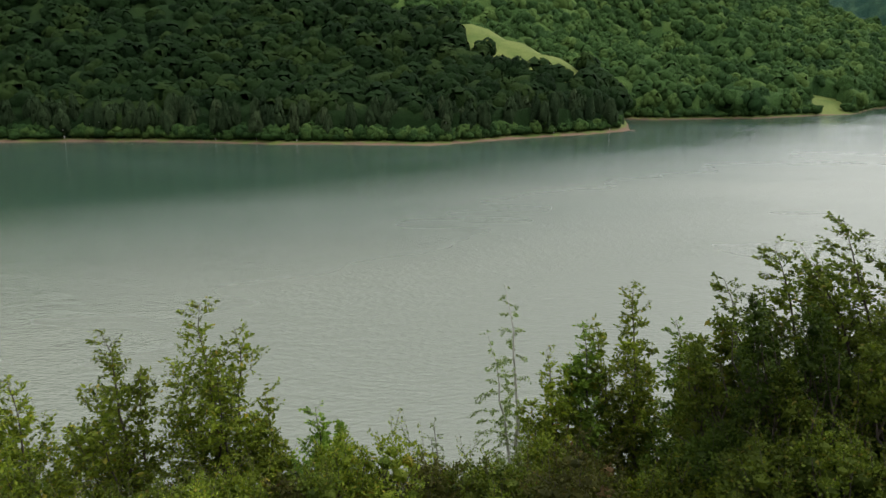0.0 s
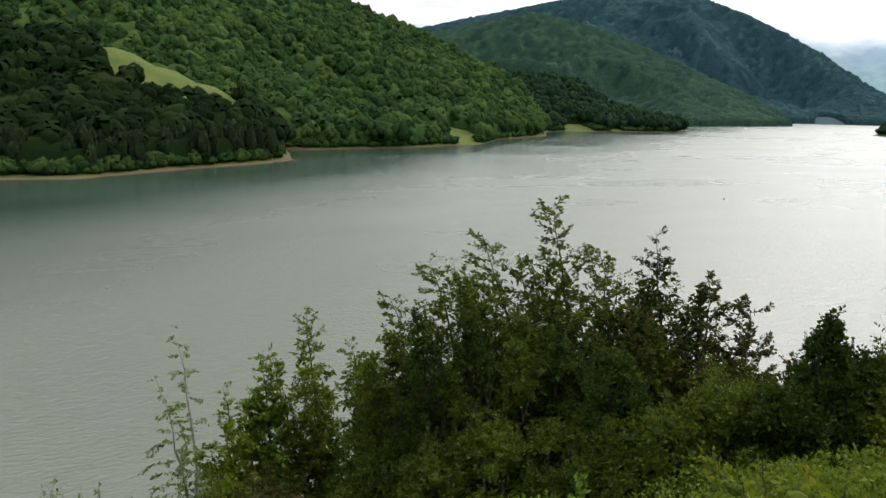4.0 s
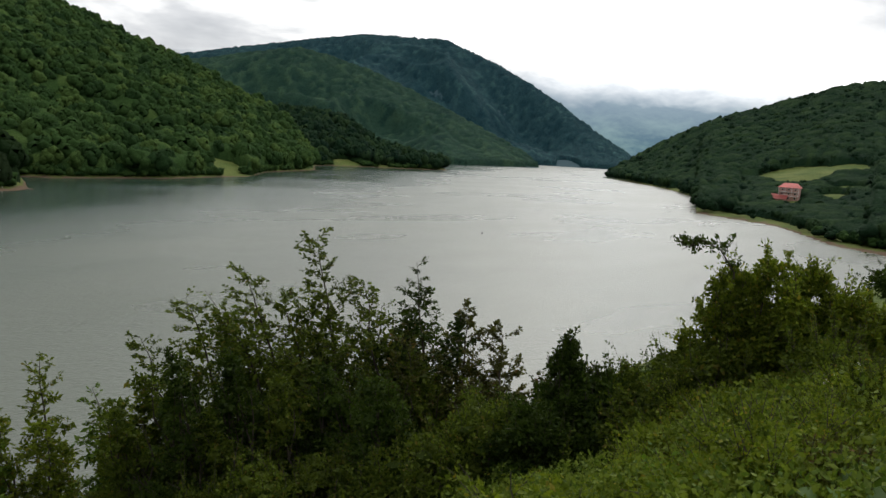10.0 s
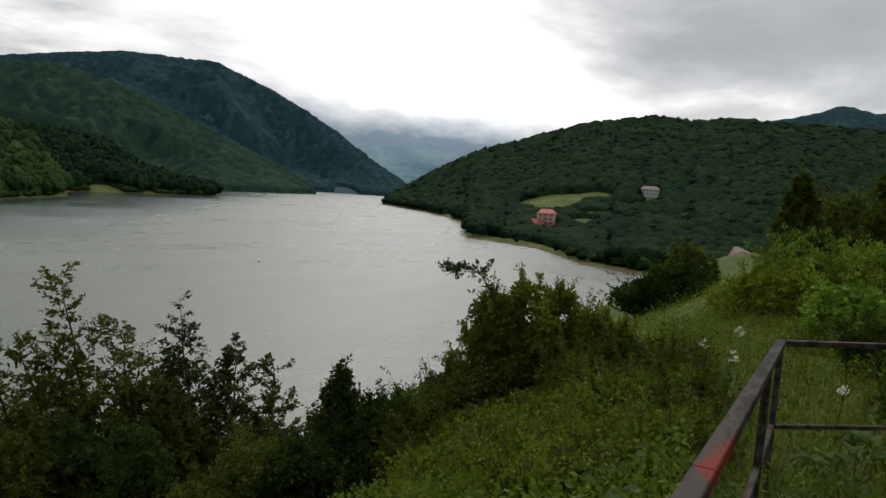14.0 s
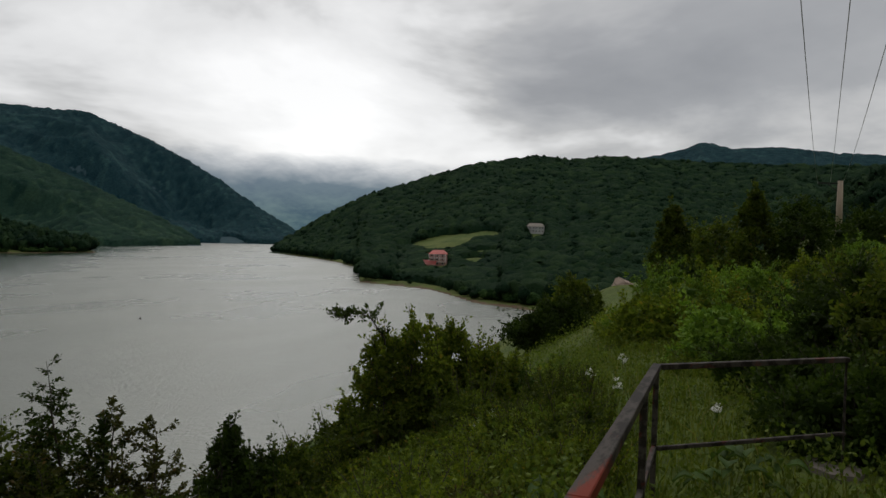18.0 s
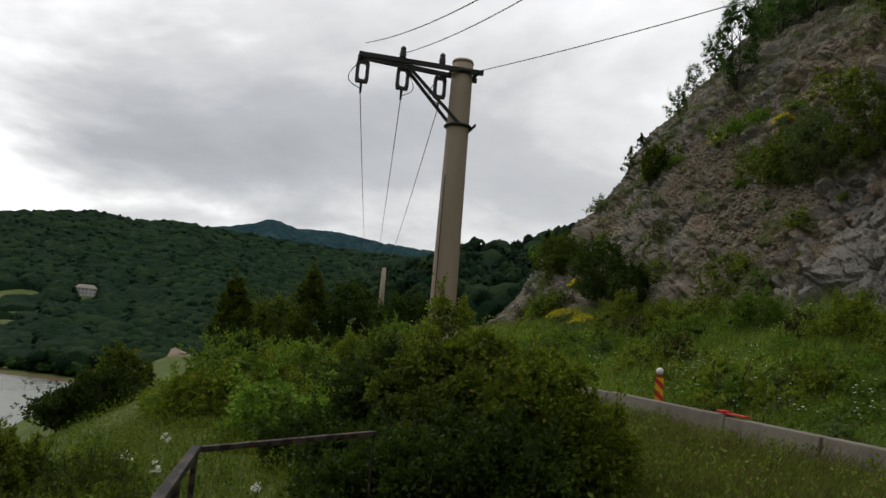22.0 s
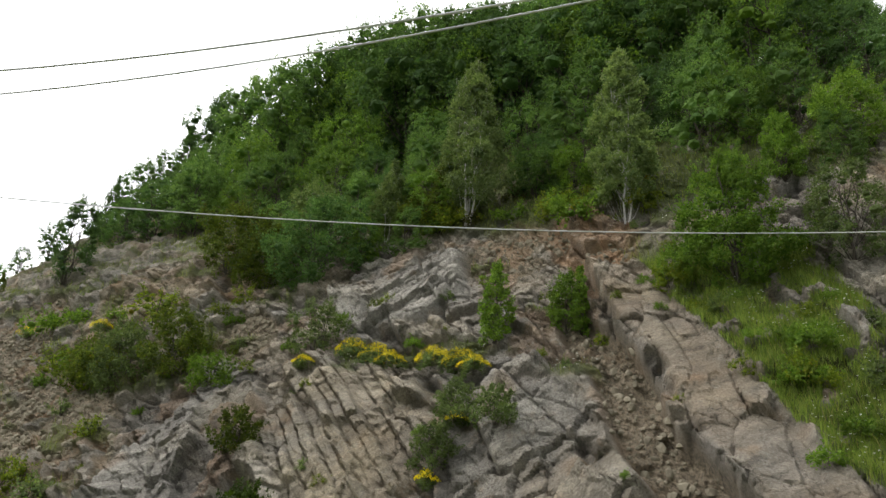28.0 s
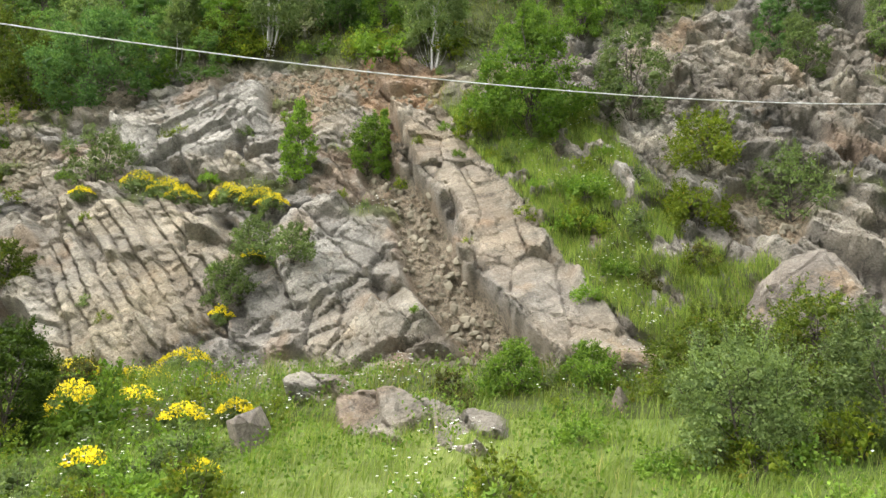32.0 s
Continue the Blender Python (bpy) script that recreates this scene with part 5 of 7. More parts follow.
def build_pole():
    x, y = POLE_AT
    g = float(near_z(np.array([x]), np.array([y]))[0])
    pole = empty("power_pole", "tapered round concrete power pole with a dark steel crossarm", "power pole", (0, 0, 0))
    zs = np.linspace(g - 0.3, POLE_TOP, 14)
    rs = np.interp(zs, (g, POLE_TOP), (0.262, 0.195))
    tube("shaft", [(x, y, z) for z in zs], rs, POLE, pole, 32)
    tube("cap", [(x, y, POLE_TOP - 0.02), (x, y, POLE_TOP + 0.03)], [0.205, 0.19], POLE, pole, 24)
    arm = POLE_TOP - 0.22
    for dx in (-0.22, 0.22):
        bar("crossarm", (x + dx, y - 0.35, arm), (x + dx * 0.35, y + 1.95, arm + 0.03), 0.05, 0.09, STEEL, pole)
    bar("crossarm_tip", (x - 0.09, y + 1.9, arm + 0.03), (x + 0.09, y + 1.9, arm + 0.03), 0.05, 0.09, STEEL, pole)
    for dx in (-0.2, 0.2):
        bar("brace", (x + dx, y + 0.02, arm - 1.02), (x + dx * 0.4, y + 1.05, arm - 0.04), 0.035, 0.06, STEEL, pole)
    for z in (arm, arm - 1.02):
        r = 0.235
        ring = [(x + r * math.sin(a), y + r * math.cos(a), z) for a in np.linspace(0, 2 * math.pi, 21)]
        tube("clamp_band", ring, 0.028, STEEL, pole, 6, cap=False)
        bar("clamp_bolt", (x - 0.27, y - 0.26, z), (x + 0.27, y - 0.26, z), 0.03, 0.05, STEEL, pole)
    links = ((x + 0.05, y + 1.85, arm - 0.07), (x + 0.08, y + 1.10, arm - 0.07), (x + 0.22, y + 0.36, arm - 0.07))
    for p in links:
        ring_insulator(pole, p)
    for dy in (1.16, 0.42):
        pin_insulator(pole, (x - 0.1, y + dy, arm + 0.06))
    for p, dy in zip(links, (0.25, -0.2, 0.2)):
        loop = [(p[0] - 0.02 * k * (8 - k) / 4, p[1] + dy * math.sin(k / 8 * math.pi), p[2] - 0.5 + 0.07 * k - 0.12 * math.sin(k / 8 * math.pi)) for k in range(9)]
        tube("jumper", loop, 0.008, STEEL, pole, 5)
    tube("conduit", [(x - 0.16, y + 0.20, z) for z in np.linspace(g, POLE_TOP - 2.2, 6)], 0.008, STEEL, pole, 6)
    return links, arm


def cable(name, a, b, sag, radius, label):
    a, b = np.array(a), np.array(b)
    u = np.linspace(0, 1, 41)[:, None]
    pts = a + (b - a) * u
    pts[:, 2] -= (sag * 4 * u * (1 - u))[:, 0]
    ob = tube(name, pts, radius, CABLE, None, 6)
    tagged(ob, label, "cable", "overhead cables")


def build_lines():
    links, arm = build_pole()
    x2, y2 = 98.8, -15.6
    g = float(ground_z(np.array([x2]), np.array([y2]))[0])
    far = empty("power_pole", "far concrete power pole among the trees", "power pole", (0, 0, 0))
    tube("shaft", [(x2, y2, g - 0.3), (x2, y2, 10.4)], [0.42, 0.30], POLE, far, 16)
    bar("crossarm", (x2, y2 - 0.3, 10.1), (x2, y2 + 2.4, 10.15), 0.15, 0.18, STEEL, far)
    bar("brace", (x2, y2, 8.9), (x2, y2 + 1.3, 10.0), 0.1, 0.1, STEEL, far)
    label = "grey overhead power cable strung between the poles"
    for p, dy in zip(links, (2.3, 1.2, 0.1)):
        cable("overhead_cable", (p[0] + 0.02, p[1], p[2] - 0.58), (x2, y2 + dy, 10.0), 0.9, 0.0085, label)
    for a, b, sag in CABLES_WEST:
        cable("overhead_cable", a, b, sag, 0.0085, label)


CABLES_WEST = (((12.75, -3.4, POLE_TOP - 0.15), (-17.11, -19.61, 10.62), 1.46), ((12.65, -2.1, 6.8), (-7.49, -5.2, 7.12), 1.34), ((12.65, -1.35, 6.85), (-11.97, -5.65, 8.37), 2.3))


def storey_house(name, label, at, turn, size, storeys, wall_mat, roof_mat, balcony, annex):
    """A far house: walls, windows with panes, balconies, pitched roof."""
    w, d, h = size
    house = empty(name, label, "house", at, turn=turn)
    bm = bmesh.new()
    box_bm(bm, (0, 0, -3.0), (0, 0, h), w, d, (0, 1, 0))
    part("wall", bm, wall_mat, house)
    bm = bmesh.new()
    e, rise = 0.7, d * 0.30
    a = [bm.verts.new(p) for p in ((-w / 2 - e, -d / 2 - e, h), (w / 2 + e, -d / 2 - e, h), (w / 2 + e, d / 2 + e, h), (-w / 2 - e, d / 2 + e, h))]
    t = [bm.verts.new(p) for p in ((-w / 2 + 1.5, 0, h + rise), (w / 2 - 1.5, 0, h + rise))]
    for q in ((a[0], a[1], t[1], t[0]), (a[2], a[3], t[0], t[1]), (a[1], a[2], t[1]), (a[3], a[0], t[0]), (a[3], a[2], a[1], a[0])):
        bm.faces.new(q)
    bmesh.ops.recalc_face_normals(bm, faces=bm.faces)
    part("roof", bm, roof_mat, house)
    lift = h / storeys
    n = max(3, int(w / 2.6))
    for s in range(storeys):
        for k in range(n):
            px, pz = -w / 2 + (k + 0.5) * w / n, s * lift + lift * 0.3
            win = bar("window", (px, -d / 2 - 0.02, pz), (px, -d / 2 - 0.02, pz + lift * 0.5), 1.25, 0.12, WHITE, house, up=(0, 1, 0))
            bar("pane", (px, -d / 2 - 0.09, pz + 0.1), (px, -d / 2 - 0.09, pz + lift * 0.5 - 0.1), 1.0, 0.03, GLASS, win, up=(0, 1, 0))
        if balcony and s:
            slab = bar("balcony", (-w / 2, -d / 2 - 0.75, s * lift), (w / 2, -d / 2 - 0.75, s * lift), 1.5, 0.18, WHITE, house)
            for k in range(n + 1):
                px = -w / 2 + k * w / n
                bar("pillar", (px, -d / 2 - 1.4, s * lift), (px, -d / 2 - 1.4, s * lift + lift), 0.22, 0.22, WHITE, slab, up=(0, 1, 0))
            bar("balustrade", (-w / 2, -d / 2 - 1.4, s * lift + 0.55), (w / 2, -d / 2 - 1.4, s * lift + 0.55), 0.1, 0.8, wall_mat, slab)
    if annex:
        bm = bmesh.new()
        box_bm(bm, (-w * 0.45, -d / 2 - 3.6, -4.5), (-w * 0.45, -d / 2 - 3.6, 1.0), w * 0.75, 6.0, (0, 1, 0))
        part("annex", bm, wall_mat, house)
        bm = bmesh.new()
        p = [bm.verts.new(q) for q in ((-w * 0.9, -d / 2 - 7.2, 0.6), (0, -d / 2 - 7.2, 0.6), (0, -d / 2 + 0.0, 3.2), (-w * 0.9, -d / 2 + 0.0, 3.2))]
        f = bm.faces.new(p)
        bmesh.ops.solidify(bm, geom=[f], thickness=0.2)
        part("annex_roof", bm, ROOF_RED, house, "bright red sheet roof")


def bearing(az, r):
    return r * math.sin(radians(az)), r * math.cos(radians(az))


def build_houses():
    x, y = bearing(69.9, 430)
    storey_house("guesthouse", "rose three-storey guesthouse with balconies and a red roof", (x, y, float(ground_z(np.array([x]), np.array([y]))[0])), -69.9 - 8, (9.5, 8, 6.8), 3, WALL_PINK, ROOF_RED, True, True)
    x, y = bearing(77.5, 590)
    storey_house("villa", "white two-storey villa with a grey roof in a clearing", (x, y, float(ground_z(np.array([x]), np.array([y]))[0])), -77.5 + 10, (13, 9, 5.0), 2, PLASTER, CONCRETE, False, False)
    x, y = bearing(76.7, 585)
    storey_house("cottage", "small white cottage beside the villa", (x, y, float(ground_z(np.array([x]), np.array([y]))[0])), -77.5 - 15, (6, 6, 3.2), 1, PLASTER, CONCRETE, False, False)


def build_buoy():
    x, y = bearing(47.6, 22 / math.tan(radians(6.6)))
    buoy = empty("buoy", "small dark buoy floating on the lake", "buoy", (x, y, LAKE))
    tube("float", [(0, 0, -0.2), (0, 0, 0.1), (0, 0, 0.28)], [0.22, 0.26, 0.14], STEEL, buoy, 12)
    tube("mast", [(0, 0, 0.2), (0, 0, 0.6)], 0.04, STEEL, buoy, 8)


build_railing()
build_barrier()
build_parapet()
build_markers()
build_lines()
build_houses()
build_buoy()


# ---------------------------------------------------------------- loose rocks
def boulder(name, label, at, size, turn, seed, mat=BLOCK, group="", points=26):
    """A weathered angular rock: the hull of scattered points, its edges worn, its faces rough."""
    rng = np.random.default_rng(seed)
    bm = bmesh.new()
    for _ in range(points):
        v = rng.normal(0, 1, 3)
        v /= np.abs(v).max() ** 0.55 * np.linalg.norm(v) ** 0.45
        bm.verts.new(v * rng.uniform(0.8, 1.0) * np.array(size) / 2)
    hull = bmesh.ops.convex_hull(bm, input=bm.verts)
    bmesh.ops.delete(bm, geom=[v for v in hull["geom_interior"] if isinstance(v, bmesh.types.BMVert)], context="VERTS")
    bmesh.ops.dissolve_limit(bm, angle_limit=0.30, verts=bm.verts, edges=bm.edges)
    bmesh.ops.bevel(bm, geom=bm.edges[:], offset=0.05 * min(size), segments=2, affect="EDGES", clamp_overlap=True)
    bmesh.ops.triangulate(bm, faces=bm.faces)
    bmesh.ops.subdivide_edges(bm, edges=bm.edges[:], cuts=1, use_grid_fill=True)
    for v in bm.verts:
        k = v.co
        v.co += k.normalized() * (0.03 * math.sin(k.x * 4.1 + seed) * math.sin(k.y * 4.7 + k.z * 3.9) + rng.normal(0, 0.006)) * min(size)
    ob = part(name, bm, mat, None)
    ob.matrix_basis = pose(*at, 0, 0, turn)
    return tagged(ob, label, "rock", group)


def build_rocks():
    boulder("great_boulder", "huge weathered brown-grey boulder on the grassy slope", (-7.6, -21.4, 4.9), (4.6, 3.2, 4.2), 20, 3, points=22)
    for (x, y), size, k in (((9.9, -16.7), (1.1, 0.9, 1.0), 1), ((6.3, -15.4), (1.4, 0.9, 1.7), 2), ((-1.4, -17.4), (0.9, 0.8, 1.0), 5), ((-9.6, -17.4), (2.0, 1.4, 1.6), 9), ((-4.6, -21.6), (1.0, 0.8, 0.9), 12)):
        z = float(near_z(np.array([x]), np.array([y]))[0])
        boulder("rock", "grey rock half sunk in the grass below the cliff", (x, y, z + 0.06 * size[2]), size, 30 * k, 20 + k, group="rocks below the cliff", points=16)
    x, y = bearing(84.3, 60)
    boulder("pale_boulder", "pale pinkish boulder on the edge of the bank", (x, y, float(near_z(np.array([x]), np.array([y]))[0]) - 0.75), (2.8, 2.4, 3.0), 40, 44, PALE_STONE)


build_rocks()


# ---------------------------------------------------------------- plants
def leaf_mesh(name, base, way, size, rng, mat, parent, broad=0.5, core=None):
    """Leaves as small folded blades: base points, growing directions and lengths."""
    n = len(base)
    way = way / np.maximum(np.linalg.norm(way, axis=1), 1e-6)[:, None]
    side = np.cross(way, rng.normal(0, 1, (n, 3)))
    side /= np.maximum(np.linalg.norm(side, axis=1), 1e-6)[:, None]
    fold = np.cross(way, side)
    size = np.broadcast_to(size, (n,))[:, None]
    m = base + way * size * 0.45
    tip = base + way * size + fold * size * 0.12
    left = m + side * size * broad * 0.5 + fold * size * 0.10
    right = m - side * size * broad * 0.5 + fold * size * 0.10
    verts = np.stack([base, right, tip, left], 1).reshape(-1, 3)
    k = np.arange(n)[:, None] * 4
    faces = np.concatenate([k + [0, 1, 2], k + [0, 2, 3]], 1).reshape(-1, 3)
    if core:
        verts, faces = np.concatenate([verts, core[0]]), np.concatenate([faces, core[1] + len(verts)])
    return mesh_object(name, verts, faces, mat, False, parent)


def twig_mesh(name, lines, radii, mat, parent, sides=5):
    """All stems and branches of a plant in one mesh: polylines with tapering radii."""
    verts, faces, at = [], [], 0
    ang = np.linspace(0, 2 * np.pi, sides, endpoint=False)
    for pts, (r0, r1) in zip(lines, radii):
        n = len(pts)
        tan = np.gradient(pts, axis=0)
        tan /= np.maximum(np.linalg.norm(tan, axis=1), 1e-6)[:, None]
        u = np.cross(tan, np.array([0.31, 0.57, 0.13]))
        u /= np.maximum(np.linalg.norm(u, axis=1), 1e-6)[:, None]
        v = np.cross(tan, u)
        r = np.linspace(r0, r1, n)[:, None, None]
        verts.append((pts[:, None] + r * (np.cos(ang)[None, :, None] * u[:, None] + np.sin(ang)[None, :, None] * v[:, None])).reshape(-1, 3))
        i, k = np.meshgrid(np.arange(n - 1), np.arange(sides), indexing="ij")
        k2 = (k + 1) % sides
        faces.append((at + np.stack([i * sides + k, i * sides + k2, (i + 1) * sides + k2, (i + 1) * sides + k], -1)).reshape(-1, 4))
        at += n * sides
    return mesh_object(name, np.concatenate(verts), np.concatenate(faces), mat, True, parent)


def curve_line(a, way, length, bend, rng, n=6, wobble=0.06):
    """A bent shoot from a along way; bend is added to its direction towards the end."""
    u = np.linspace(0, 1, n)[:, None]
    way = way / np.linalg.norm(way)
    step = way + u * bend
    step /= np.linalg.norm(step, axis=1)[:, None]
    pts = a + np.concatenate([[[0, 0, 0]], np.cumsum(step[1:], 0)]) * length / (n - 1)
    pts[1:] += rng.normal(0, wobble * length / n, (n - 1, 3))
    return pts


def unit(v):
    return v / np.maximum(np.linalg.norm(v, axis=-1, keepdims=True), 1e-6)


def clump_plant(name, label, seed, tall, wide, leaves, leaf_len, leaf_mat, bark, form="round", clumps=36, low=0.06, stems=3, lean=(0, 0), droop=-0.15, group="", category="bush", at=(0, 0, 0), broad=0.6, puff=1.0, shoots=0, core=0.52, limb=1.0):
    """A bush or tree whose crown is built of leaf clumps at the ends of its limbs: stems, limbs, clumps of single leaves, free shoots."""
    rng = np.random.default_rng(seed)
    top = empty(name, label, category, at, group)
    lean = np.array([lean[0], lean[1], 0.0])
    f = (np.arange(clumps) + rng.uniform(0, 1, clumps)) / clumps
    if form == "cone":
        env = (1 - f) ** 0.8 * np.minimum(1, 0.55 + 3 * f)
    elif form == "egg":
        env = (1 - f) ** 0.5 * np.minimum(1, 0.62 + 1.6 * f)
    elif form == "mound":
        env = np.sqrt(1 - (0.96 * f) ** 2)
    else:
        env = np.sqrt(np.maximum(0.03, 1 - ((2 * f - 0.9) / 1.12) ** 2))
    a = np.arange(clumps) * 2.4 + rng.uniform(-0.5, 0.5, clumps)
    ph = rng.uniform(0, 6.28, 2)
    lobe = 1 + 0.22 * np.sin(2 * a + ph[0]) + 0.14 * np.sin(3 * a + ph[1] + 4 * f)
    rc = puff * wide * rng.uniform(0.10, 0.19, clumps) * (0.55 + 0.45 * env)
    r = np.maximum(0, env * wide / 2 - 0.6 * rc) * np.sqrt(rng.uniform(0.25, 1.0, clumps)) * lobe
    z = tall * (low + (1 - low) * f) * rng.uniform(0.93, 1.03, clumps) - rc * 0.5 * f
    mid = np.stack([r * np.cos(a), r * np.sin(a), np.maximum(z, 0.3 * rc)], -1) + lean * (np.maximum(z, 0)[:, None] / tall) ** 1.6 * tall
    lines, radii, roots = [], [], []
    for k in range(stems):
        b = k * 6.28 / stems + rng.uniform(-0.5, 0.5)
        out = 0.0 if stems == 1 else 0.22 * wide * rng.uniform(0.4, 1)
        way = np.array([math.cos(b) * out, math.sin(b) * out, tall * 0.9]) + lean * tall * 0.7
        stem = curve_line(np.array([math.cos(b), math.sin(b), 0]) * 0.15 * out, way, np.linalg.norm(way), np.zeros(3), rng, 8, 0.12)
        lines.append(stem)
        radii.append(((0.012 * tall + 0.006) * (0.4 + 0.6 * limb), 0.004))
        roots.append(stem)
    for k in range(clumps):
        stem = roots[k % stems]
        i = min(int(np.clip(mid[k, 2] / tall - 0.14, 0.05, 0.95) * 7), 6)
        lines.append(np.array([stem[i], (stem[i] * 0.45 + mid[k] * 0.55) + [0, 0, -0.03 * tall], mid[k]]))
        radii.append(((0.0045 * tall + 0.002) * limb, 0.002))
    twig_mesh("trunk", lines, radii, bark, top, 4)
    per = rng.choice(clumps, leaves, p=rc**2 / (rc**2).sum())
    outward = unit(mid - np.array([0, 0, 0.40 * tall]))
    u = unit(rng.normal(0, 1, (leaves, 3)) + 0.75 * outward[per] + [0, 0, 0.35])
    pos = mid[per] + u * rc[per][:, None] * rng.uniform(0.62, 1.0 + 0.35 * rng.uniform(0, 1, leaves) ** 3, leaves)[:, None] * [1, 1, 0.8]
    way = u * 0.7 + rng.normal(0, 0.55, (leaves, 3)) + [0, 0, droop] + lean
    size = leaf_len * rng.uniform(0.65, 1.3, leaves)
    if shoots:
        pick = rng.choice(clumps, shoots, p=(f + 0.15) / (f + 0.15).sum())
        b = mid[pick] + outward[pick] * rc[pick][:, None] * 0.7
        w = unit(outward[pick] * 0.6 + rng.normal(0, 0.35, (shoots, 3)) + [0, 0, 0.8] + lean * 3)
        long = 2.2 * rc[pick] * rng.uniform(0.5, 1.0, shoots)
        n = 22
        g = rng.uniform(0.05, 1, (shoots, n))
        p = (b[:, None] + w[:, None] * (g * long[:, None])[..., None] + (lean * 2 + [0, 0, droop])[None, None] * ((g**2) * long[:, None])[..., None]).reshape(-1, 3) + rng.normal(0, leaf_len * 0.35, (shoots * n, 3))
        pos = np.concatenate([pos, p])
        way = np.concatenate([way, np.repeat(w, n, 0) * 0.6 + rng.normal(0, 0.6, (shoots * n, 3))])
        size = np.concatenate([size, leaf_len * rng.uniform(0.55, 1.0, shoots * n)])
        tagged(twig_mesh("twig_spray", [np.array([p0, p0 + d * l]) for p0, d, l in zip(b, w, long)], [(0.005, 0.002)] * shoots, bark, top, 3), kind="stuff")
    v0, f0 = ball(1)
    heart = mid[:, None] - outward[:, None] * rc[:, None, None] * 0.25 + v0[None] * rc[:, None, None] * core * rng.uniform(0.7, 1.15, (clumps, len(v0), 1)) * [1, 1, 0.8]
    inner = (heart.reshape(-1, 3), (f0[None] + (np.arange(clumps) * len(v0))[:, None, None]).reshape(-1, 3))
    leaf_mesh("crown", pos, way, size, rng, leaf_mat, top, broad, inner)
    return top


def spire_tree(name, label, seed, tall, wide, leaders, leaves, leaf_len, leaf_mat, bark, wind=(0, 0), droop=-0.1, low=0.12, splay=0.5, twig=0.50, up=0.62, group="", broad=0.5, sparse=False, fill=2000):
    """A young tree of several upright leaders, each feathered with leafy side twigs that shorten towards its bent tip."""
    rng = np.random.default_rng(seed)
    top = empty(name, label, "tree", (0, 0, 0), group)
    wind = np.array([wind[0], wind[1], 0.0])
    lines, radii, tips = [], [], []
    for k in range(leaders):
        a = k * 2.4 + rng.uniform(-0.4, 0.4)
        out = 0.0 if k == 0 else splay * wide * rng.uniform(0.35, 0.9)
        long = tall * (1.0 if k == 0 else rng.uniform(0.55, 0.93))
        way = np.array([math.cos(a) * out, math.sin(a) * out, long * 0.8])
        stem = curve_line(np.array([math.cos(a), math.sin(a), 0]) * 0.1 * out, way, long, wind * 2.0 + np.array([-math.cos(a) * out, -math.sin(a) * out, 0]) * 0.4 / max(long, 0.1), rng, 12, 0.08)
        if k == 0:
            stem *= tall / stem[:, 2].max()
        lines.append(stem)
        radii.append((0.011 * long + 0.004, 0.003))
        count = int(long * (7 if sparse else 12))
        for q in range(count):
            f = low + (1.0 - low) * (q + rng.uniform(0, 1)) / count
            i = f * 11
            j = min(int(i), 10)
            base = stem[j] + (stem[j + 1] - stem[j]) * (i - j)
            b = q * 2.4 + rng.uniform(-0.7, 0.7)
            reach = twig * wide * (0.16 + 0.84 * (1 - f) ** 0.85) * rng.uniform(0.55, 1.25)
            w = np.array([math.cos(b), math.sin(b), up * rng.uniform(0.6, 1.3)]) + wind * 2.5
            limb = curve_line(base, w, reach, np.array([0, 0, droop]) + wind * 2.2, rng, 4, 0.10)
            tips.append(limb)
            if reach > 0.22:
                for _ in range(2):
                    g = rng.integers(1, 3)
                    tips.append(curve_line(limb[g], (limb[3] - limb[0]) / reach + rng.normal(0, 0.55, 3), reach * rng.uniform(0.35, 0.6), np.array([0, 0, droop]) + wind * 2.2, rng, 4, 0.1))
    twig_mesh("trunk", lines, radii, bark, top, 6)
    tw = np.array(tips)
    tagged(twig_mesh("twig_spray", list(tw[:, [0, 1, 3]]), [(0.006, 0.002)] * len(tw), bark, top, 3), kind="stuff")
    span = np.linalg.norm(tw[:, 3] - tw[:, 0], axis=1)
    pick = rng.choice(len(tw), leaves, p=span / span.sum())
    g = rng.uniform(0.08, 1.06, leaves) * 3
    i = np.minimum(g.astype(int), 2)
    pos = tw[pick, i] + (tw[pick, i + 1] - tw[pick, i]) * (g - i)[:, None] + rng.normal(0, leaf_len * 0.22, (leaves, 3))
    grow = unit(tw[pick, 3] - tw[pick, 0])
    side = unit(np.cross(grow, [0, 0, 1.0])) * np.where(rng.uniform(0, 1, leaves) < 0.5, -1, 1)[:, None]
    way = grow * 0.6 + side * 0.7 + rng.normal(0, 0.35, (leaves, 3)) + [0, 0, droop] + wind * 1.5
    size = leaf_len * rng.uniform(0.6, 1.25, leaves)
    if fill:
        # oversized filler leaves added deep in the crown as occluders
        k = rng.integers(0, len(tw), fill)
        p = tw[k, 0] + (tw[k, 3] - tw[k, 0]) * rng.uniform(0, 0.7, (fill, 1)) + rng.normal(0, 0.05, (fill, 3))
        keep = p[:, 2] < 0.86 * tall
        pos, way, size = np.concatenate([pos, p[keep]]), np.concatenate([way, rng.normal(0, 1, (keep.sum(), 3))]), np.concatenate([size, leaf_len * rng.uniform(1.2, 2.2, keep.sum())])
    leaf_mesh("crown", pos, way, size, rng, leaf_mat, top, broad)
    return top


def ground_at(x, y):
    return float(near_z(np.array([float(x)]), np.array([float(y)]))[0])


def stand(ob, az, r, lift=-0.1):
    x, y = bearing(az, r)
    ob.matrix_basis = pose(x, y, ground_at(x, y) + lift)


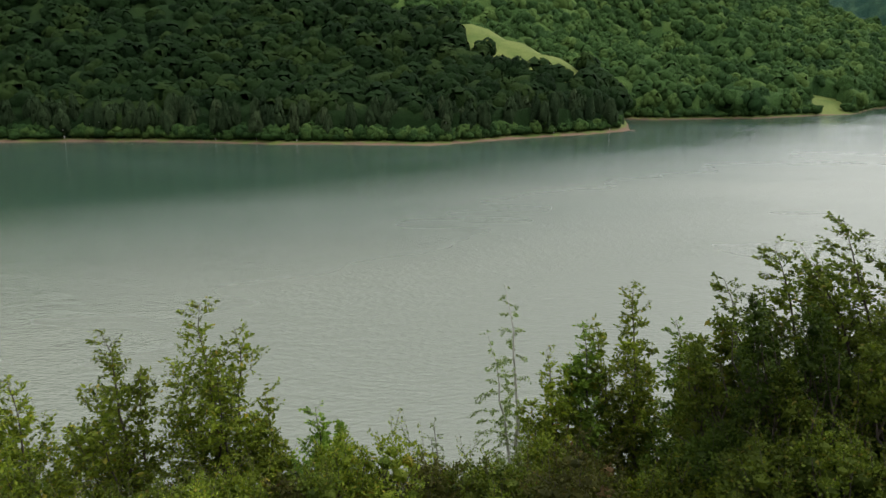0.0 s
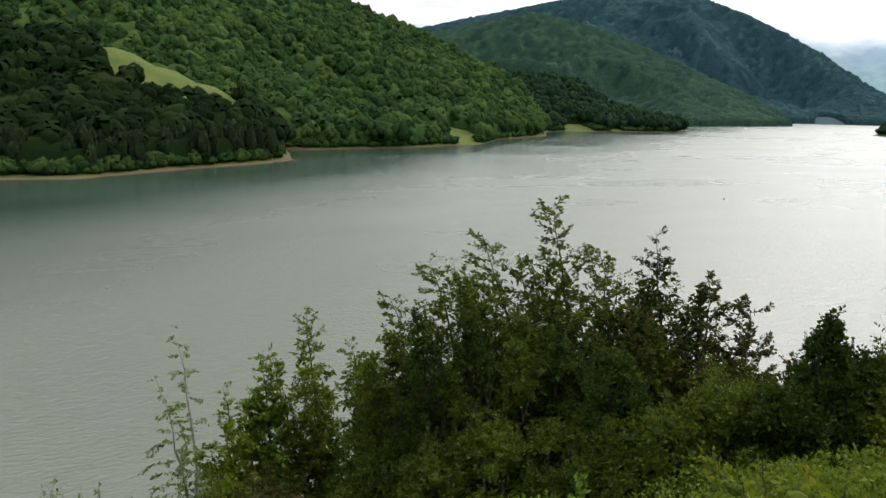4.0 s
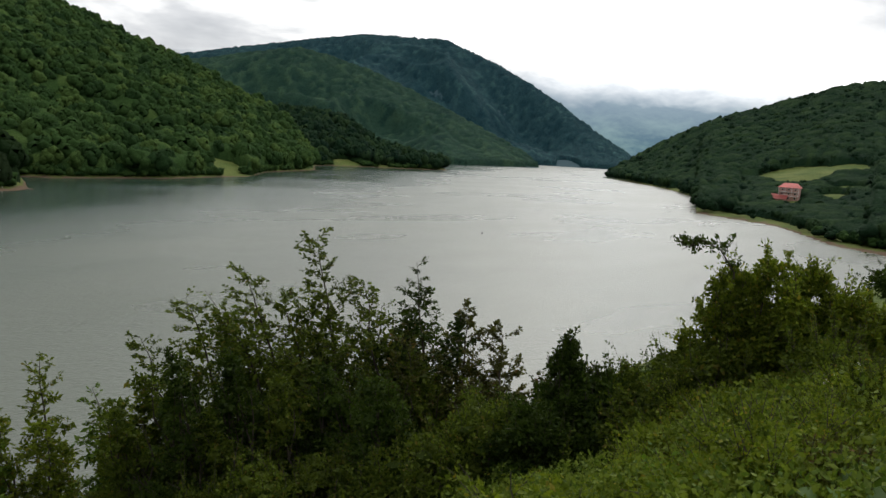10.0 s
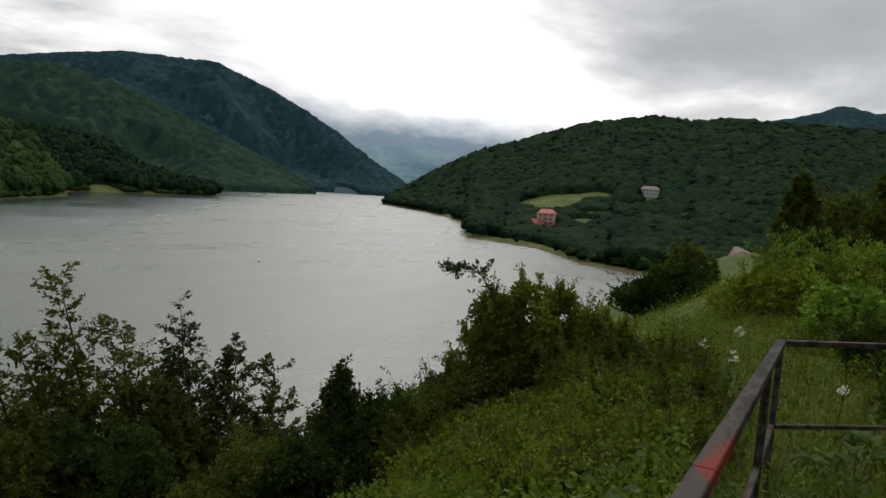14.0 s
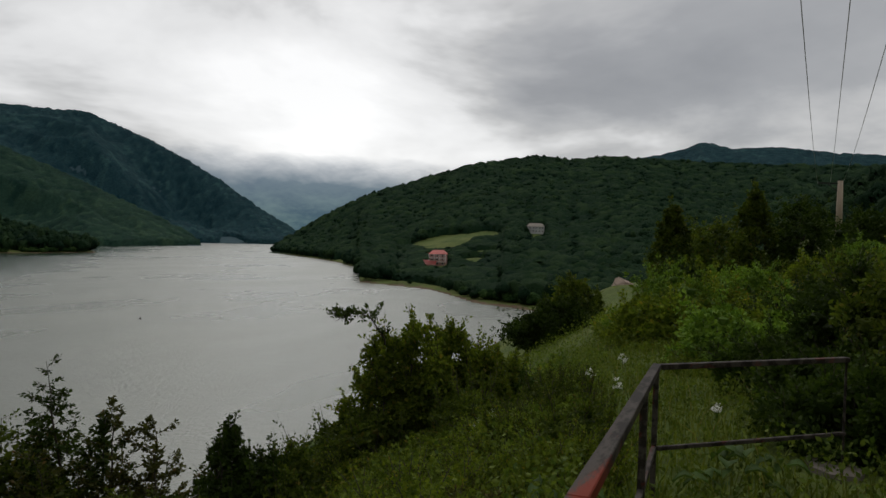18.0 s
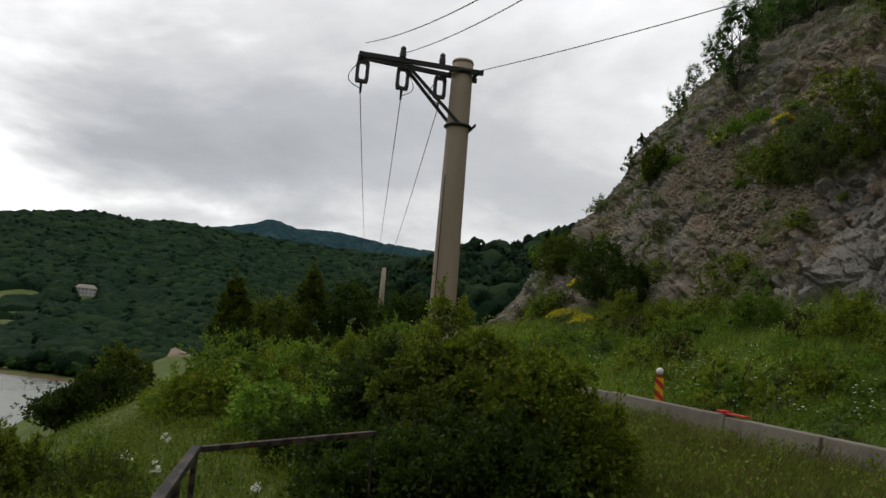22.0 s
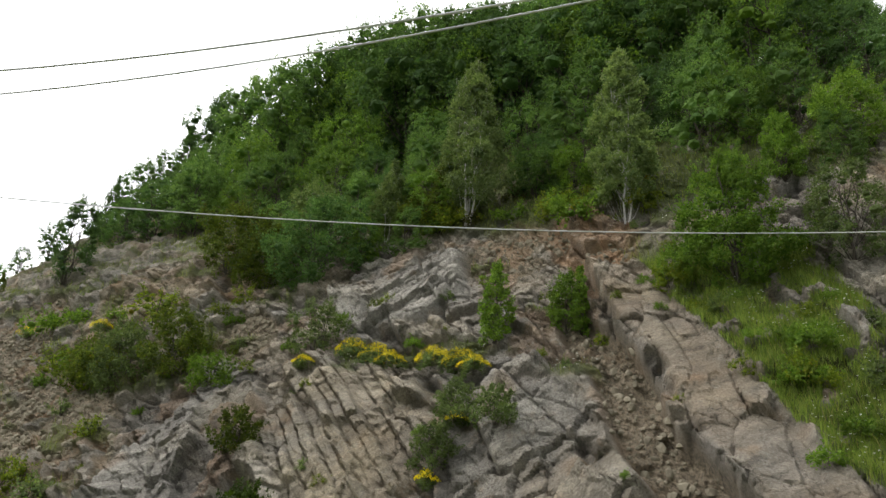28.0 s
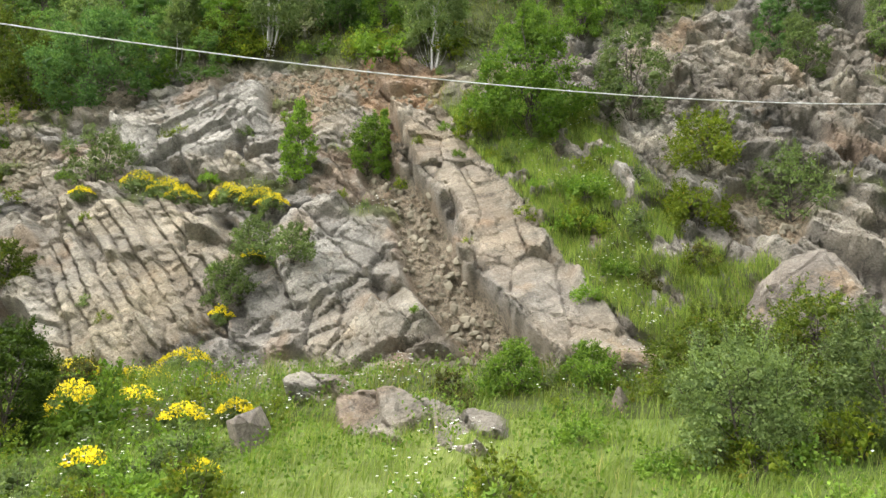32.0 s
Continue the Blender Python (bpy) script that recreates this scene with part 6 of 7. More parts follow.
def tall_for(az, r, el):
    """The height of a plant at that bearing and distance whose tip is seen at the elevation el."""
    x, y = bearing(az, r)
    return EYE + r * math.tan(radians(el)) - ground_at(x, y) + 0.1


WIND = (-0.16, 0.03)


def build_bank_trees():
    """The young trees on the bank between the lay-by and the lake."""
    g = "young trees on the lake bank"

    def young(seed, az, r, el, wide, leaders, leaves, mat, label, wind=(-0.05, 0.0), droop=-0.1, leaf=0.066, bark=BARK, **more):
        ob = spire_tree("young_tree", label, seed, tall_for(az, r, el), wide * 1.25, leaders, int(leaves * (1.6 if az > 22 else 1.3)), leaf * 1.18, mat, bark, wind, droop, group=g, **more)
        stand(ob, az, r)

    young(100, -33.0, 14.5, -20.8, 2.2, 5, 12000, LEAF, "leafy young tree on the bank")
    young(101, -26.4, 13.5, -18.4, 1.9, 5, 9000, LEAF, "slender young tree with loose light green leaves")
    young(102, -19.6, 13.0, -17.5, 2.3, 6, 15000, LEAF, "pointed young tree with yellowish green leaves", splay=0.42)
    young(103, -15.2, 12.8, -24.6, 1.2, 3, 5000, LEAF, "small young tree beside the pointed one")
    young(104, -11.2, 12.5, -26.0, 1.4, 4, 6000, LEAF_BRIGHT, "small light green tree on the bank")
    young(105, -1.4, 12.5, -27.4, 0.8, 3, 1500, LEAF_GREY, "small feathery grey-green sapling on the bank", droop=-0.5, leaf=0.05, fill=0)
    young(106, 5.7, 14.0, -16.9, 1.5, 3, 5200, LEAF_BIRCH, "slender birch with drooping pale leaves", (-0.06, 0), -0.75, 0.055, BARK_PALE, splay=0.3, fill=0, sparse=True)
    young(107, 8.6, 13.2, -21.8, 1.4, 4, 7000, LEAF, "young tree in the row on the bank")
    young(108, 11.6, 13.6, -19.7, 1.3, 3, 7500, LEAF_BRIGHT, "fresh green young tree in the row on the bank", splay=0.35)
    young(109, 15.4, 13.8, -16.3, 1.6, 5, 12500, LEAF, "tall pointed young tree with a dark trunk", splay=0.42)
    young(110, 18.9, 13.4, -18.8, 1.4, 4, 8500, LEAF_BRIGHT, "young tree beside the tall group")
    young(111, 21.8, 12.9, -19.6, 1.6, 4, 9500, LEAF, "young tree beside the tall group")
    young(112, 24.6, 12.8, -15.2, 1.9, 5, 12500, LEAF_MID, "dark leafy tree bent by the wind", WIND)
    young(113, 28.0, 12.8, -12.4, 2.1, 6, 15000, LEAF_MID, "dark leafy tree bent by the wind", WIND, splay=0.42)
    young(114, 30.6, 13.2, -11.8, 1.5, 3, 2600, LEAF_BIRCH, "pale thin birch top among the dark trees", (-0.2, 0.04), -0.6, 0.05, BARK_PALE, splay=0.3, fill=0, sparse=True)
    young(115, 33.2, 12.6, -10.0, 2.5, 7, 19000, LEAF_MID, "dense dark tree in the tall group", (-0.2, 0.04), splay=0.42)
    young(116, 36.8, 13.0, -7.6, 2.6, 7, 22000, LEAF_MID, "tallest dark tree of the group with feathery top", (-0.12, 0.02), splay=0.40)
    young(117, 39.8, 12.2, -11.0, 2.5, 7, 18000, LEAF_MID, "dense dark tree in the tall group", (-0.1, 0.02))
    young(118, 43.2, 12.6, -9.3, 1.9, 5, 11500, LEAF_DARK, "pointed dark tree of the group", (-0.06, 0.02), splay=0.45)
    young(119, 46.4, 12.0, -12.4, 2.0, 7, 8500, LEAF_RED, "sparse tree with brownish leaves and bare stems", (-0.03, 0), 0.0, 0.06, low=0.35, fill=0, sparse=True, splay=0.6)
    young(120, 49.2, 11.8, -14.1, 1.9, 7, 7500, LEAF_RED, "sparse tree with brownish leaves and bare stems", (-0.02, 0), 0.0, 0.06, low=0.35, fill=0, sparse=True, splay=0.6)


def build_bank_bushes():
    """Low growth that closes the bank below the trees, and the bushes towards the railing."""
    rng = random.Random(8)
    g = "bushes on the lake bank"
    mats = (LEAF, LEAF_MID, LEAF, LEAF_RED, LEAF_MID)
    for k in range(24):
        az = -36 + k * 2.6 + rng.uniform(-1, 1)
        r = rng.uniform(9.6, 11.4)
        el = -29.6 + rng.uniform(-2.2, 1.6)
        ob = clump_plant("bush", "low leafy bush on the bank below the trees", 200 + k, max(1.0, tall_for(az, r, el)), rng.uniform(1.5, 2.3), 5200, 0.062, mats[k % 5], BARK, "mound", 34, 0.05, 5, (-0.03, 0), -0.15, g, shoots=36)
        stand(ob, az, r)
    for k in range(17):
        az = 22.0 + k * 1.9 + rng.uniform(-0.6, 0.6)
        r = rng.uniform(10.4, 11.6)
        el = (-22.5 if k % 2 else -18.5) + rng.uniform(-1.5, 1.5) - (1.5 if az > 49 else 0) - (3.0 if az < 26 else 0)
        ob = clump_plant("bush", "dense dark bush at the foot of the tall trees", 240 + k, tall_for(az, r, el), rng.uniform(1.7, 2.2), 6500, 0.066, LEAF_DARK if k % 3 else LEAF_MID, BARK, "egg", 40, 0.04, 4, WIND, -0.2, g, shoots=40)
        stand(ob, az, r)
    for k, (az, el) in enumerate(((25, -27), (30, -25.5), (35, -25), (40, -25.5), (45, -22.5), (48, -19.5), (50.5, -20.5))):
        ob = clump_plant("bush", "low dark bush in front of the tall trees", 270 + k, max(0.9, tall_for(az, 9.6, el)), 2.0, 6000, 0.062, LEAF_MID, BARK, "mound", 36, 0.04, 5, (-0.03, 0), -0.15, g, shoots=40)
        stand(ob, az, 9.6)

    def bush(seed, az, r, el, wide, leaves, mat, label, form="round", leaf=0.066, clumps=46, low=0.04, shoots=50, lean=(-0.03, 0), name="bush", category="bush", stems=5, group="bushes by the lay-by"):
        ob = clump_plant(name, label, seed, tall_for(az, r, el), wide, leaves, leaf, mat, BARK, form, clumps, low, stems, lean, -0.15, group, category, shoots=shoots)
        stand(ob, az, r)

    dark_edge, big_green, slope = "dark rounded bush at the edge of the trees", "large green bush above the grassy bank", "spreading green bush on the slope"
    bush(300, 54.6, 10.2, -14.6, 1.4, 9000, LEAF_DARK, dark_edge, "egg", shoots=80)
    bush(301, 57.2, 10.0, -17.0, 1.3, 8000, LEAF_DARK, dark_edge)
    bush(302, 52.2, 9.4, -20.0, 1.5, 8000, LEAF_DARK, "dark low bush in front of the trees")
    bush(303, 59.4, 10.2, -16.6, 1.3, 7500, LEAF_MID, dark_edge)
    bush(304, 62.6, 9.6, -19.0, 1.7, 9500, LEAF_MID, "green bush covered with climbing leaves", "mound")
    bush(305, 60.5, 13.5, -17.6, 2.6, 6000, LEAF_MID, "green bush lower down the bank", leaf=0.08)
    bush(306, 64.0, 14.5, -15.8, 2.8, 6000, LEAF_DARK, "dark bush lower down the bank", leaf=0.08)
    bush(307, 57.0, 15.0, -17.4, 2.6, 5000, LEAF_DARK, "dark bush lower down the bank", leaf=0.08)
    bush(308, 65.2, 10.0, -13.5, 1.7, 11000, LEAF_MID, "leafy green bush on the bank")
    bush(309, 66.4, 10.5, -8.0, 1.3, 10000, LEAF, big_green, "round", shoots=80)
    bush(310, 68.8, 10.6, -6.9, 1.5, 13000, LEAF, big_green, "round", shoots=90)
    bush(311, 71.6, 10.4, -7.2, 1.4, 12000, LEAF, big_green, "round", shoots=90)
    bush(312, 74.2, 10.6, -8.6, 1.3, 9500, LEAF, big_green)
    bush(313, 76.4, 11.0, -10.4, 1.2, 7000, LEAF_DARK, "dark bush beside the large green one")
    bush(314, 69.5, 8.8, -17.0, 1.5, 9500, LEAF, "leafy green bush in front of the large one", "mound")
    bush(315, 65.4, 8.4, -21.5, 1.6, 9500, LEAF, "low leafy bush on the bank", "mound")
    bush(316, 73.6, 9.2, -15.0, 1.2, 7500, LEAF, "leafy green bush in front of the large one", "mound")
    bush(317, 78.4, 26.0, -5.6, 2.6, 6500, LEAF_DARK, "tall dark bush on the grassy slope", leaf=0.12)
    bush(318, 80.0, 25.0, -4.6, 2.2, 6500, LEAF_DARK, "tall dark bush on the grassy slope", leaf=0.12)
    bush(319, 80.8, 26.5, -3.0, 2.0, 7000, LEAF_MID, "tall dark bush on the grassy slope", leaf=0.12)
    bush(320, 89.4, 30.0, -2.4, 3.2, 7500, LEAF_MID, slope, "mound", leaf=0.13)
    bush(321, 85.0, 20.0, -5.8, 2.0, 6500, LEAF, "low bright green bush on the slope", "mound", leaf=0.09)
    bush(322, 88.8, 24.0, -1.4, 2.2, 7500, LEAF_DARK, "dark round bush on the slope", leaf=0.11)
    bush(323, 91.2, 18.0, -4.8, 3.2, 11000, LEAF, slope, "mound", leaf=0.09)
    bush(324, 94.5, 21.0, -4.0, 2.8, 8500, LEAF_MID, slope, "mound", leaf=0.10)
    bush(325, 97.5, 19.0, -2.5, 2.6, 8500, LEAF_DARK, "dark bush beside the power pole", leaf=0.10)
    far_tree = dict(leaf=0.24, clumps=40, low=0.06, shoots=40, name="tree", category="tree", stems=1, group="trees among the bushes")
    bush(330, 87.9, 52.0, 3.0, 4.2, 6500, LEAF_MID, "dark pointed tree among the bushes", "egg", **far_tree)
    bush(331, 90.9, 58.0, 1.9, 5.0, 6500, LEAF_MID, "leafy tree among the bushes", "round", **far_tree)
    bush(332, 93.6, 54.0, 4.3, 4.4, 6500, LEAF_MID, "slender green tree among the bushes", "egg", **far_tree)
    bush(333, 96.6, 56.0, 3.4, 5.0, 6500, LEAF_DARK, "dark green tree among the bushes", "round", **far_tree)
    bush(334, 100.8, 60.0, 2.9, 5.4, 6500, LEAF_DARK, "dark green tree beside the far pole", "round", **far_tree)
    bush(335, 88.6, 56.0, -0.8, 4.2, 5000, LEAF_MID, "green tree on the edge of the bank", "round", **far_tree)
    barrier_bush = "large dark green bush beside the barrier"
    bush(340, 104.6, 11.4, 3.4, 1.5, 9500, LEAF, "tall leafy bush climbing round the pole")
    bush(341, 100.6, 10.0, -1.0, 1.5, 10500, LEAF_DARK, "large dark bush beside the barrier")
    bush(342, 104.0, 9.4, -0.2, 1.9, 14000, LEAF_MID, barrier_bush)
    bush(343, 108.0, 9.2, 1.0, 1.9, 14000, LEAF, barrier_bush)
    bush(344, 112.0, 9.2, 0.2, 1.8, 13000, LEAF, barrier_bush)
    bush(345, 116.0, 9.3, -3.4, 1.5, 9500, LEAF, "dark bush in front of the parapet")
    bush(346, 95.8, 10.4, -6.4, 1.6, 9000, LEAF_DARK, "dark bush at the end of the railing")
    bush(347, 98.6, 8.8, -7.0, 1.4, 9500, LEAF_DARK, "dark bush at the end of the railing")
    bush(348, 101.5, 7.7, -8.0, 1.5, 10500, LEAF_DARK, "dark bush at the end of the railing")
    bush(349, 92.5, 12.5, -8.0, 1.8, 7500, LEAF, "green bush beyond the railing", "mound")
    bush(350, 106.0, 7.9, -5.6, 1.6, 10500, LEAF_DARK, "dark bush behind the concrete block")
    bush(351, 110.8, 7.9, -6.4, 1.6, 10500, LEAF_DARK, "dark bush behind the concrete block")
    more = random.Random(31)
    for k in range(28):
        az = more.uniform(86.5, 101.5)
        r = more.uniform(12.5, 48.0)
        tall = more.uniform(0.7, 1.3) * (1 + r / 60)
        mat = more.choice((LEAF, LEAF, LEAF_BRIGHT, LEAF_MID))
        ob = clump_plant("bush", "green bush on the overgrown shoulder", 900 + k, tall, tall * 1.7, 3200, 0.06 + r * 0.0026, mat, BARK, "mound", 26, 0.04, 4, (0, 0), -0.15, "bushes by the lay-by", shoots=20)
        stand(ob, az, r)
    brambles = [clump_plant("bramble", "low tangled bramble mound in the grass of the bank", 950 + k, 0.7, 1.5, 5200, 0.045, (LEAF, LEAF_MID)[k], BARK, "mound", 30, 0.03, 5, (0, 0), -0.1, "brambles on the bank", shoots=60) for k in range(2)]
    places = [[], []]
    for k in range(18):
        az, r = more.uniform(60, 84), more.uniform(5.2, 9.5)
        x, y = bearing(az, r)
        places[k % 2].append(pose(x, y, ground_at(x, y) - 0.05, 0, 0, more.uniform(0, 360)) @ Matrix.Scale(more.uniform(0.55, 1.1), 4))
    spread(brambles, places)
    # the long thin branch that reaches out of the large bush, leafy at its end
    x, y = bearing(66.6, 10.4)
    seed = np.random.default_rng(377)
    branch = empty("branch", "thin leafy branch reaching out of the large bush over the lake", "branch", (x, y, ground_at(x, y)), "bushes by the lay-by")
    z = tall_for(66.6, 10.4, -8.5)
    line = np.array([(0.0, 0.0, 0.0), (0.0, 0.0, 0.5 * z), (-0.1, 0.06, z), (-0.28, 0.20, z + 0.30), (-0.50, 0.36, z + 0.42), (-0.74, 0.52, z + 0.28)])
    sides = [np.array([line[i] + (line[i + 1] - line[i]) * u, line[i] + (line[i + 1] - line[i]) * u + seed.normal(0, 0.09, 3) + [-0.03, 0.02, 0.05]]) for i in (2, 3, 3, 4, 4, 4) for u in (0.1, 0.4, 0.75)]
    twig_mesh("trunk", [line] + sides, [(0.02, 0.004)] + [(0.004, 0.002)] * len(sides), BARK, branch, 5)
    p = np.concatenate([k[0] + (k[1] - k[0]) * seed.uniform(0.2, 1.1, (26, 1)) for k in sides]) + seed.normal(0, 0.022, (26 * len(sides), 3))
    leaf_mesh("crown", p, seed.normal(0, 0.8, p.shape) + [-0.2, 0.1, 0.1], seed.uniform(0.04, 0.075, len(p)), seed, LEAF_DARK, branch, 0.6)


def cliff_spot(x, y):
    d = -9.5 - y
    xx, dd = np.array([float(x)]), np.array([float(d)])
    out = rock_relief(xx, dd)[0][0] if d > 6.5 else 0
    y0, z0 = cliff_point(xx, dd)
    return float(x), float(y0 if np.ndim(y0) == 0 else y0[0]) + out * 0.8, float(z0[0]) + out * 0.45


def broom(k, at, wide, tall):
    """A yellow-flowering broom: a green mound with blossom on its upper shoots."""
    ob = clump_plant("broom_bush", "broom bush in full yellow flower on the rock slope", 500 + k, tall * 0.95, wide, 1800, 0.075, LEAF_GREY, BARK, "mound", 20, 0.03, 4, group="flowering brooms", at=at, broad=0.35, shoots=12)
    rng = np.random.default_rng(550 + k)
    n = 1300
    a, r = rng.uniform(0, 6.28, n), np.sqrt(rng.uniform(0, 1, n))
    clumps = np.sin(a * 3 + k) * np.sin(r * 9 + k) > -0.2
    a, r = a[clumps], r[clumps]
    p = np.stack([np.cos(a) * r * wide * 0.52, np.sin(a) * r * wide * 0.52, tall * (1.02 - 0.62 * r**2) * rng.uniform(0.82, 1.08, len(r))], -1)
    leaf_mesh("blossom", p, rng.normal(0, 1, p.shape) + [0, 0, 0.8], rng.uniform(0.04, 0.075, len(r)), rng, BLOSSOM, ob, 0.8)
    return ob


def build_cliff_plants():
    g = "shrubs on the rock face"
    def shrub(seed, x, y, tall, wide, leaves, leaf, mat, label, form="round", shoots=50):
        clump_plant("shrub", label, seed, tall, wide, leaves, leaf, mat, BARK, form, 40, 0.05, 4, (-0.02, 0), -0.15, g, at=cliff_spot(x, y), shoots=int(shoots * 1.5), puff=0.85, core=0.40)

    ledge, rubble, beds, gully = "bush on a ledge of the cliff", "shrub on the rubble of the cliff", "shrub between the rock beds", "thicket in the grassy gully"
    shrub(400, 0.2, -27.9, 6.2, 5.0, 16000, 0.13, LEAF_FRESH, "fresh bright green bush on the rock face", "egg", 160)
    shrub(401, -3.7, -28.3, 4.4, 3.6, 7000, 0.10, LEAF_GREY, "grey-green willow bush on the rock face")
    shrub(402, 23.0, -31.6, 6.0, 6.2, 15000, 0.15, LEAF_SHADE, "large dark bush on a ledge of the cliff")
    shrub(403, 27.2, -32.2, 4.6, 4.6, 8000, 0.15, LEAF_MID, "grey-green " + ledge)
    shrub(404, 31.0, -33.4, 5.0, 5.2, 8000, 0.16, LEAF_MID, "green " + ledge)
    shrub(405, 10.0, -26.9, 3.5, 1.9, 4500, 0.10, LEAF_BRIGHT, "upright green " + rubble, "egg", 90)
    shrub(406, 7.2, -27.5, 2.7, 2.0, 4500, 0.10, LEAF_BRIGHT, "fresh green " + rubble, "mound")
    shrub(407, 6.6, -27.4, 3.2, 1.0, 1800, 0.10, LEAF_BRIGHT, "small upright " + rubble, "egg", 70)
    shrub(408, 2.7, -28.6, 1.5, 1.7, 2800, 0.09, LEAF_BRIGHT, "low green shrub at the head of the slab", "mound")
    shrub(409, 19.2, -27.0, 3.2, 2.8, 5000, 0.09, LEAF_GREY, "pale grey-green " + ledge)
    shrub(410, 31.5, -26.6, 4.0, 4.0, 7000, 0.13, LEAF_GREY, "grey-green " + ledge)
    shrub(411, 27.6, -27.0, 3.4, 3.6, 7000, 0.13, LEAF_MID, "dark " + ledge)
    shrub(412, 34.0, -27.0, 3.0, 3.4, 5000, 0.14, LEAF_MID, "green " + ledge)
    shrub(413, 16.6, -35.8, 3.6, 3.6, 6000, 0.13, LEAF_MID, "green shrub between the birches")
    shrub(414, 11.0, -36.2, 3.6, 3.4, 6000, 0.13, LEAF_WOOD, "green shrub between the birches")
    shrub(415, 8.6, -36.0, 3.2, 3.0, 5000, 0.13, LEAF_FRESH, "fresh green shrub between the birches")
    shrub(416, 18.0, -34.4, 2.6, 3.0, 4500, 0.13, LEAF_MID, "green shrub at the head of the rock")
    shrub(417, 25.8, -34.8, 4.6, 5.0, 7000, 0.15, LEAF_GREY, "grey-green shrub at the head of the rock")
    shrub(418, -2.4, -34.0, 4.2, 3.0, 6500, 0.13, LEAF_FRESH, "fresh green shrub above the rocks", "egg")
    shrub(419, -6.0, -35.6, 4.4, 4.2, 6500, 0.14, LEAF_BRIGHT, "bright green bush above the rocks")
    shrub(420, -9.8, -36.6, 3.4, 4.2, 6000, 0.14, LEAF_BRIGHT, "bright green shrub above the rocks", "mound")
    shrub(421, -13.6, -36.0, 3.0, 3.4, 5000, 0.14, LEAF_GREY, "pale green shrub above the rocks")
    shrub(422, -11.4, -30.4, 3.2, 2.2, 4000, 0.11, LEAF_GREY, "pale shrub on the far rocks", "egg")
    shrub(423, -15.4, -31.4, 3.2, 2.4, 4000, 0.12, LEAF_BIRCH, "pale shrub on the far rocks", "egg")
    shrub(424, -6.0, -26.2, 2.2, 3.2, 5500, 0.10, LEAF, "green " + gully, "mound")
    shrub(425, -5.2, -24.6, 1.7, 3.0, 5000, 0.10, LEAF, "green " + gully, "mound")
    shrub(426, -8.4, -24.8, 2.6, 2.4, 4000, 0.09, LEAF_GREY, "grey-green willow in the grassy gully")
    shrub(427, 12.0, -14.9, 2.7, 2.3, 13000, 0.09, LEAF_DARK, "dark round bush at the foot of the cliff")
    shrub(428, 44.5, -21.8, 4.0, 4.4, 7000, 0.16, LEAF_DARK, "dark bush at the foot of the cliff")
    shrub(429, 38.9, -21.3, 2.2, 2.4, 4000, 0.14, LEAF_DARK, "small dark bush at the foot of the cliff")
    shrub(430, 55.0, -23.6, 3.0, 3.6, 5000, 0.17, LEAF_MID, "green shrub on the end of the cliff")
    shrub(431, 53.0, -30.0, 2.6, 2.6, 3500, 0.16, LEAF_MID, "green shrub near the skyline of the cliff")
    shrub(432, 10.4, -24.0, 1.5, 1.8, 3000, 0.08, LEAF_GREY, "grey-green " + beds, "mound")
    shrub(433, 10.8, -22.8, 1.5, 1.7, 3000, 0.08, LEAF_GREY, "grey-green " + beds, "mound")
    shrub(434, 8.6, -23.6, 1.3, 1.5, 2500, 0.08, LEAF_GREY, "grey-green " + beds, "mound")
    shrub(435, 19.0, -23.0, 1.7, 1.8, 3000, 0.10, LEAF_MID, "green " + beds)
    shrub(436, 24.0, -26.0, 1.6, 2.2, 3000, 0.10, LEAF_BRIGHT, "green " + beds, "mound")
    shrub(437, -3.5, -14.2, 2.2, 2.8, 14000, 0.07, LEAF_GREY, "spreading willow bush at the foot of the slope", "round", 120)
    shrub(438, -3.9, -18.0, 2.0, 3.2, 12000, 0.08, LEAF_MID, "spreading dark bush at the foot of the slope", "mound", 90)
    shrub(439, -6.4, -15.0, 2.5, 2.8, 11000, 0.08, LEAF_GREY, "spreading willow bush at the foot of the slope", "round", 90)
    shrub(440, -6.4, -18.6, 2.4, 3.2, 9000, 0.08, LEAF_MID, "low grey-green thicket on the slope", "mound")
    shrub(441, 0.9, -18.6, 1.2, 1.5, 4000, 0.07, LEAF_BRIGHT, "low leafy clump at the foot of the slab", "mound")
    shrub(442, -1.0, -18.9, 1.0, 1.4, 3500, 0.07, LEAF_BRIGHT, "low leafy clump at the foot of the slab", "mound")
    shrub(443, 37.5, -20.0, 1.6, 2.6, 3500, 0.12, LEAF, "green clump at the foot of the scree", "mound")
    shrub(444, 25.0, -19.0, 1.6, 3.0, 5000, 0.11, LEAF_BRIGHT, "bright clump at the foot of the cliff", "mound")
    shrub(445, 30.0, -18.4, 1.4, 2.8, 4500, 0.11, LEAF, "green clump at the foot of the cliff", "mound")
    shrub(446, 19.5, -18.2, 1.4, 2.6, 5000, 0.10, LEAF, "green clump at the foot of the cliff", "mound")
    more = random.Random(41)
    kinds = []
    for k, (mat, tall, wide, leaf) in enumerate(((LEAF, 0.7, 1.3, 0.09), (LEAF_BRIGHT, 0.5, 1.2, 0.10), (LEAF, 0.8, 1.3, 0.08), (LEAF_GREY, 0.7, 1.0, 0.07), (LEAF_BRIGHT, 0.45, 1.5, 0.11), (LEAF_RED, 0.6, 1.0, 0.07))):
        kinds.append(clump_plant("herb_clump", "leafy herbs on the verge below the rock", 960 + k, tall, wide, 820, leaf * 0.8, mat, BARK, "mound", 14, 0.03, 4, group="herbs on the verge", shoots=14))
    where = [[] for _ in kinds]
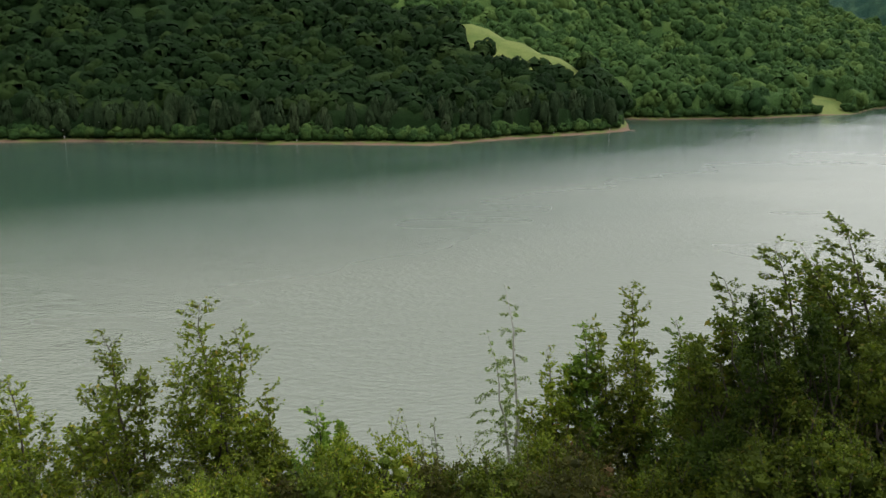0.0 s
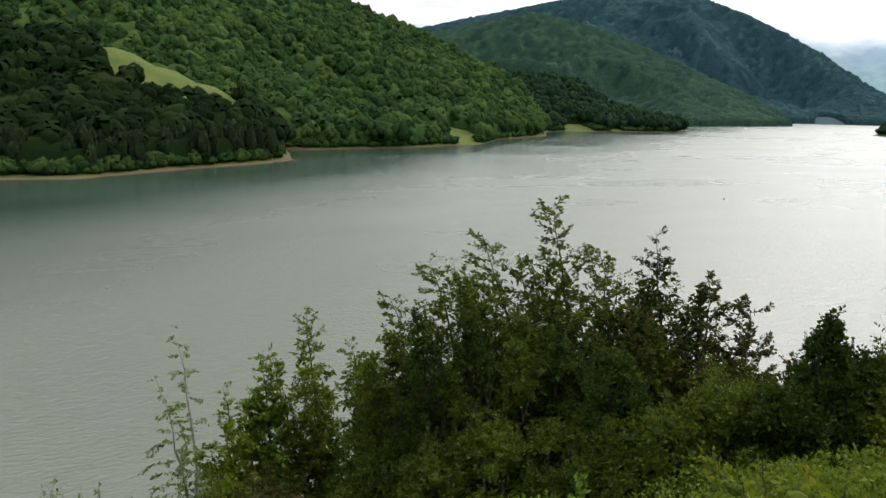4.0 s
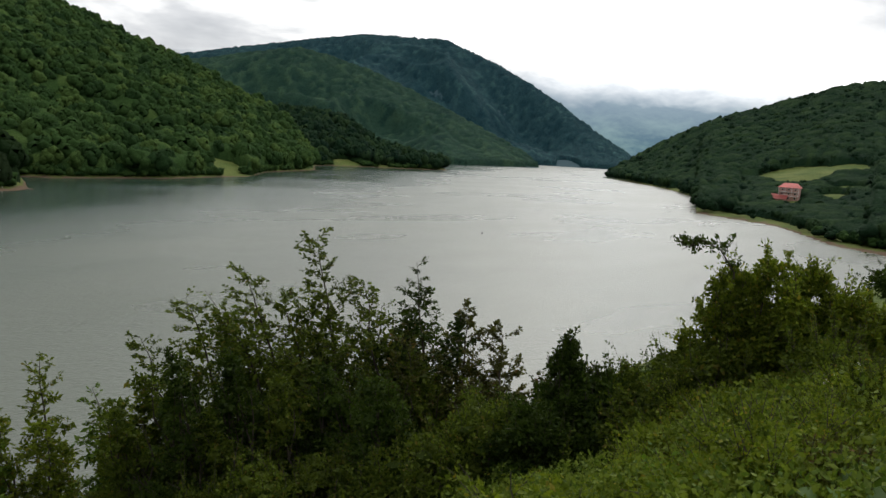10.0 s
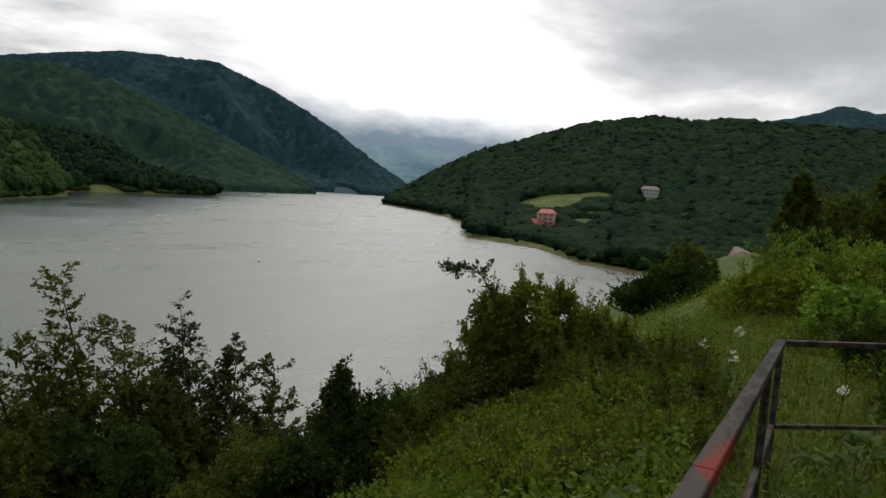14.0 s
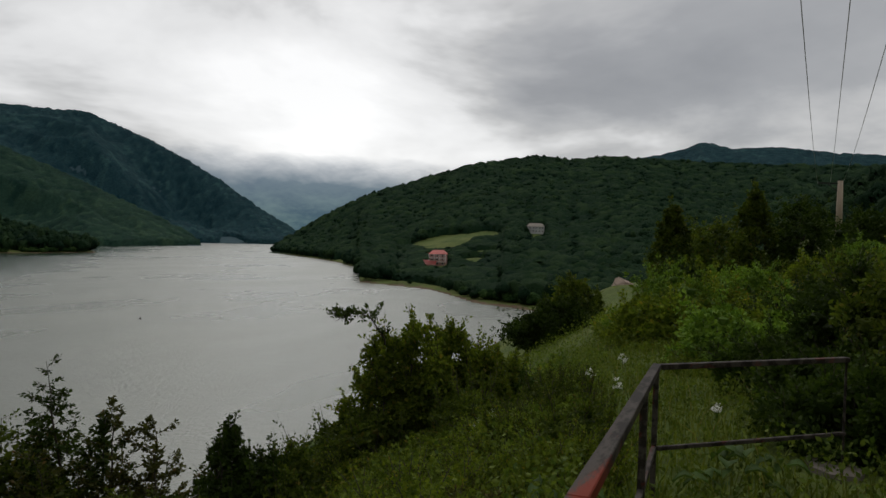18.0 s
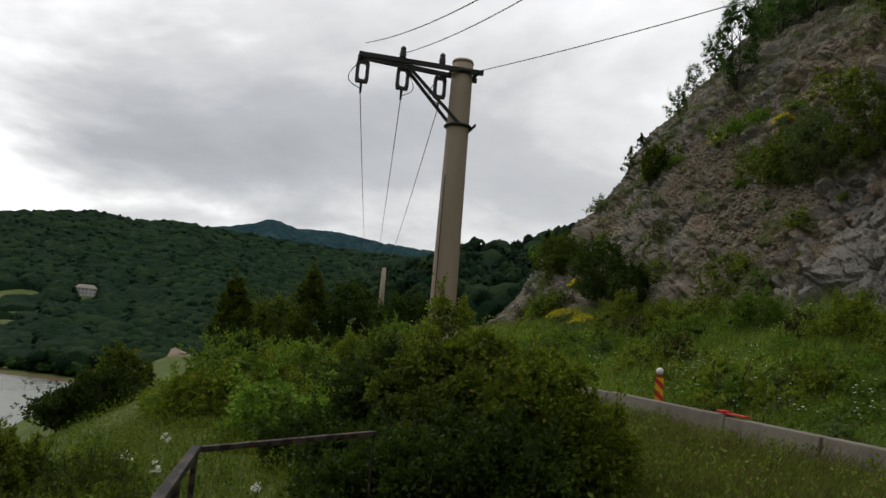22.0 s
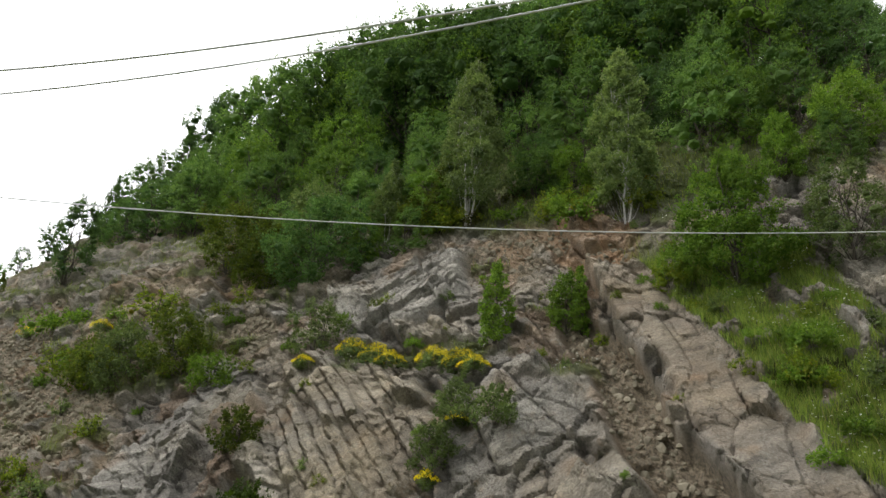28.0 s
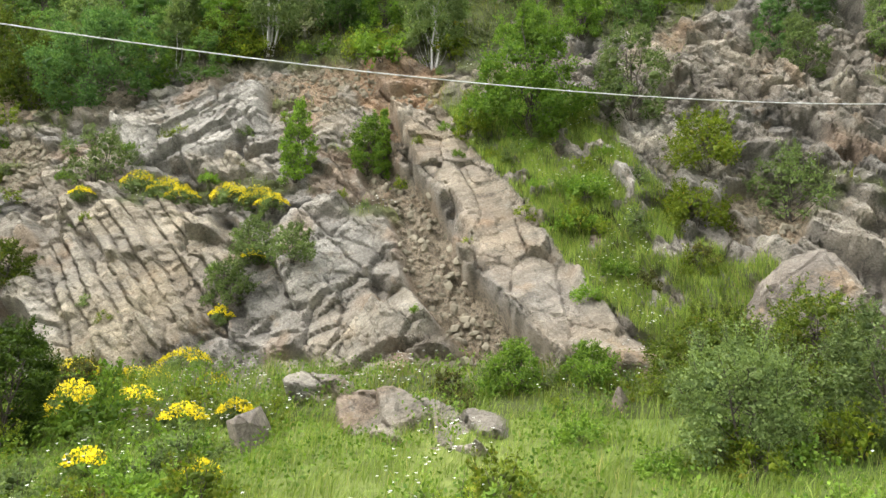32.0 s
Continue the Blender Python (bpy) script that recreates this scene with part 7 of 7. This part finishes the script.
    for k in range(70):
        band = k % 3
        x = more.uniform(-13, 34) if band else more.uniform(-13, 16)
        y = more.uniform(-20.0, -13.0) if band == 1 else more.uniform(-15.0, -9.8)
        more.choice(where).append(pose(x, y, ground_at(x, y) - 0.06, 0, 0, more.uniform(0, 360)) @ Matrix.Scale(more.uniform(0.6, 1.35), 4))
    for k in range(34):
        x = more.uniform(2.6, 15)
        y = 0.105 * x + more.uniform(0.9, 7.5)
        if math.hypot(x, y) > 3.4:
            more.choice(where).append(pose(x, y, ground_at(x, y) - 0.06, 0, 0, more.uniform(0, 360)) @ Matrix.Scale(more.uniform(0.5, 1.1), 4))
    for k in range(34):
        x, y = more.uniform(9, 36), more.uniform(-20.0, -10.6)
        more.choice(where).append(pose(x, y, ground_at(x, y) - 0.06, 0, 0, more.uniform(0, 360)) @ Matrix.Scale(more.uniform(1.1, 2.1), 4))
    for k in range(22):
        s, away = more.uniform(12, 25), more.uniform(1.4, 5.8)
        x, y = float(slab_line(s)) - away, -9.5 - float(run_to_depth(np.array([s]))[0])
        more.choice(where).append(pose(*cliff_spot(x, y), 0, 0, more.uniform(0, 360)) @ Matrix.Scale(more.uniform(0.7, 1.4), 4))
    for k in range(40):
        x, s = more.uniform(26, 60), more.uniform(10, 30)
        y = -9.5 - float(run_to_depth(np.array([s]))[0])
        more.choice(where).append(pose(*cliff_spot(x, y), 0, 0, more.uniform(0, 360)) @ Matrix.Scale(more.uniform(1.2, 2.8), 4))
    for k in range(48):
        x, up = more.uniform(-4, 30), more.uniform(12.5, 31)
        more.choice(where[:4]).append(pose(*cliff_spot(x, -9.5 - float(run_to_depth(np.array([up]))[0])), 0, 0, more.uniform(0, 360)) @ Matrix.Scale(more.uniform(0.35, 0.95), 4))
    for k in range(22):
        x, y = more.uniform(2, 32), more.uniform(-36.5, -33.2)
        more.choice(where).append(pose(*cliff_spot(x, y), 0, 0, more.uniform(0, 360)) @ Matrix.Scale(more.uniform(1.2, 2.6), 4))
    for k in range(40):
        x, y = more.uniform(-12, 16), more.uniform(-18.5, -10.2)
        more.choice(where).append(pose(x, y, ground_at(x, y) - 0.06, 0, 0, more.uniform(0, 360)) @ Matrix.Scale(more.uniform(0.5, 1.1), 4))
    spread(kinds, where)
    spots = ((13.4, -19.3, 1.7, 0.9), (12.6, -20.0, 1.6, 0.9), (12.0, -20.5, 1.5, 0.8), (11.0, -20.9, 1.6, 0.7), (10.2, -20.6, 1.4, 0.6), (12.2, -17.6, 1.4, 0.8), (11.4, -17.0, 1.3, 0.7), (10.6, -17.8, 1.2, 0.6), (8.4, -16.2, 1.1, 0.6), (7.4, -16.8, 0.9, 0.5), (12.4, -16.4, 1.2, 0.6),
             (9.0, -13.6, 0.9, 0.5), (6.4, -13.2, 0.8, 0.4), (16.8, -26.8, 1.6, 1.0), (15.6, -26.6, 1.7, 1.1), (14.6, -26.3, 1.4, 0.8), (12.6, -26.3, 1.7, 1.0), (11.4, -26.2, 1.8, 1.1), (10.6, -25.9, 1.4, 0.8), (18.6, -26.2, 1.1, 0.6), (10.3, -23.9, 0.9, 0.6), (10.9, -22.4, 0.9, 0.6),
             (44.7, -19.8, 2.4, 1.0), (42.5, -19.4, 2.2, 1.0), (40.5, -19.0, 2.2, 0.9), (47.0, -20.0, 2.2, 1.0), (49.5, -22.5, 1.8, 0.9), (37.0, -30.0, 1.4, 0.8), (46.0, -31.0, 1.6, 0.9))
    for k, (x, y, wide, tall) in enumerate(spots):
        broom(k, cliff_spot(x, y), wide, tall)


def spread(kinds, spots):
    """Stands each kind at the first of its spots and copies of it at the others."""
    for ob, places in zip(kinds, spots):
        for m in places[1:]:
            copy_thing(ob, m)
        ob.matrix_basis = places[0]


def skyline(az):
    """The elevation of the wood's edge against the sky above the rock wall, by bearing."""
    return np.interp(az, (119, 121.5, 123, 126.5, 130.4, 133.4, 139.4, 147.4, 153.5, 164, 172, 183, 187.5, 195, 200, 206), (17.0, 20.5, 22.8, 27.4, 31.3, 35.6, 39.3, 43.1, 44.8, 45.9, 46.9, 45.0, 42.8, 39.2, 34.6, 28.8))


def build_cliff_woods():
    """Birches at the head of the rock, and the wood on the slope above."""
    birch = "slender birch with white stems at the head of the cliff"
    for k, (x, y, tall, wide, stems) in enumerate(((14.7, -34.6, 12.0, 5.6, 4), (5.3, -33.0, 11.8, 4.2, 2), (20.1, -34.4, 5.6, 3.0, 2))):
        ob = clump_plant("birch", birch, 600 + k, tall, wide, 17000 if k < 2 else 6000, 0.17, LEAF_BIRCH, BARK_PALE, "egg", 64 if k < 2 else 34, 0.16, stems, (-0.02, 0), -0.5, "birches on the cliff", "tree", cliff_spot(x, y), puff=1.0, shoots=150, core=0.42, limb=0.25)
    kinds = []
    for k, (mat, form, wide) in enumerate(((LEAF_WOOD, "round", 0.78), (LEAF_SHADE, "round", 0.72), (LEAF_WOOD, "round", 0.66), (LEAF_WOOD, "mound", 0.95), (LEAF_SHADE, "round", 0.62), (LEAF_FRESH, "round", 0.74), (LEAF_SHADE, "cone", 0.62))):
        kinds.append(clump_plant("forest_tree", "broadleaf tree of the wood above the cliff", 620 + k, 10.0, 10.0 * wide, 6800, 0.165, mat, BARK, form, 48, 0.10, 2, (0, 0), -0.15, "wood above the cliff", "tree", broad=0.65, puff=0.85, shoots=60))
    rng = random.Random(12)
    spots = [[] for _ in kinds]
    rows = ((-33.0, 3.0, 3.2), (-35.2, 3.2, 4.6), (-38.0, 3.4, 6.0), (-41.5, 3.6, 7.5), (-45.5, 3.9, 9.0), (-50.0, 4.2, 11.0), (-55.0, 4.6, 13.0), (-60.5, 5.0, 15.0))
    for n, (y, step, height) in enumerate(rows):
        x = -36.0 if n > 2 else -30.0
        while x < 64:
            px, py = x + rng.uniform(-1.2, 1.2), y + rng.uniform(-1.2, 1.2)
            x += step * rng.uniform(0.8, 1.25)
            z = float(cliff_point(np.array([px]), np.array([-9.5 - py]))[1][0])
            r, az = math.hypot(px, py), math.degrees(math.atan2(px, py)) % 360
            room = EYE + r * math.tan(radians(float(min(skyline(az - 2.0), skyline(az)) if az < 155 else skyline(az)) + (1.2 if 165 < az < 192 else 0.0))) - z
            bare = (n < 2 and 1.5 < px < 13) or (n < 3 and (abs(px - 14.7) < 2.4 or abs(px - 5.3) < 2.4)) or (n < 4 and -24 < px < -5 and rng.uniform(0, 1) < (0.8 if n < 2 else 0.4)) or (n < 3 and px > 31) or (n < 2 and -5 < px < 2)
            if bare or room < 1.6 or az < 120.5:
                continue
            tall = min(height * rng.uniform(0.75, 1.25), room * rng.uniform(0.88, 1.0))
            if n > 3:
                tall = min(room * rng.uniform(0.78, 1.0), 8.0 if px > 34 else 15.0)
            k = rng.choice((3, 5, 2, 1, 6) if n < 3 else (0, 1, 2, 4, 5, 0, 1))
            spots[k].append(pose(px, py, z - 0.4, 0, 0, rng.uniform(0, 360)) @ Matrix.Diagonal((*([tall / 10.0 * (1.15 if tall < 6 else 1.0)] * 2), tall / 10.0, 1)))
    # the last trees before the sky
    az = 121.2
    while az < 203:
        far = np.linspace(36, 96, 121)
        x, y = far * math.sin(radians(az)), far * math.cos(radians(az))
        room = EYE + far * math.tan(radians(float(skyline(az)) + rng.uniform(-0.6, 0.6))) - cliff_point(x, np.maximum(-9.5 - y, 0))[1]
        k = int(np.argmin(np.abs(room - rng.uniform(4.5, 8.0) * (0.6 if az < 124 else 1.0))))
        tall = float(min(max(room[k], 1.5), 12.0))
        spots[rng.choice((0, 1, 2, 4, 1, 6))].append(pose(x[k], y[k], EYE + far[k] * math.tan(radians(float(skyline(az)))) - tall, 0, 0, rng.uniform(0, 360)) @ Matrix.Scale(tall / 10.0, 4))
        az += rng.uniform(1.0, 1.9)
    spread(kinds, spots)
    for k, (x, y, tall) in enumerate(((59.0, -36.0, 2.4), (62.5, -34.0, 1.7), (60.0, -31.5, 2.6), (61.5, -24.0, 1.6))):
        clump_plant("young_conifer", "small dark conifer on the edge of the slope", 680 + k, tall, tall * 0.7, 1100, 0.12, LEAF_MID, BARK, "cone", 22, 0.05, 1, (0, 0), -0.2, "young conifers on the slope", "tree", cliff_spot(x, y), puff=0.8, shoots=40, core=0.25)


# ---------------------------------------------------------------- grass, weeds and flowers
def scatter(n, x0, x1, y0, y1, rng, keep=None):
    x, y = rng.uniform(x0, x1, n), rng.uniform(y0, y1, n)
    if keep is not None:
        ok = keep(x, y)
        x, y = x[ok], y[ok]
    return x, y


def blades(name, label, x, y, z, tall, wide, rng, mat, lean=(-0.25, 0.0)):
    """Bent grass blades: two joints each, narrowing to the tip."""
    n = len(x)
    base = np.stack([x, y, z - 0.03], -1)
    a = rng.uniform(0, 6.28, n)
    side = np.stack([np.cos(a), np.sin(a), 0 * a], -1)
    way = np.stack([rng.normal(lean[0], 0.3, n), rng.normal(lean[1], 0.3, n), np.ones(n)], -1)
    tall = np.broadcast_to(tall, (n,))[:, None] * rng.uniform(0.5, 1.25, n)[:, None]
    w = np.broadcast_to(wide, (n,))[:, None] * rng.uniform(0.6, 1.3, n)[:, None]
    mid = base + way * tall * np.array([0.35, 0.35, 0.6])
    tip = base + way * tall * np.array([1.1, 1.1, 1.0])
    verts = np.stack([base - side * w / 2, base + side * w / 2, mid + side * w * 0.4, mid - side * w * 0.4, tip], 1).reshape(-1, 3)
    k = np.arange(n)[:, None] * 5
    faces = np.concatenate([k + [0, 1, 2], k + [0, 2, 3], k + [3, 2, 4]], 1).reshape(-1, 3)
    return tagged(mesh_object(name, verts, faces, mat), label, "grass", kind="stuff")


def umbel(at, tall, seed, wide=0.09):
    """A white umbellifer: a stalk with a few flat heads of tiny flowers."""
    rng = np.random.default_rng(seed)
    top = empty("umbel_flower", "white umbel wildflower on a tall green stalk", "flower", at, "white wildflowers")
    lines = [curve_line(np.zeros(3), np.array([rng.normal(0, 0.1), rng.normal(0, 0.1), 1]), tall, np.zeros(3), rng, 5)]
    heads = [lines[0][-1]]
    for _ in range(3):
        s = curve_line(lines[0][3], np.array([rng.normal(0, 0.6), rng.normal(0, 0.6), 1]), tall * 0.16, np.zeros(3), rng, 4)
        lines.append(s)
        heads.append(s[-1])
    twig_mesh("stalk", lines, [(0.008, 0.004)] * len(lines), LEAF_BRIGHT, top, 4)
    pts = np.concatenate([h + np.stack([r * np.cos(a), r * np.sin(a), 0.012 * rng.normal(0, 1, 36)], -1) for h in heads for r, a in [(np.sqrt(rng.uniform(0, 1, 36)) * wide / 2, rng.uniform(0, 6.28, 36))]])
    tagged(leaf_mesh("flower_head", pts, rng.normal(0, 1, pts.shape) * [1, 1, 0.2], 0.016, rng, PETAL, top, 0.9), kind="stuff")


def build_meadow():
    rng = np.random.default_rng(77)
    # the lush bank between the railing and the bushes
    x, y = scatter(60000, 0.8, 26, -0.2, 14, rng, lambda a, b: (np.hypot(a, b) > 2.2) & (b - 0.105 * a > 0.1) & (rng.uniform(0, 1, len(a)) < 0.9 * np.exp(-np.hypot(a, b) / 9)))
    blades("grass", "tall green grass on the bank beside the railing", x, y, near_z(x, y), 0.40, 0.008, rng, GRASS)
    x, y = scatter(290000, 1.5, 22, 0.25, 12, rng, lambda a, b: (np.hypot(a, b) > 2.3) & (b - 0.1 * a > 0.2) & (vnoise(a / 0.9, b / 0.9, 7) > 0.3) & (rng.uniform(0, 1, len(a)) < np.exp(-np.hypot(a, b) / 10)))
    z = near_z(x, y) + (0.1 + 0.9 * rng.uniform(0, 1, len(x)) ** 0.6) * (0.15 + 0.6 * vnoise(x / 1.1, y / 1.1, 8))
    ob = leaf_mesh("weeds", np.stack([x, y, z], -1), rng.normal(0, 0.6, (len(x), 3)) + [-0.1, 0, 0.5], rng.uniform(0.028, 0.07, len(x)), rng, LEAF_WEED, None, 0.6)
    tagged(ob, "leafy green weeds on the bank", "weeds", kind="stuff")
    # beyond the end of the railing and along the shoulder
    x, y = scatter(60000, 5.2, 40, -8, 2.5, rng, lambda a, b: (rng.uniform(0, 1, len(a)) < np.exp(-(a - 5) / 11)) & (np.hypot(a - 7.0, (b + 1.15) * 1.4) > 0.75))
    blades("grass", "high grass and dry stalks along the shoulder", x, y, near_z(x, y), 0.38, 0.013, rng, GRASS)
    ragged = lambda a, b: (np.hypot(a, b) > 3.5) & (rng.uniform(0, 1, len(a)) < smooth01(1, 5, a + 2 * vnoise(a, b, 41)) * smooth01(-1.5, -4.5, b + 2 * vnoise(a / 1.3, b / 1.3, 42)))
    x, y = scatter(24000, 0, 20, -9.2, -1.5, rng, ragged)
    blades("dry_grass", "brownish dry grass in front of the parapet", x, y, near_z(x, y), 0.5, 0.012, rng, DRY)
    x, y = scatter(40000, 0, 20, -9.2, -1.5, rng, ragged)
    blades("grass", "green grass in front of the parapet", x, y, near_z(x, y), 0.42, 0.013, rng, GRASS)
    x, y = scatter(26000, 2, 20, -9.2, -2.5, rng, lambda a, b: ragged(a, b) & (vnoise(a / 0.9, b / 0.9, 43) > 0.45))
    ob = leaf_mesh("weeds", np.stack([x, y, near_z(x, y) + rng.uniform(0.02, 0.45, len(x))], -1), rng.normal(0, 0.6, (len(x), 3)) + [0, 0, 0.4], rng.uniform(0.04, 0.09, len(x)), rng, LEAF_WEED, None, 0.6)
    tagged(ob, "leafy weeds in front of the parapet", "weeds", kind="stuff")
    x, y = scatter(16000, -9, 2, -9, -0.3, rng, lambda a, b: rng.uniform(0, 1, len(a)) < 0.6 * vnoise(a / 1.2, b / 1.2, 44))
    blades("grass", "short trodden grass of the lay-by", x, y, near_z(x, y), 0.12, 0.008, rng, GRASS)
    x, y = scatter(36000, 4.6, 16, -4.0, 2.5, rng, lambda a, b: (np.hypot(a - 7.0, (b + 1.15) * 1.4) > 0.45) & (rng.uniform(0, 1, len(a)) < np.exp(-(a - 5) / 8)))
    z = near_z(x, y) + rng.uniform(0.03, 1.0, len(x)) * (0.12 + 0.4 * vnoise(x / 0.8, y / 0.8, 9))
    ob = leaf_mesh("weeds", np.stack([x, y, z], -1), rng.normal(0, 0.6, (len(x), 3)) + [-0.1, 0, 0.4], rng.uniform(0.03, 0.07, len(x)), rng, LEAF_WEED, None, 0.6)
    tagged(ob, "dark leafy weeds beyond the railing", "weeds", kind="stuff")
    # the verge below the rock wall
    x, y = scatter(85000, -14, 34, -20.5, -9.3, rng, lambda a, b: rng.uniform(0, 1, len(a)) < np.where(a > 18, 0.35, 0.9))
    blades("grass", "green grass on the verge below the rock wall", x, y, near_z(x, y), 0.14 + 0.55 * vnoise(x / 0.8, y / 0.8, 19) ** 1.5, 0.016, rng, GRASS_VERGE)
    x, y = scatter(90000, -14, 50, -20.5, -9.8, rng, lambda a, b: vnoise(a / 1.1, b / 1.1, 17) + 0.3 * vnoise(a / 0.3, b / 0.3, 18) > 0.55)
    ob = leaf_mesh("weeds", np.stack([x, y, near_z(x, y) + rng.uniform(0.02, 1.0, len(x)) * (0.1 + 0.7 * vnoise(x / 1.1, y / 1.1, 17))], -1), rng.normal(0, 0.6, (len(x), 3)) + [0, 0, 0.4], rng.uniform(0.05, 0.12, len(x)), rng, LEAF_BRIGHT, None, 0.6)
    tagged(ob, "leafy weeds on the verge below the rock wall", "weeds", kind="stuff")
    x, y = scatter(42000, 18, 58, -21.5, -9.6, rng)
    blades("grass", "tall bright grass on the slope below the scree", x, y, near_z(x, y), 0.25 + 0.5 * vnoise(x / 1.3, y / 1.3, 23), 0.030, rng, GRASS_VERGE)
    # turf on the ledges of the rock
    x = rng.uniform(-40, 58, 150000)
    d = rng.uniform(8, 40, 150000)
    out, scree, tone, turf = rock_relief(x, d)
    ok = turf > 0.35
    x, d, out = x[ok][:42000], d[ok][:42000], out[ok][:42000]
    yy, zz = cliff_point(x, d)
    blades("ledge_grass", "tufts of grass on the ledges of the rock", x + 0.12 * out, yy + 0.8 * out, zz + 0.45 * out + 0.1, 0.38, 0.030, rng, GRASS, (0, 0.25))
    s = rng.uniform(10, 27, 60000)
    x = slab_line(s) - rng.uniform(1.2, 7.5, 60000)
    d = run_to_depth(s)
    out, scree, tone, turf = rock_relief(x, d)
    ok = turf > 0.25
    x, d, out = x[ok][:34000], d[ok][:34000], out[ok][:34000]
    yy, zz = cliff_point(x, d)
    blades("ledge_grass", "long grass in the gully beside the slab", x + 0.12 * out, yy + 0.8 * out, zz + 0.45 * out + 0.1, 0.34, 0.02, rng, GRASS_VERGE, (0, 0.3))
    # yellow bedstraw on the far shoulder
    a, far = np.radians(rng.uniform(90.3, 97.0, 5200)), rng.uniform(24, 60, 5200)
    x, y = far * np.sin(a), far * np.cos(a)
    ok = vnoise(x / 2.4, y / 1.2, 33) > 0.45
    x, y = x[ok], y[ok]
    p = np.stack([x, y, near_z(x, y) + rng.uniform(0.25, 0.85, len(x))], -1)
    tagged(leaf_mesh("yellow_flowers", p, rng.normal(0, 1, p.shape) + [0, 0, 0.8], rng.uniform(0.06, 0.13, len(x)), rng, BLOSSOM_DULL, None, 0.7), "yellow wildflowers in the high grass of the shoulder", "flowers", kind="stuff")
    # ox-eye daisies
    x, y = scatter(2600, -14, 30, -21, -11, rng, lambda a, b: vnoise(a / 2.1, b / 2.1, 27) > 0.42)
    z = near_z(x, y) + rng.uniform(0.35, 0.65, len(x))
    n = 7
    p = np.repeat(np.stack([x, y, z], -1), n, 0)
    a = np.tile(np.arange(n) * 6.28 / n, len(x))
    ob = leaf_mesh("daisies", p, np.stack([np.cos(a), np.sin(a) + 0.4, 0.35 + 0 * a], -1), 0.038, rng, PETAL, None, 0.5)
    tagged(ob, "white daisies scattered through the grass", "flowers", kind="stuff")
    x = rng.uniform(-16, 20, 9000)
    d = rng.uniform(11, 24, 9000)
    out, scree, tone, turf = rock_relief(x, d)
    ok = (turf > 0.5) & (vnoise(x / 1.5, d / 1.5, 29) > 0.5)
    x, d, out = x[ok][:900], d[ok][:900], out[ok][:900]
    yy, zz = cliff_point(x, d)
    p = np.repeat(np.stack([x, yy + 0.8 * out, zz + 0.45 * out + rng.uniform(0.3, 0.5, len(x))], -1), n, 0)
    a = np.tile(np.arange(n) * 6.28 / n, len(x))
    ob = leaf_mesh("daisies", p, np.stack([np.cos(a), np.sin(a) + 0.4, 0.35 + 0 * a], -1), 0.04, rng, PETAL, None, 0.5)
    tagged(ob, "white daisies on the grassy ledges", "flowers", kind="stuff")
    for k, (x, y, z) in enumerate(((8.55, 2.31, -0.41), (8.4, 2.5, -0.5), (8.05, 2.45, -0.54), (8.2, 0.81, -0.05), (9.4, 1.3, -0.1), (10.3, 1.0, -0.05), (6.9, -0.2, 0.05))):
        g = ground_at(x, y)
        umbel((x, y, g), max(0.5, z - g), 700 + k, 0.055)


def burdock(k, at):
    """A clump of broad soft leaves."""
    rng = np.random.default_rng(720 + k)
    top = empty("burdock", "clump of broad pale green leaves in the grass", "weed", at, "burdock clumps")
    for _ in range(9):
        a = rng.uniform(0, 6.28)
        long, wide = rng.uniform(0.12, 0.2), rng.uniform(0.10, 0.16)
        out = np.array([math.cos(a), math.sin(a), 0])
        side = np.array([-math.sin(a), math.cos(a), 0])
        root = out * rng.uniform(0.05, 0.25) + [0, 0, rng.uniform(0.12, 0.3)]
        rows = [(0.0, 0.12), (0.2, 0.42), (0.45, 0.5), (0.7, 0.40), (0.9, 0.18), (1.0, 0.02)]
        verts = []
        for u, w in rows:
            c = root + out * long * u + [0, 0, 0.06 * math.sin(u * 3) - 0.05 * u]
            verts += [c - side * wide * w + [0, 0, 0.03], c, c + side * wide * w + [0, 0, 0.03]]
        faces = [(3 * i + q, 3 * i + q + 1, 3 * i + q + 4, 3 * i + q + 3) for i in range(len(rows) - 1) for q in (0, 1)]
        mesh_object("leaf", verts, faces, LEAF_WIDE, True, top)




def build_burdocks():
    for k, (x, y) in enumerate(((4.3, 0.75), (5.3, 0.8), (4.0, 1.1), (5.6, -0.25), (5.9, -0.45), (5.2, 1.3))):
        burdock(k, (x, y, ground_at(x, y)))


def build_path_slab():
    """The broken concrete edge of a footpath at the end of the railing."""
    x, y = 7.0, -1.15
    slab = empty("path_slab", "cracked pale concrete slab half covered by grass", "slab", (x, y, ground_at(x, y)))
    bm = bmesh.new()
    loop = ((-0.3, -0.17), (-0.1, -0.24), (0.26, -0.15), (0.34, 0.05), (0.2, 0.19), (-0.15, 0.18), (-0.32, 0.05))
    low = [bm.verts.new((a, b, -0.1)) for a, b in loop]
    high = [bm.verts.new((a * 0.97, b * 0.97, 0.05)) for a, b in loop]
    bm.faces.new(high)
    for k in range(len(loop)):
        n = (k + 1) % len(loop)
        bm.faces.new((low[k], low[n], high[n], high[k]))
    bmesh.ops.recalc_face_normals(bm, faces=bm.faces)
    part("slab", bm, PATH_STONE, slab)


build_bank_trees()
build_bank_bushes()
build_cliff_plants()
build_cliff_woods()
build_meadow()
build_burdocks()
build_path_slab()
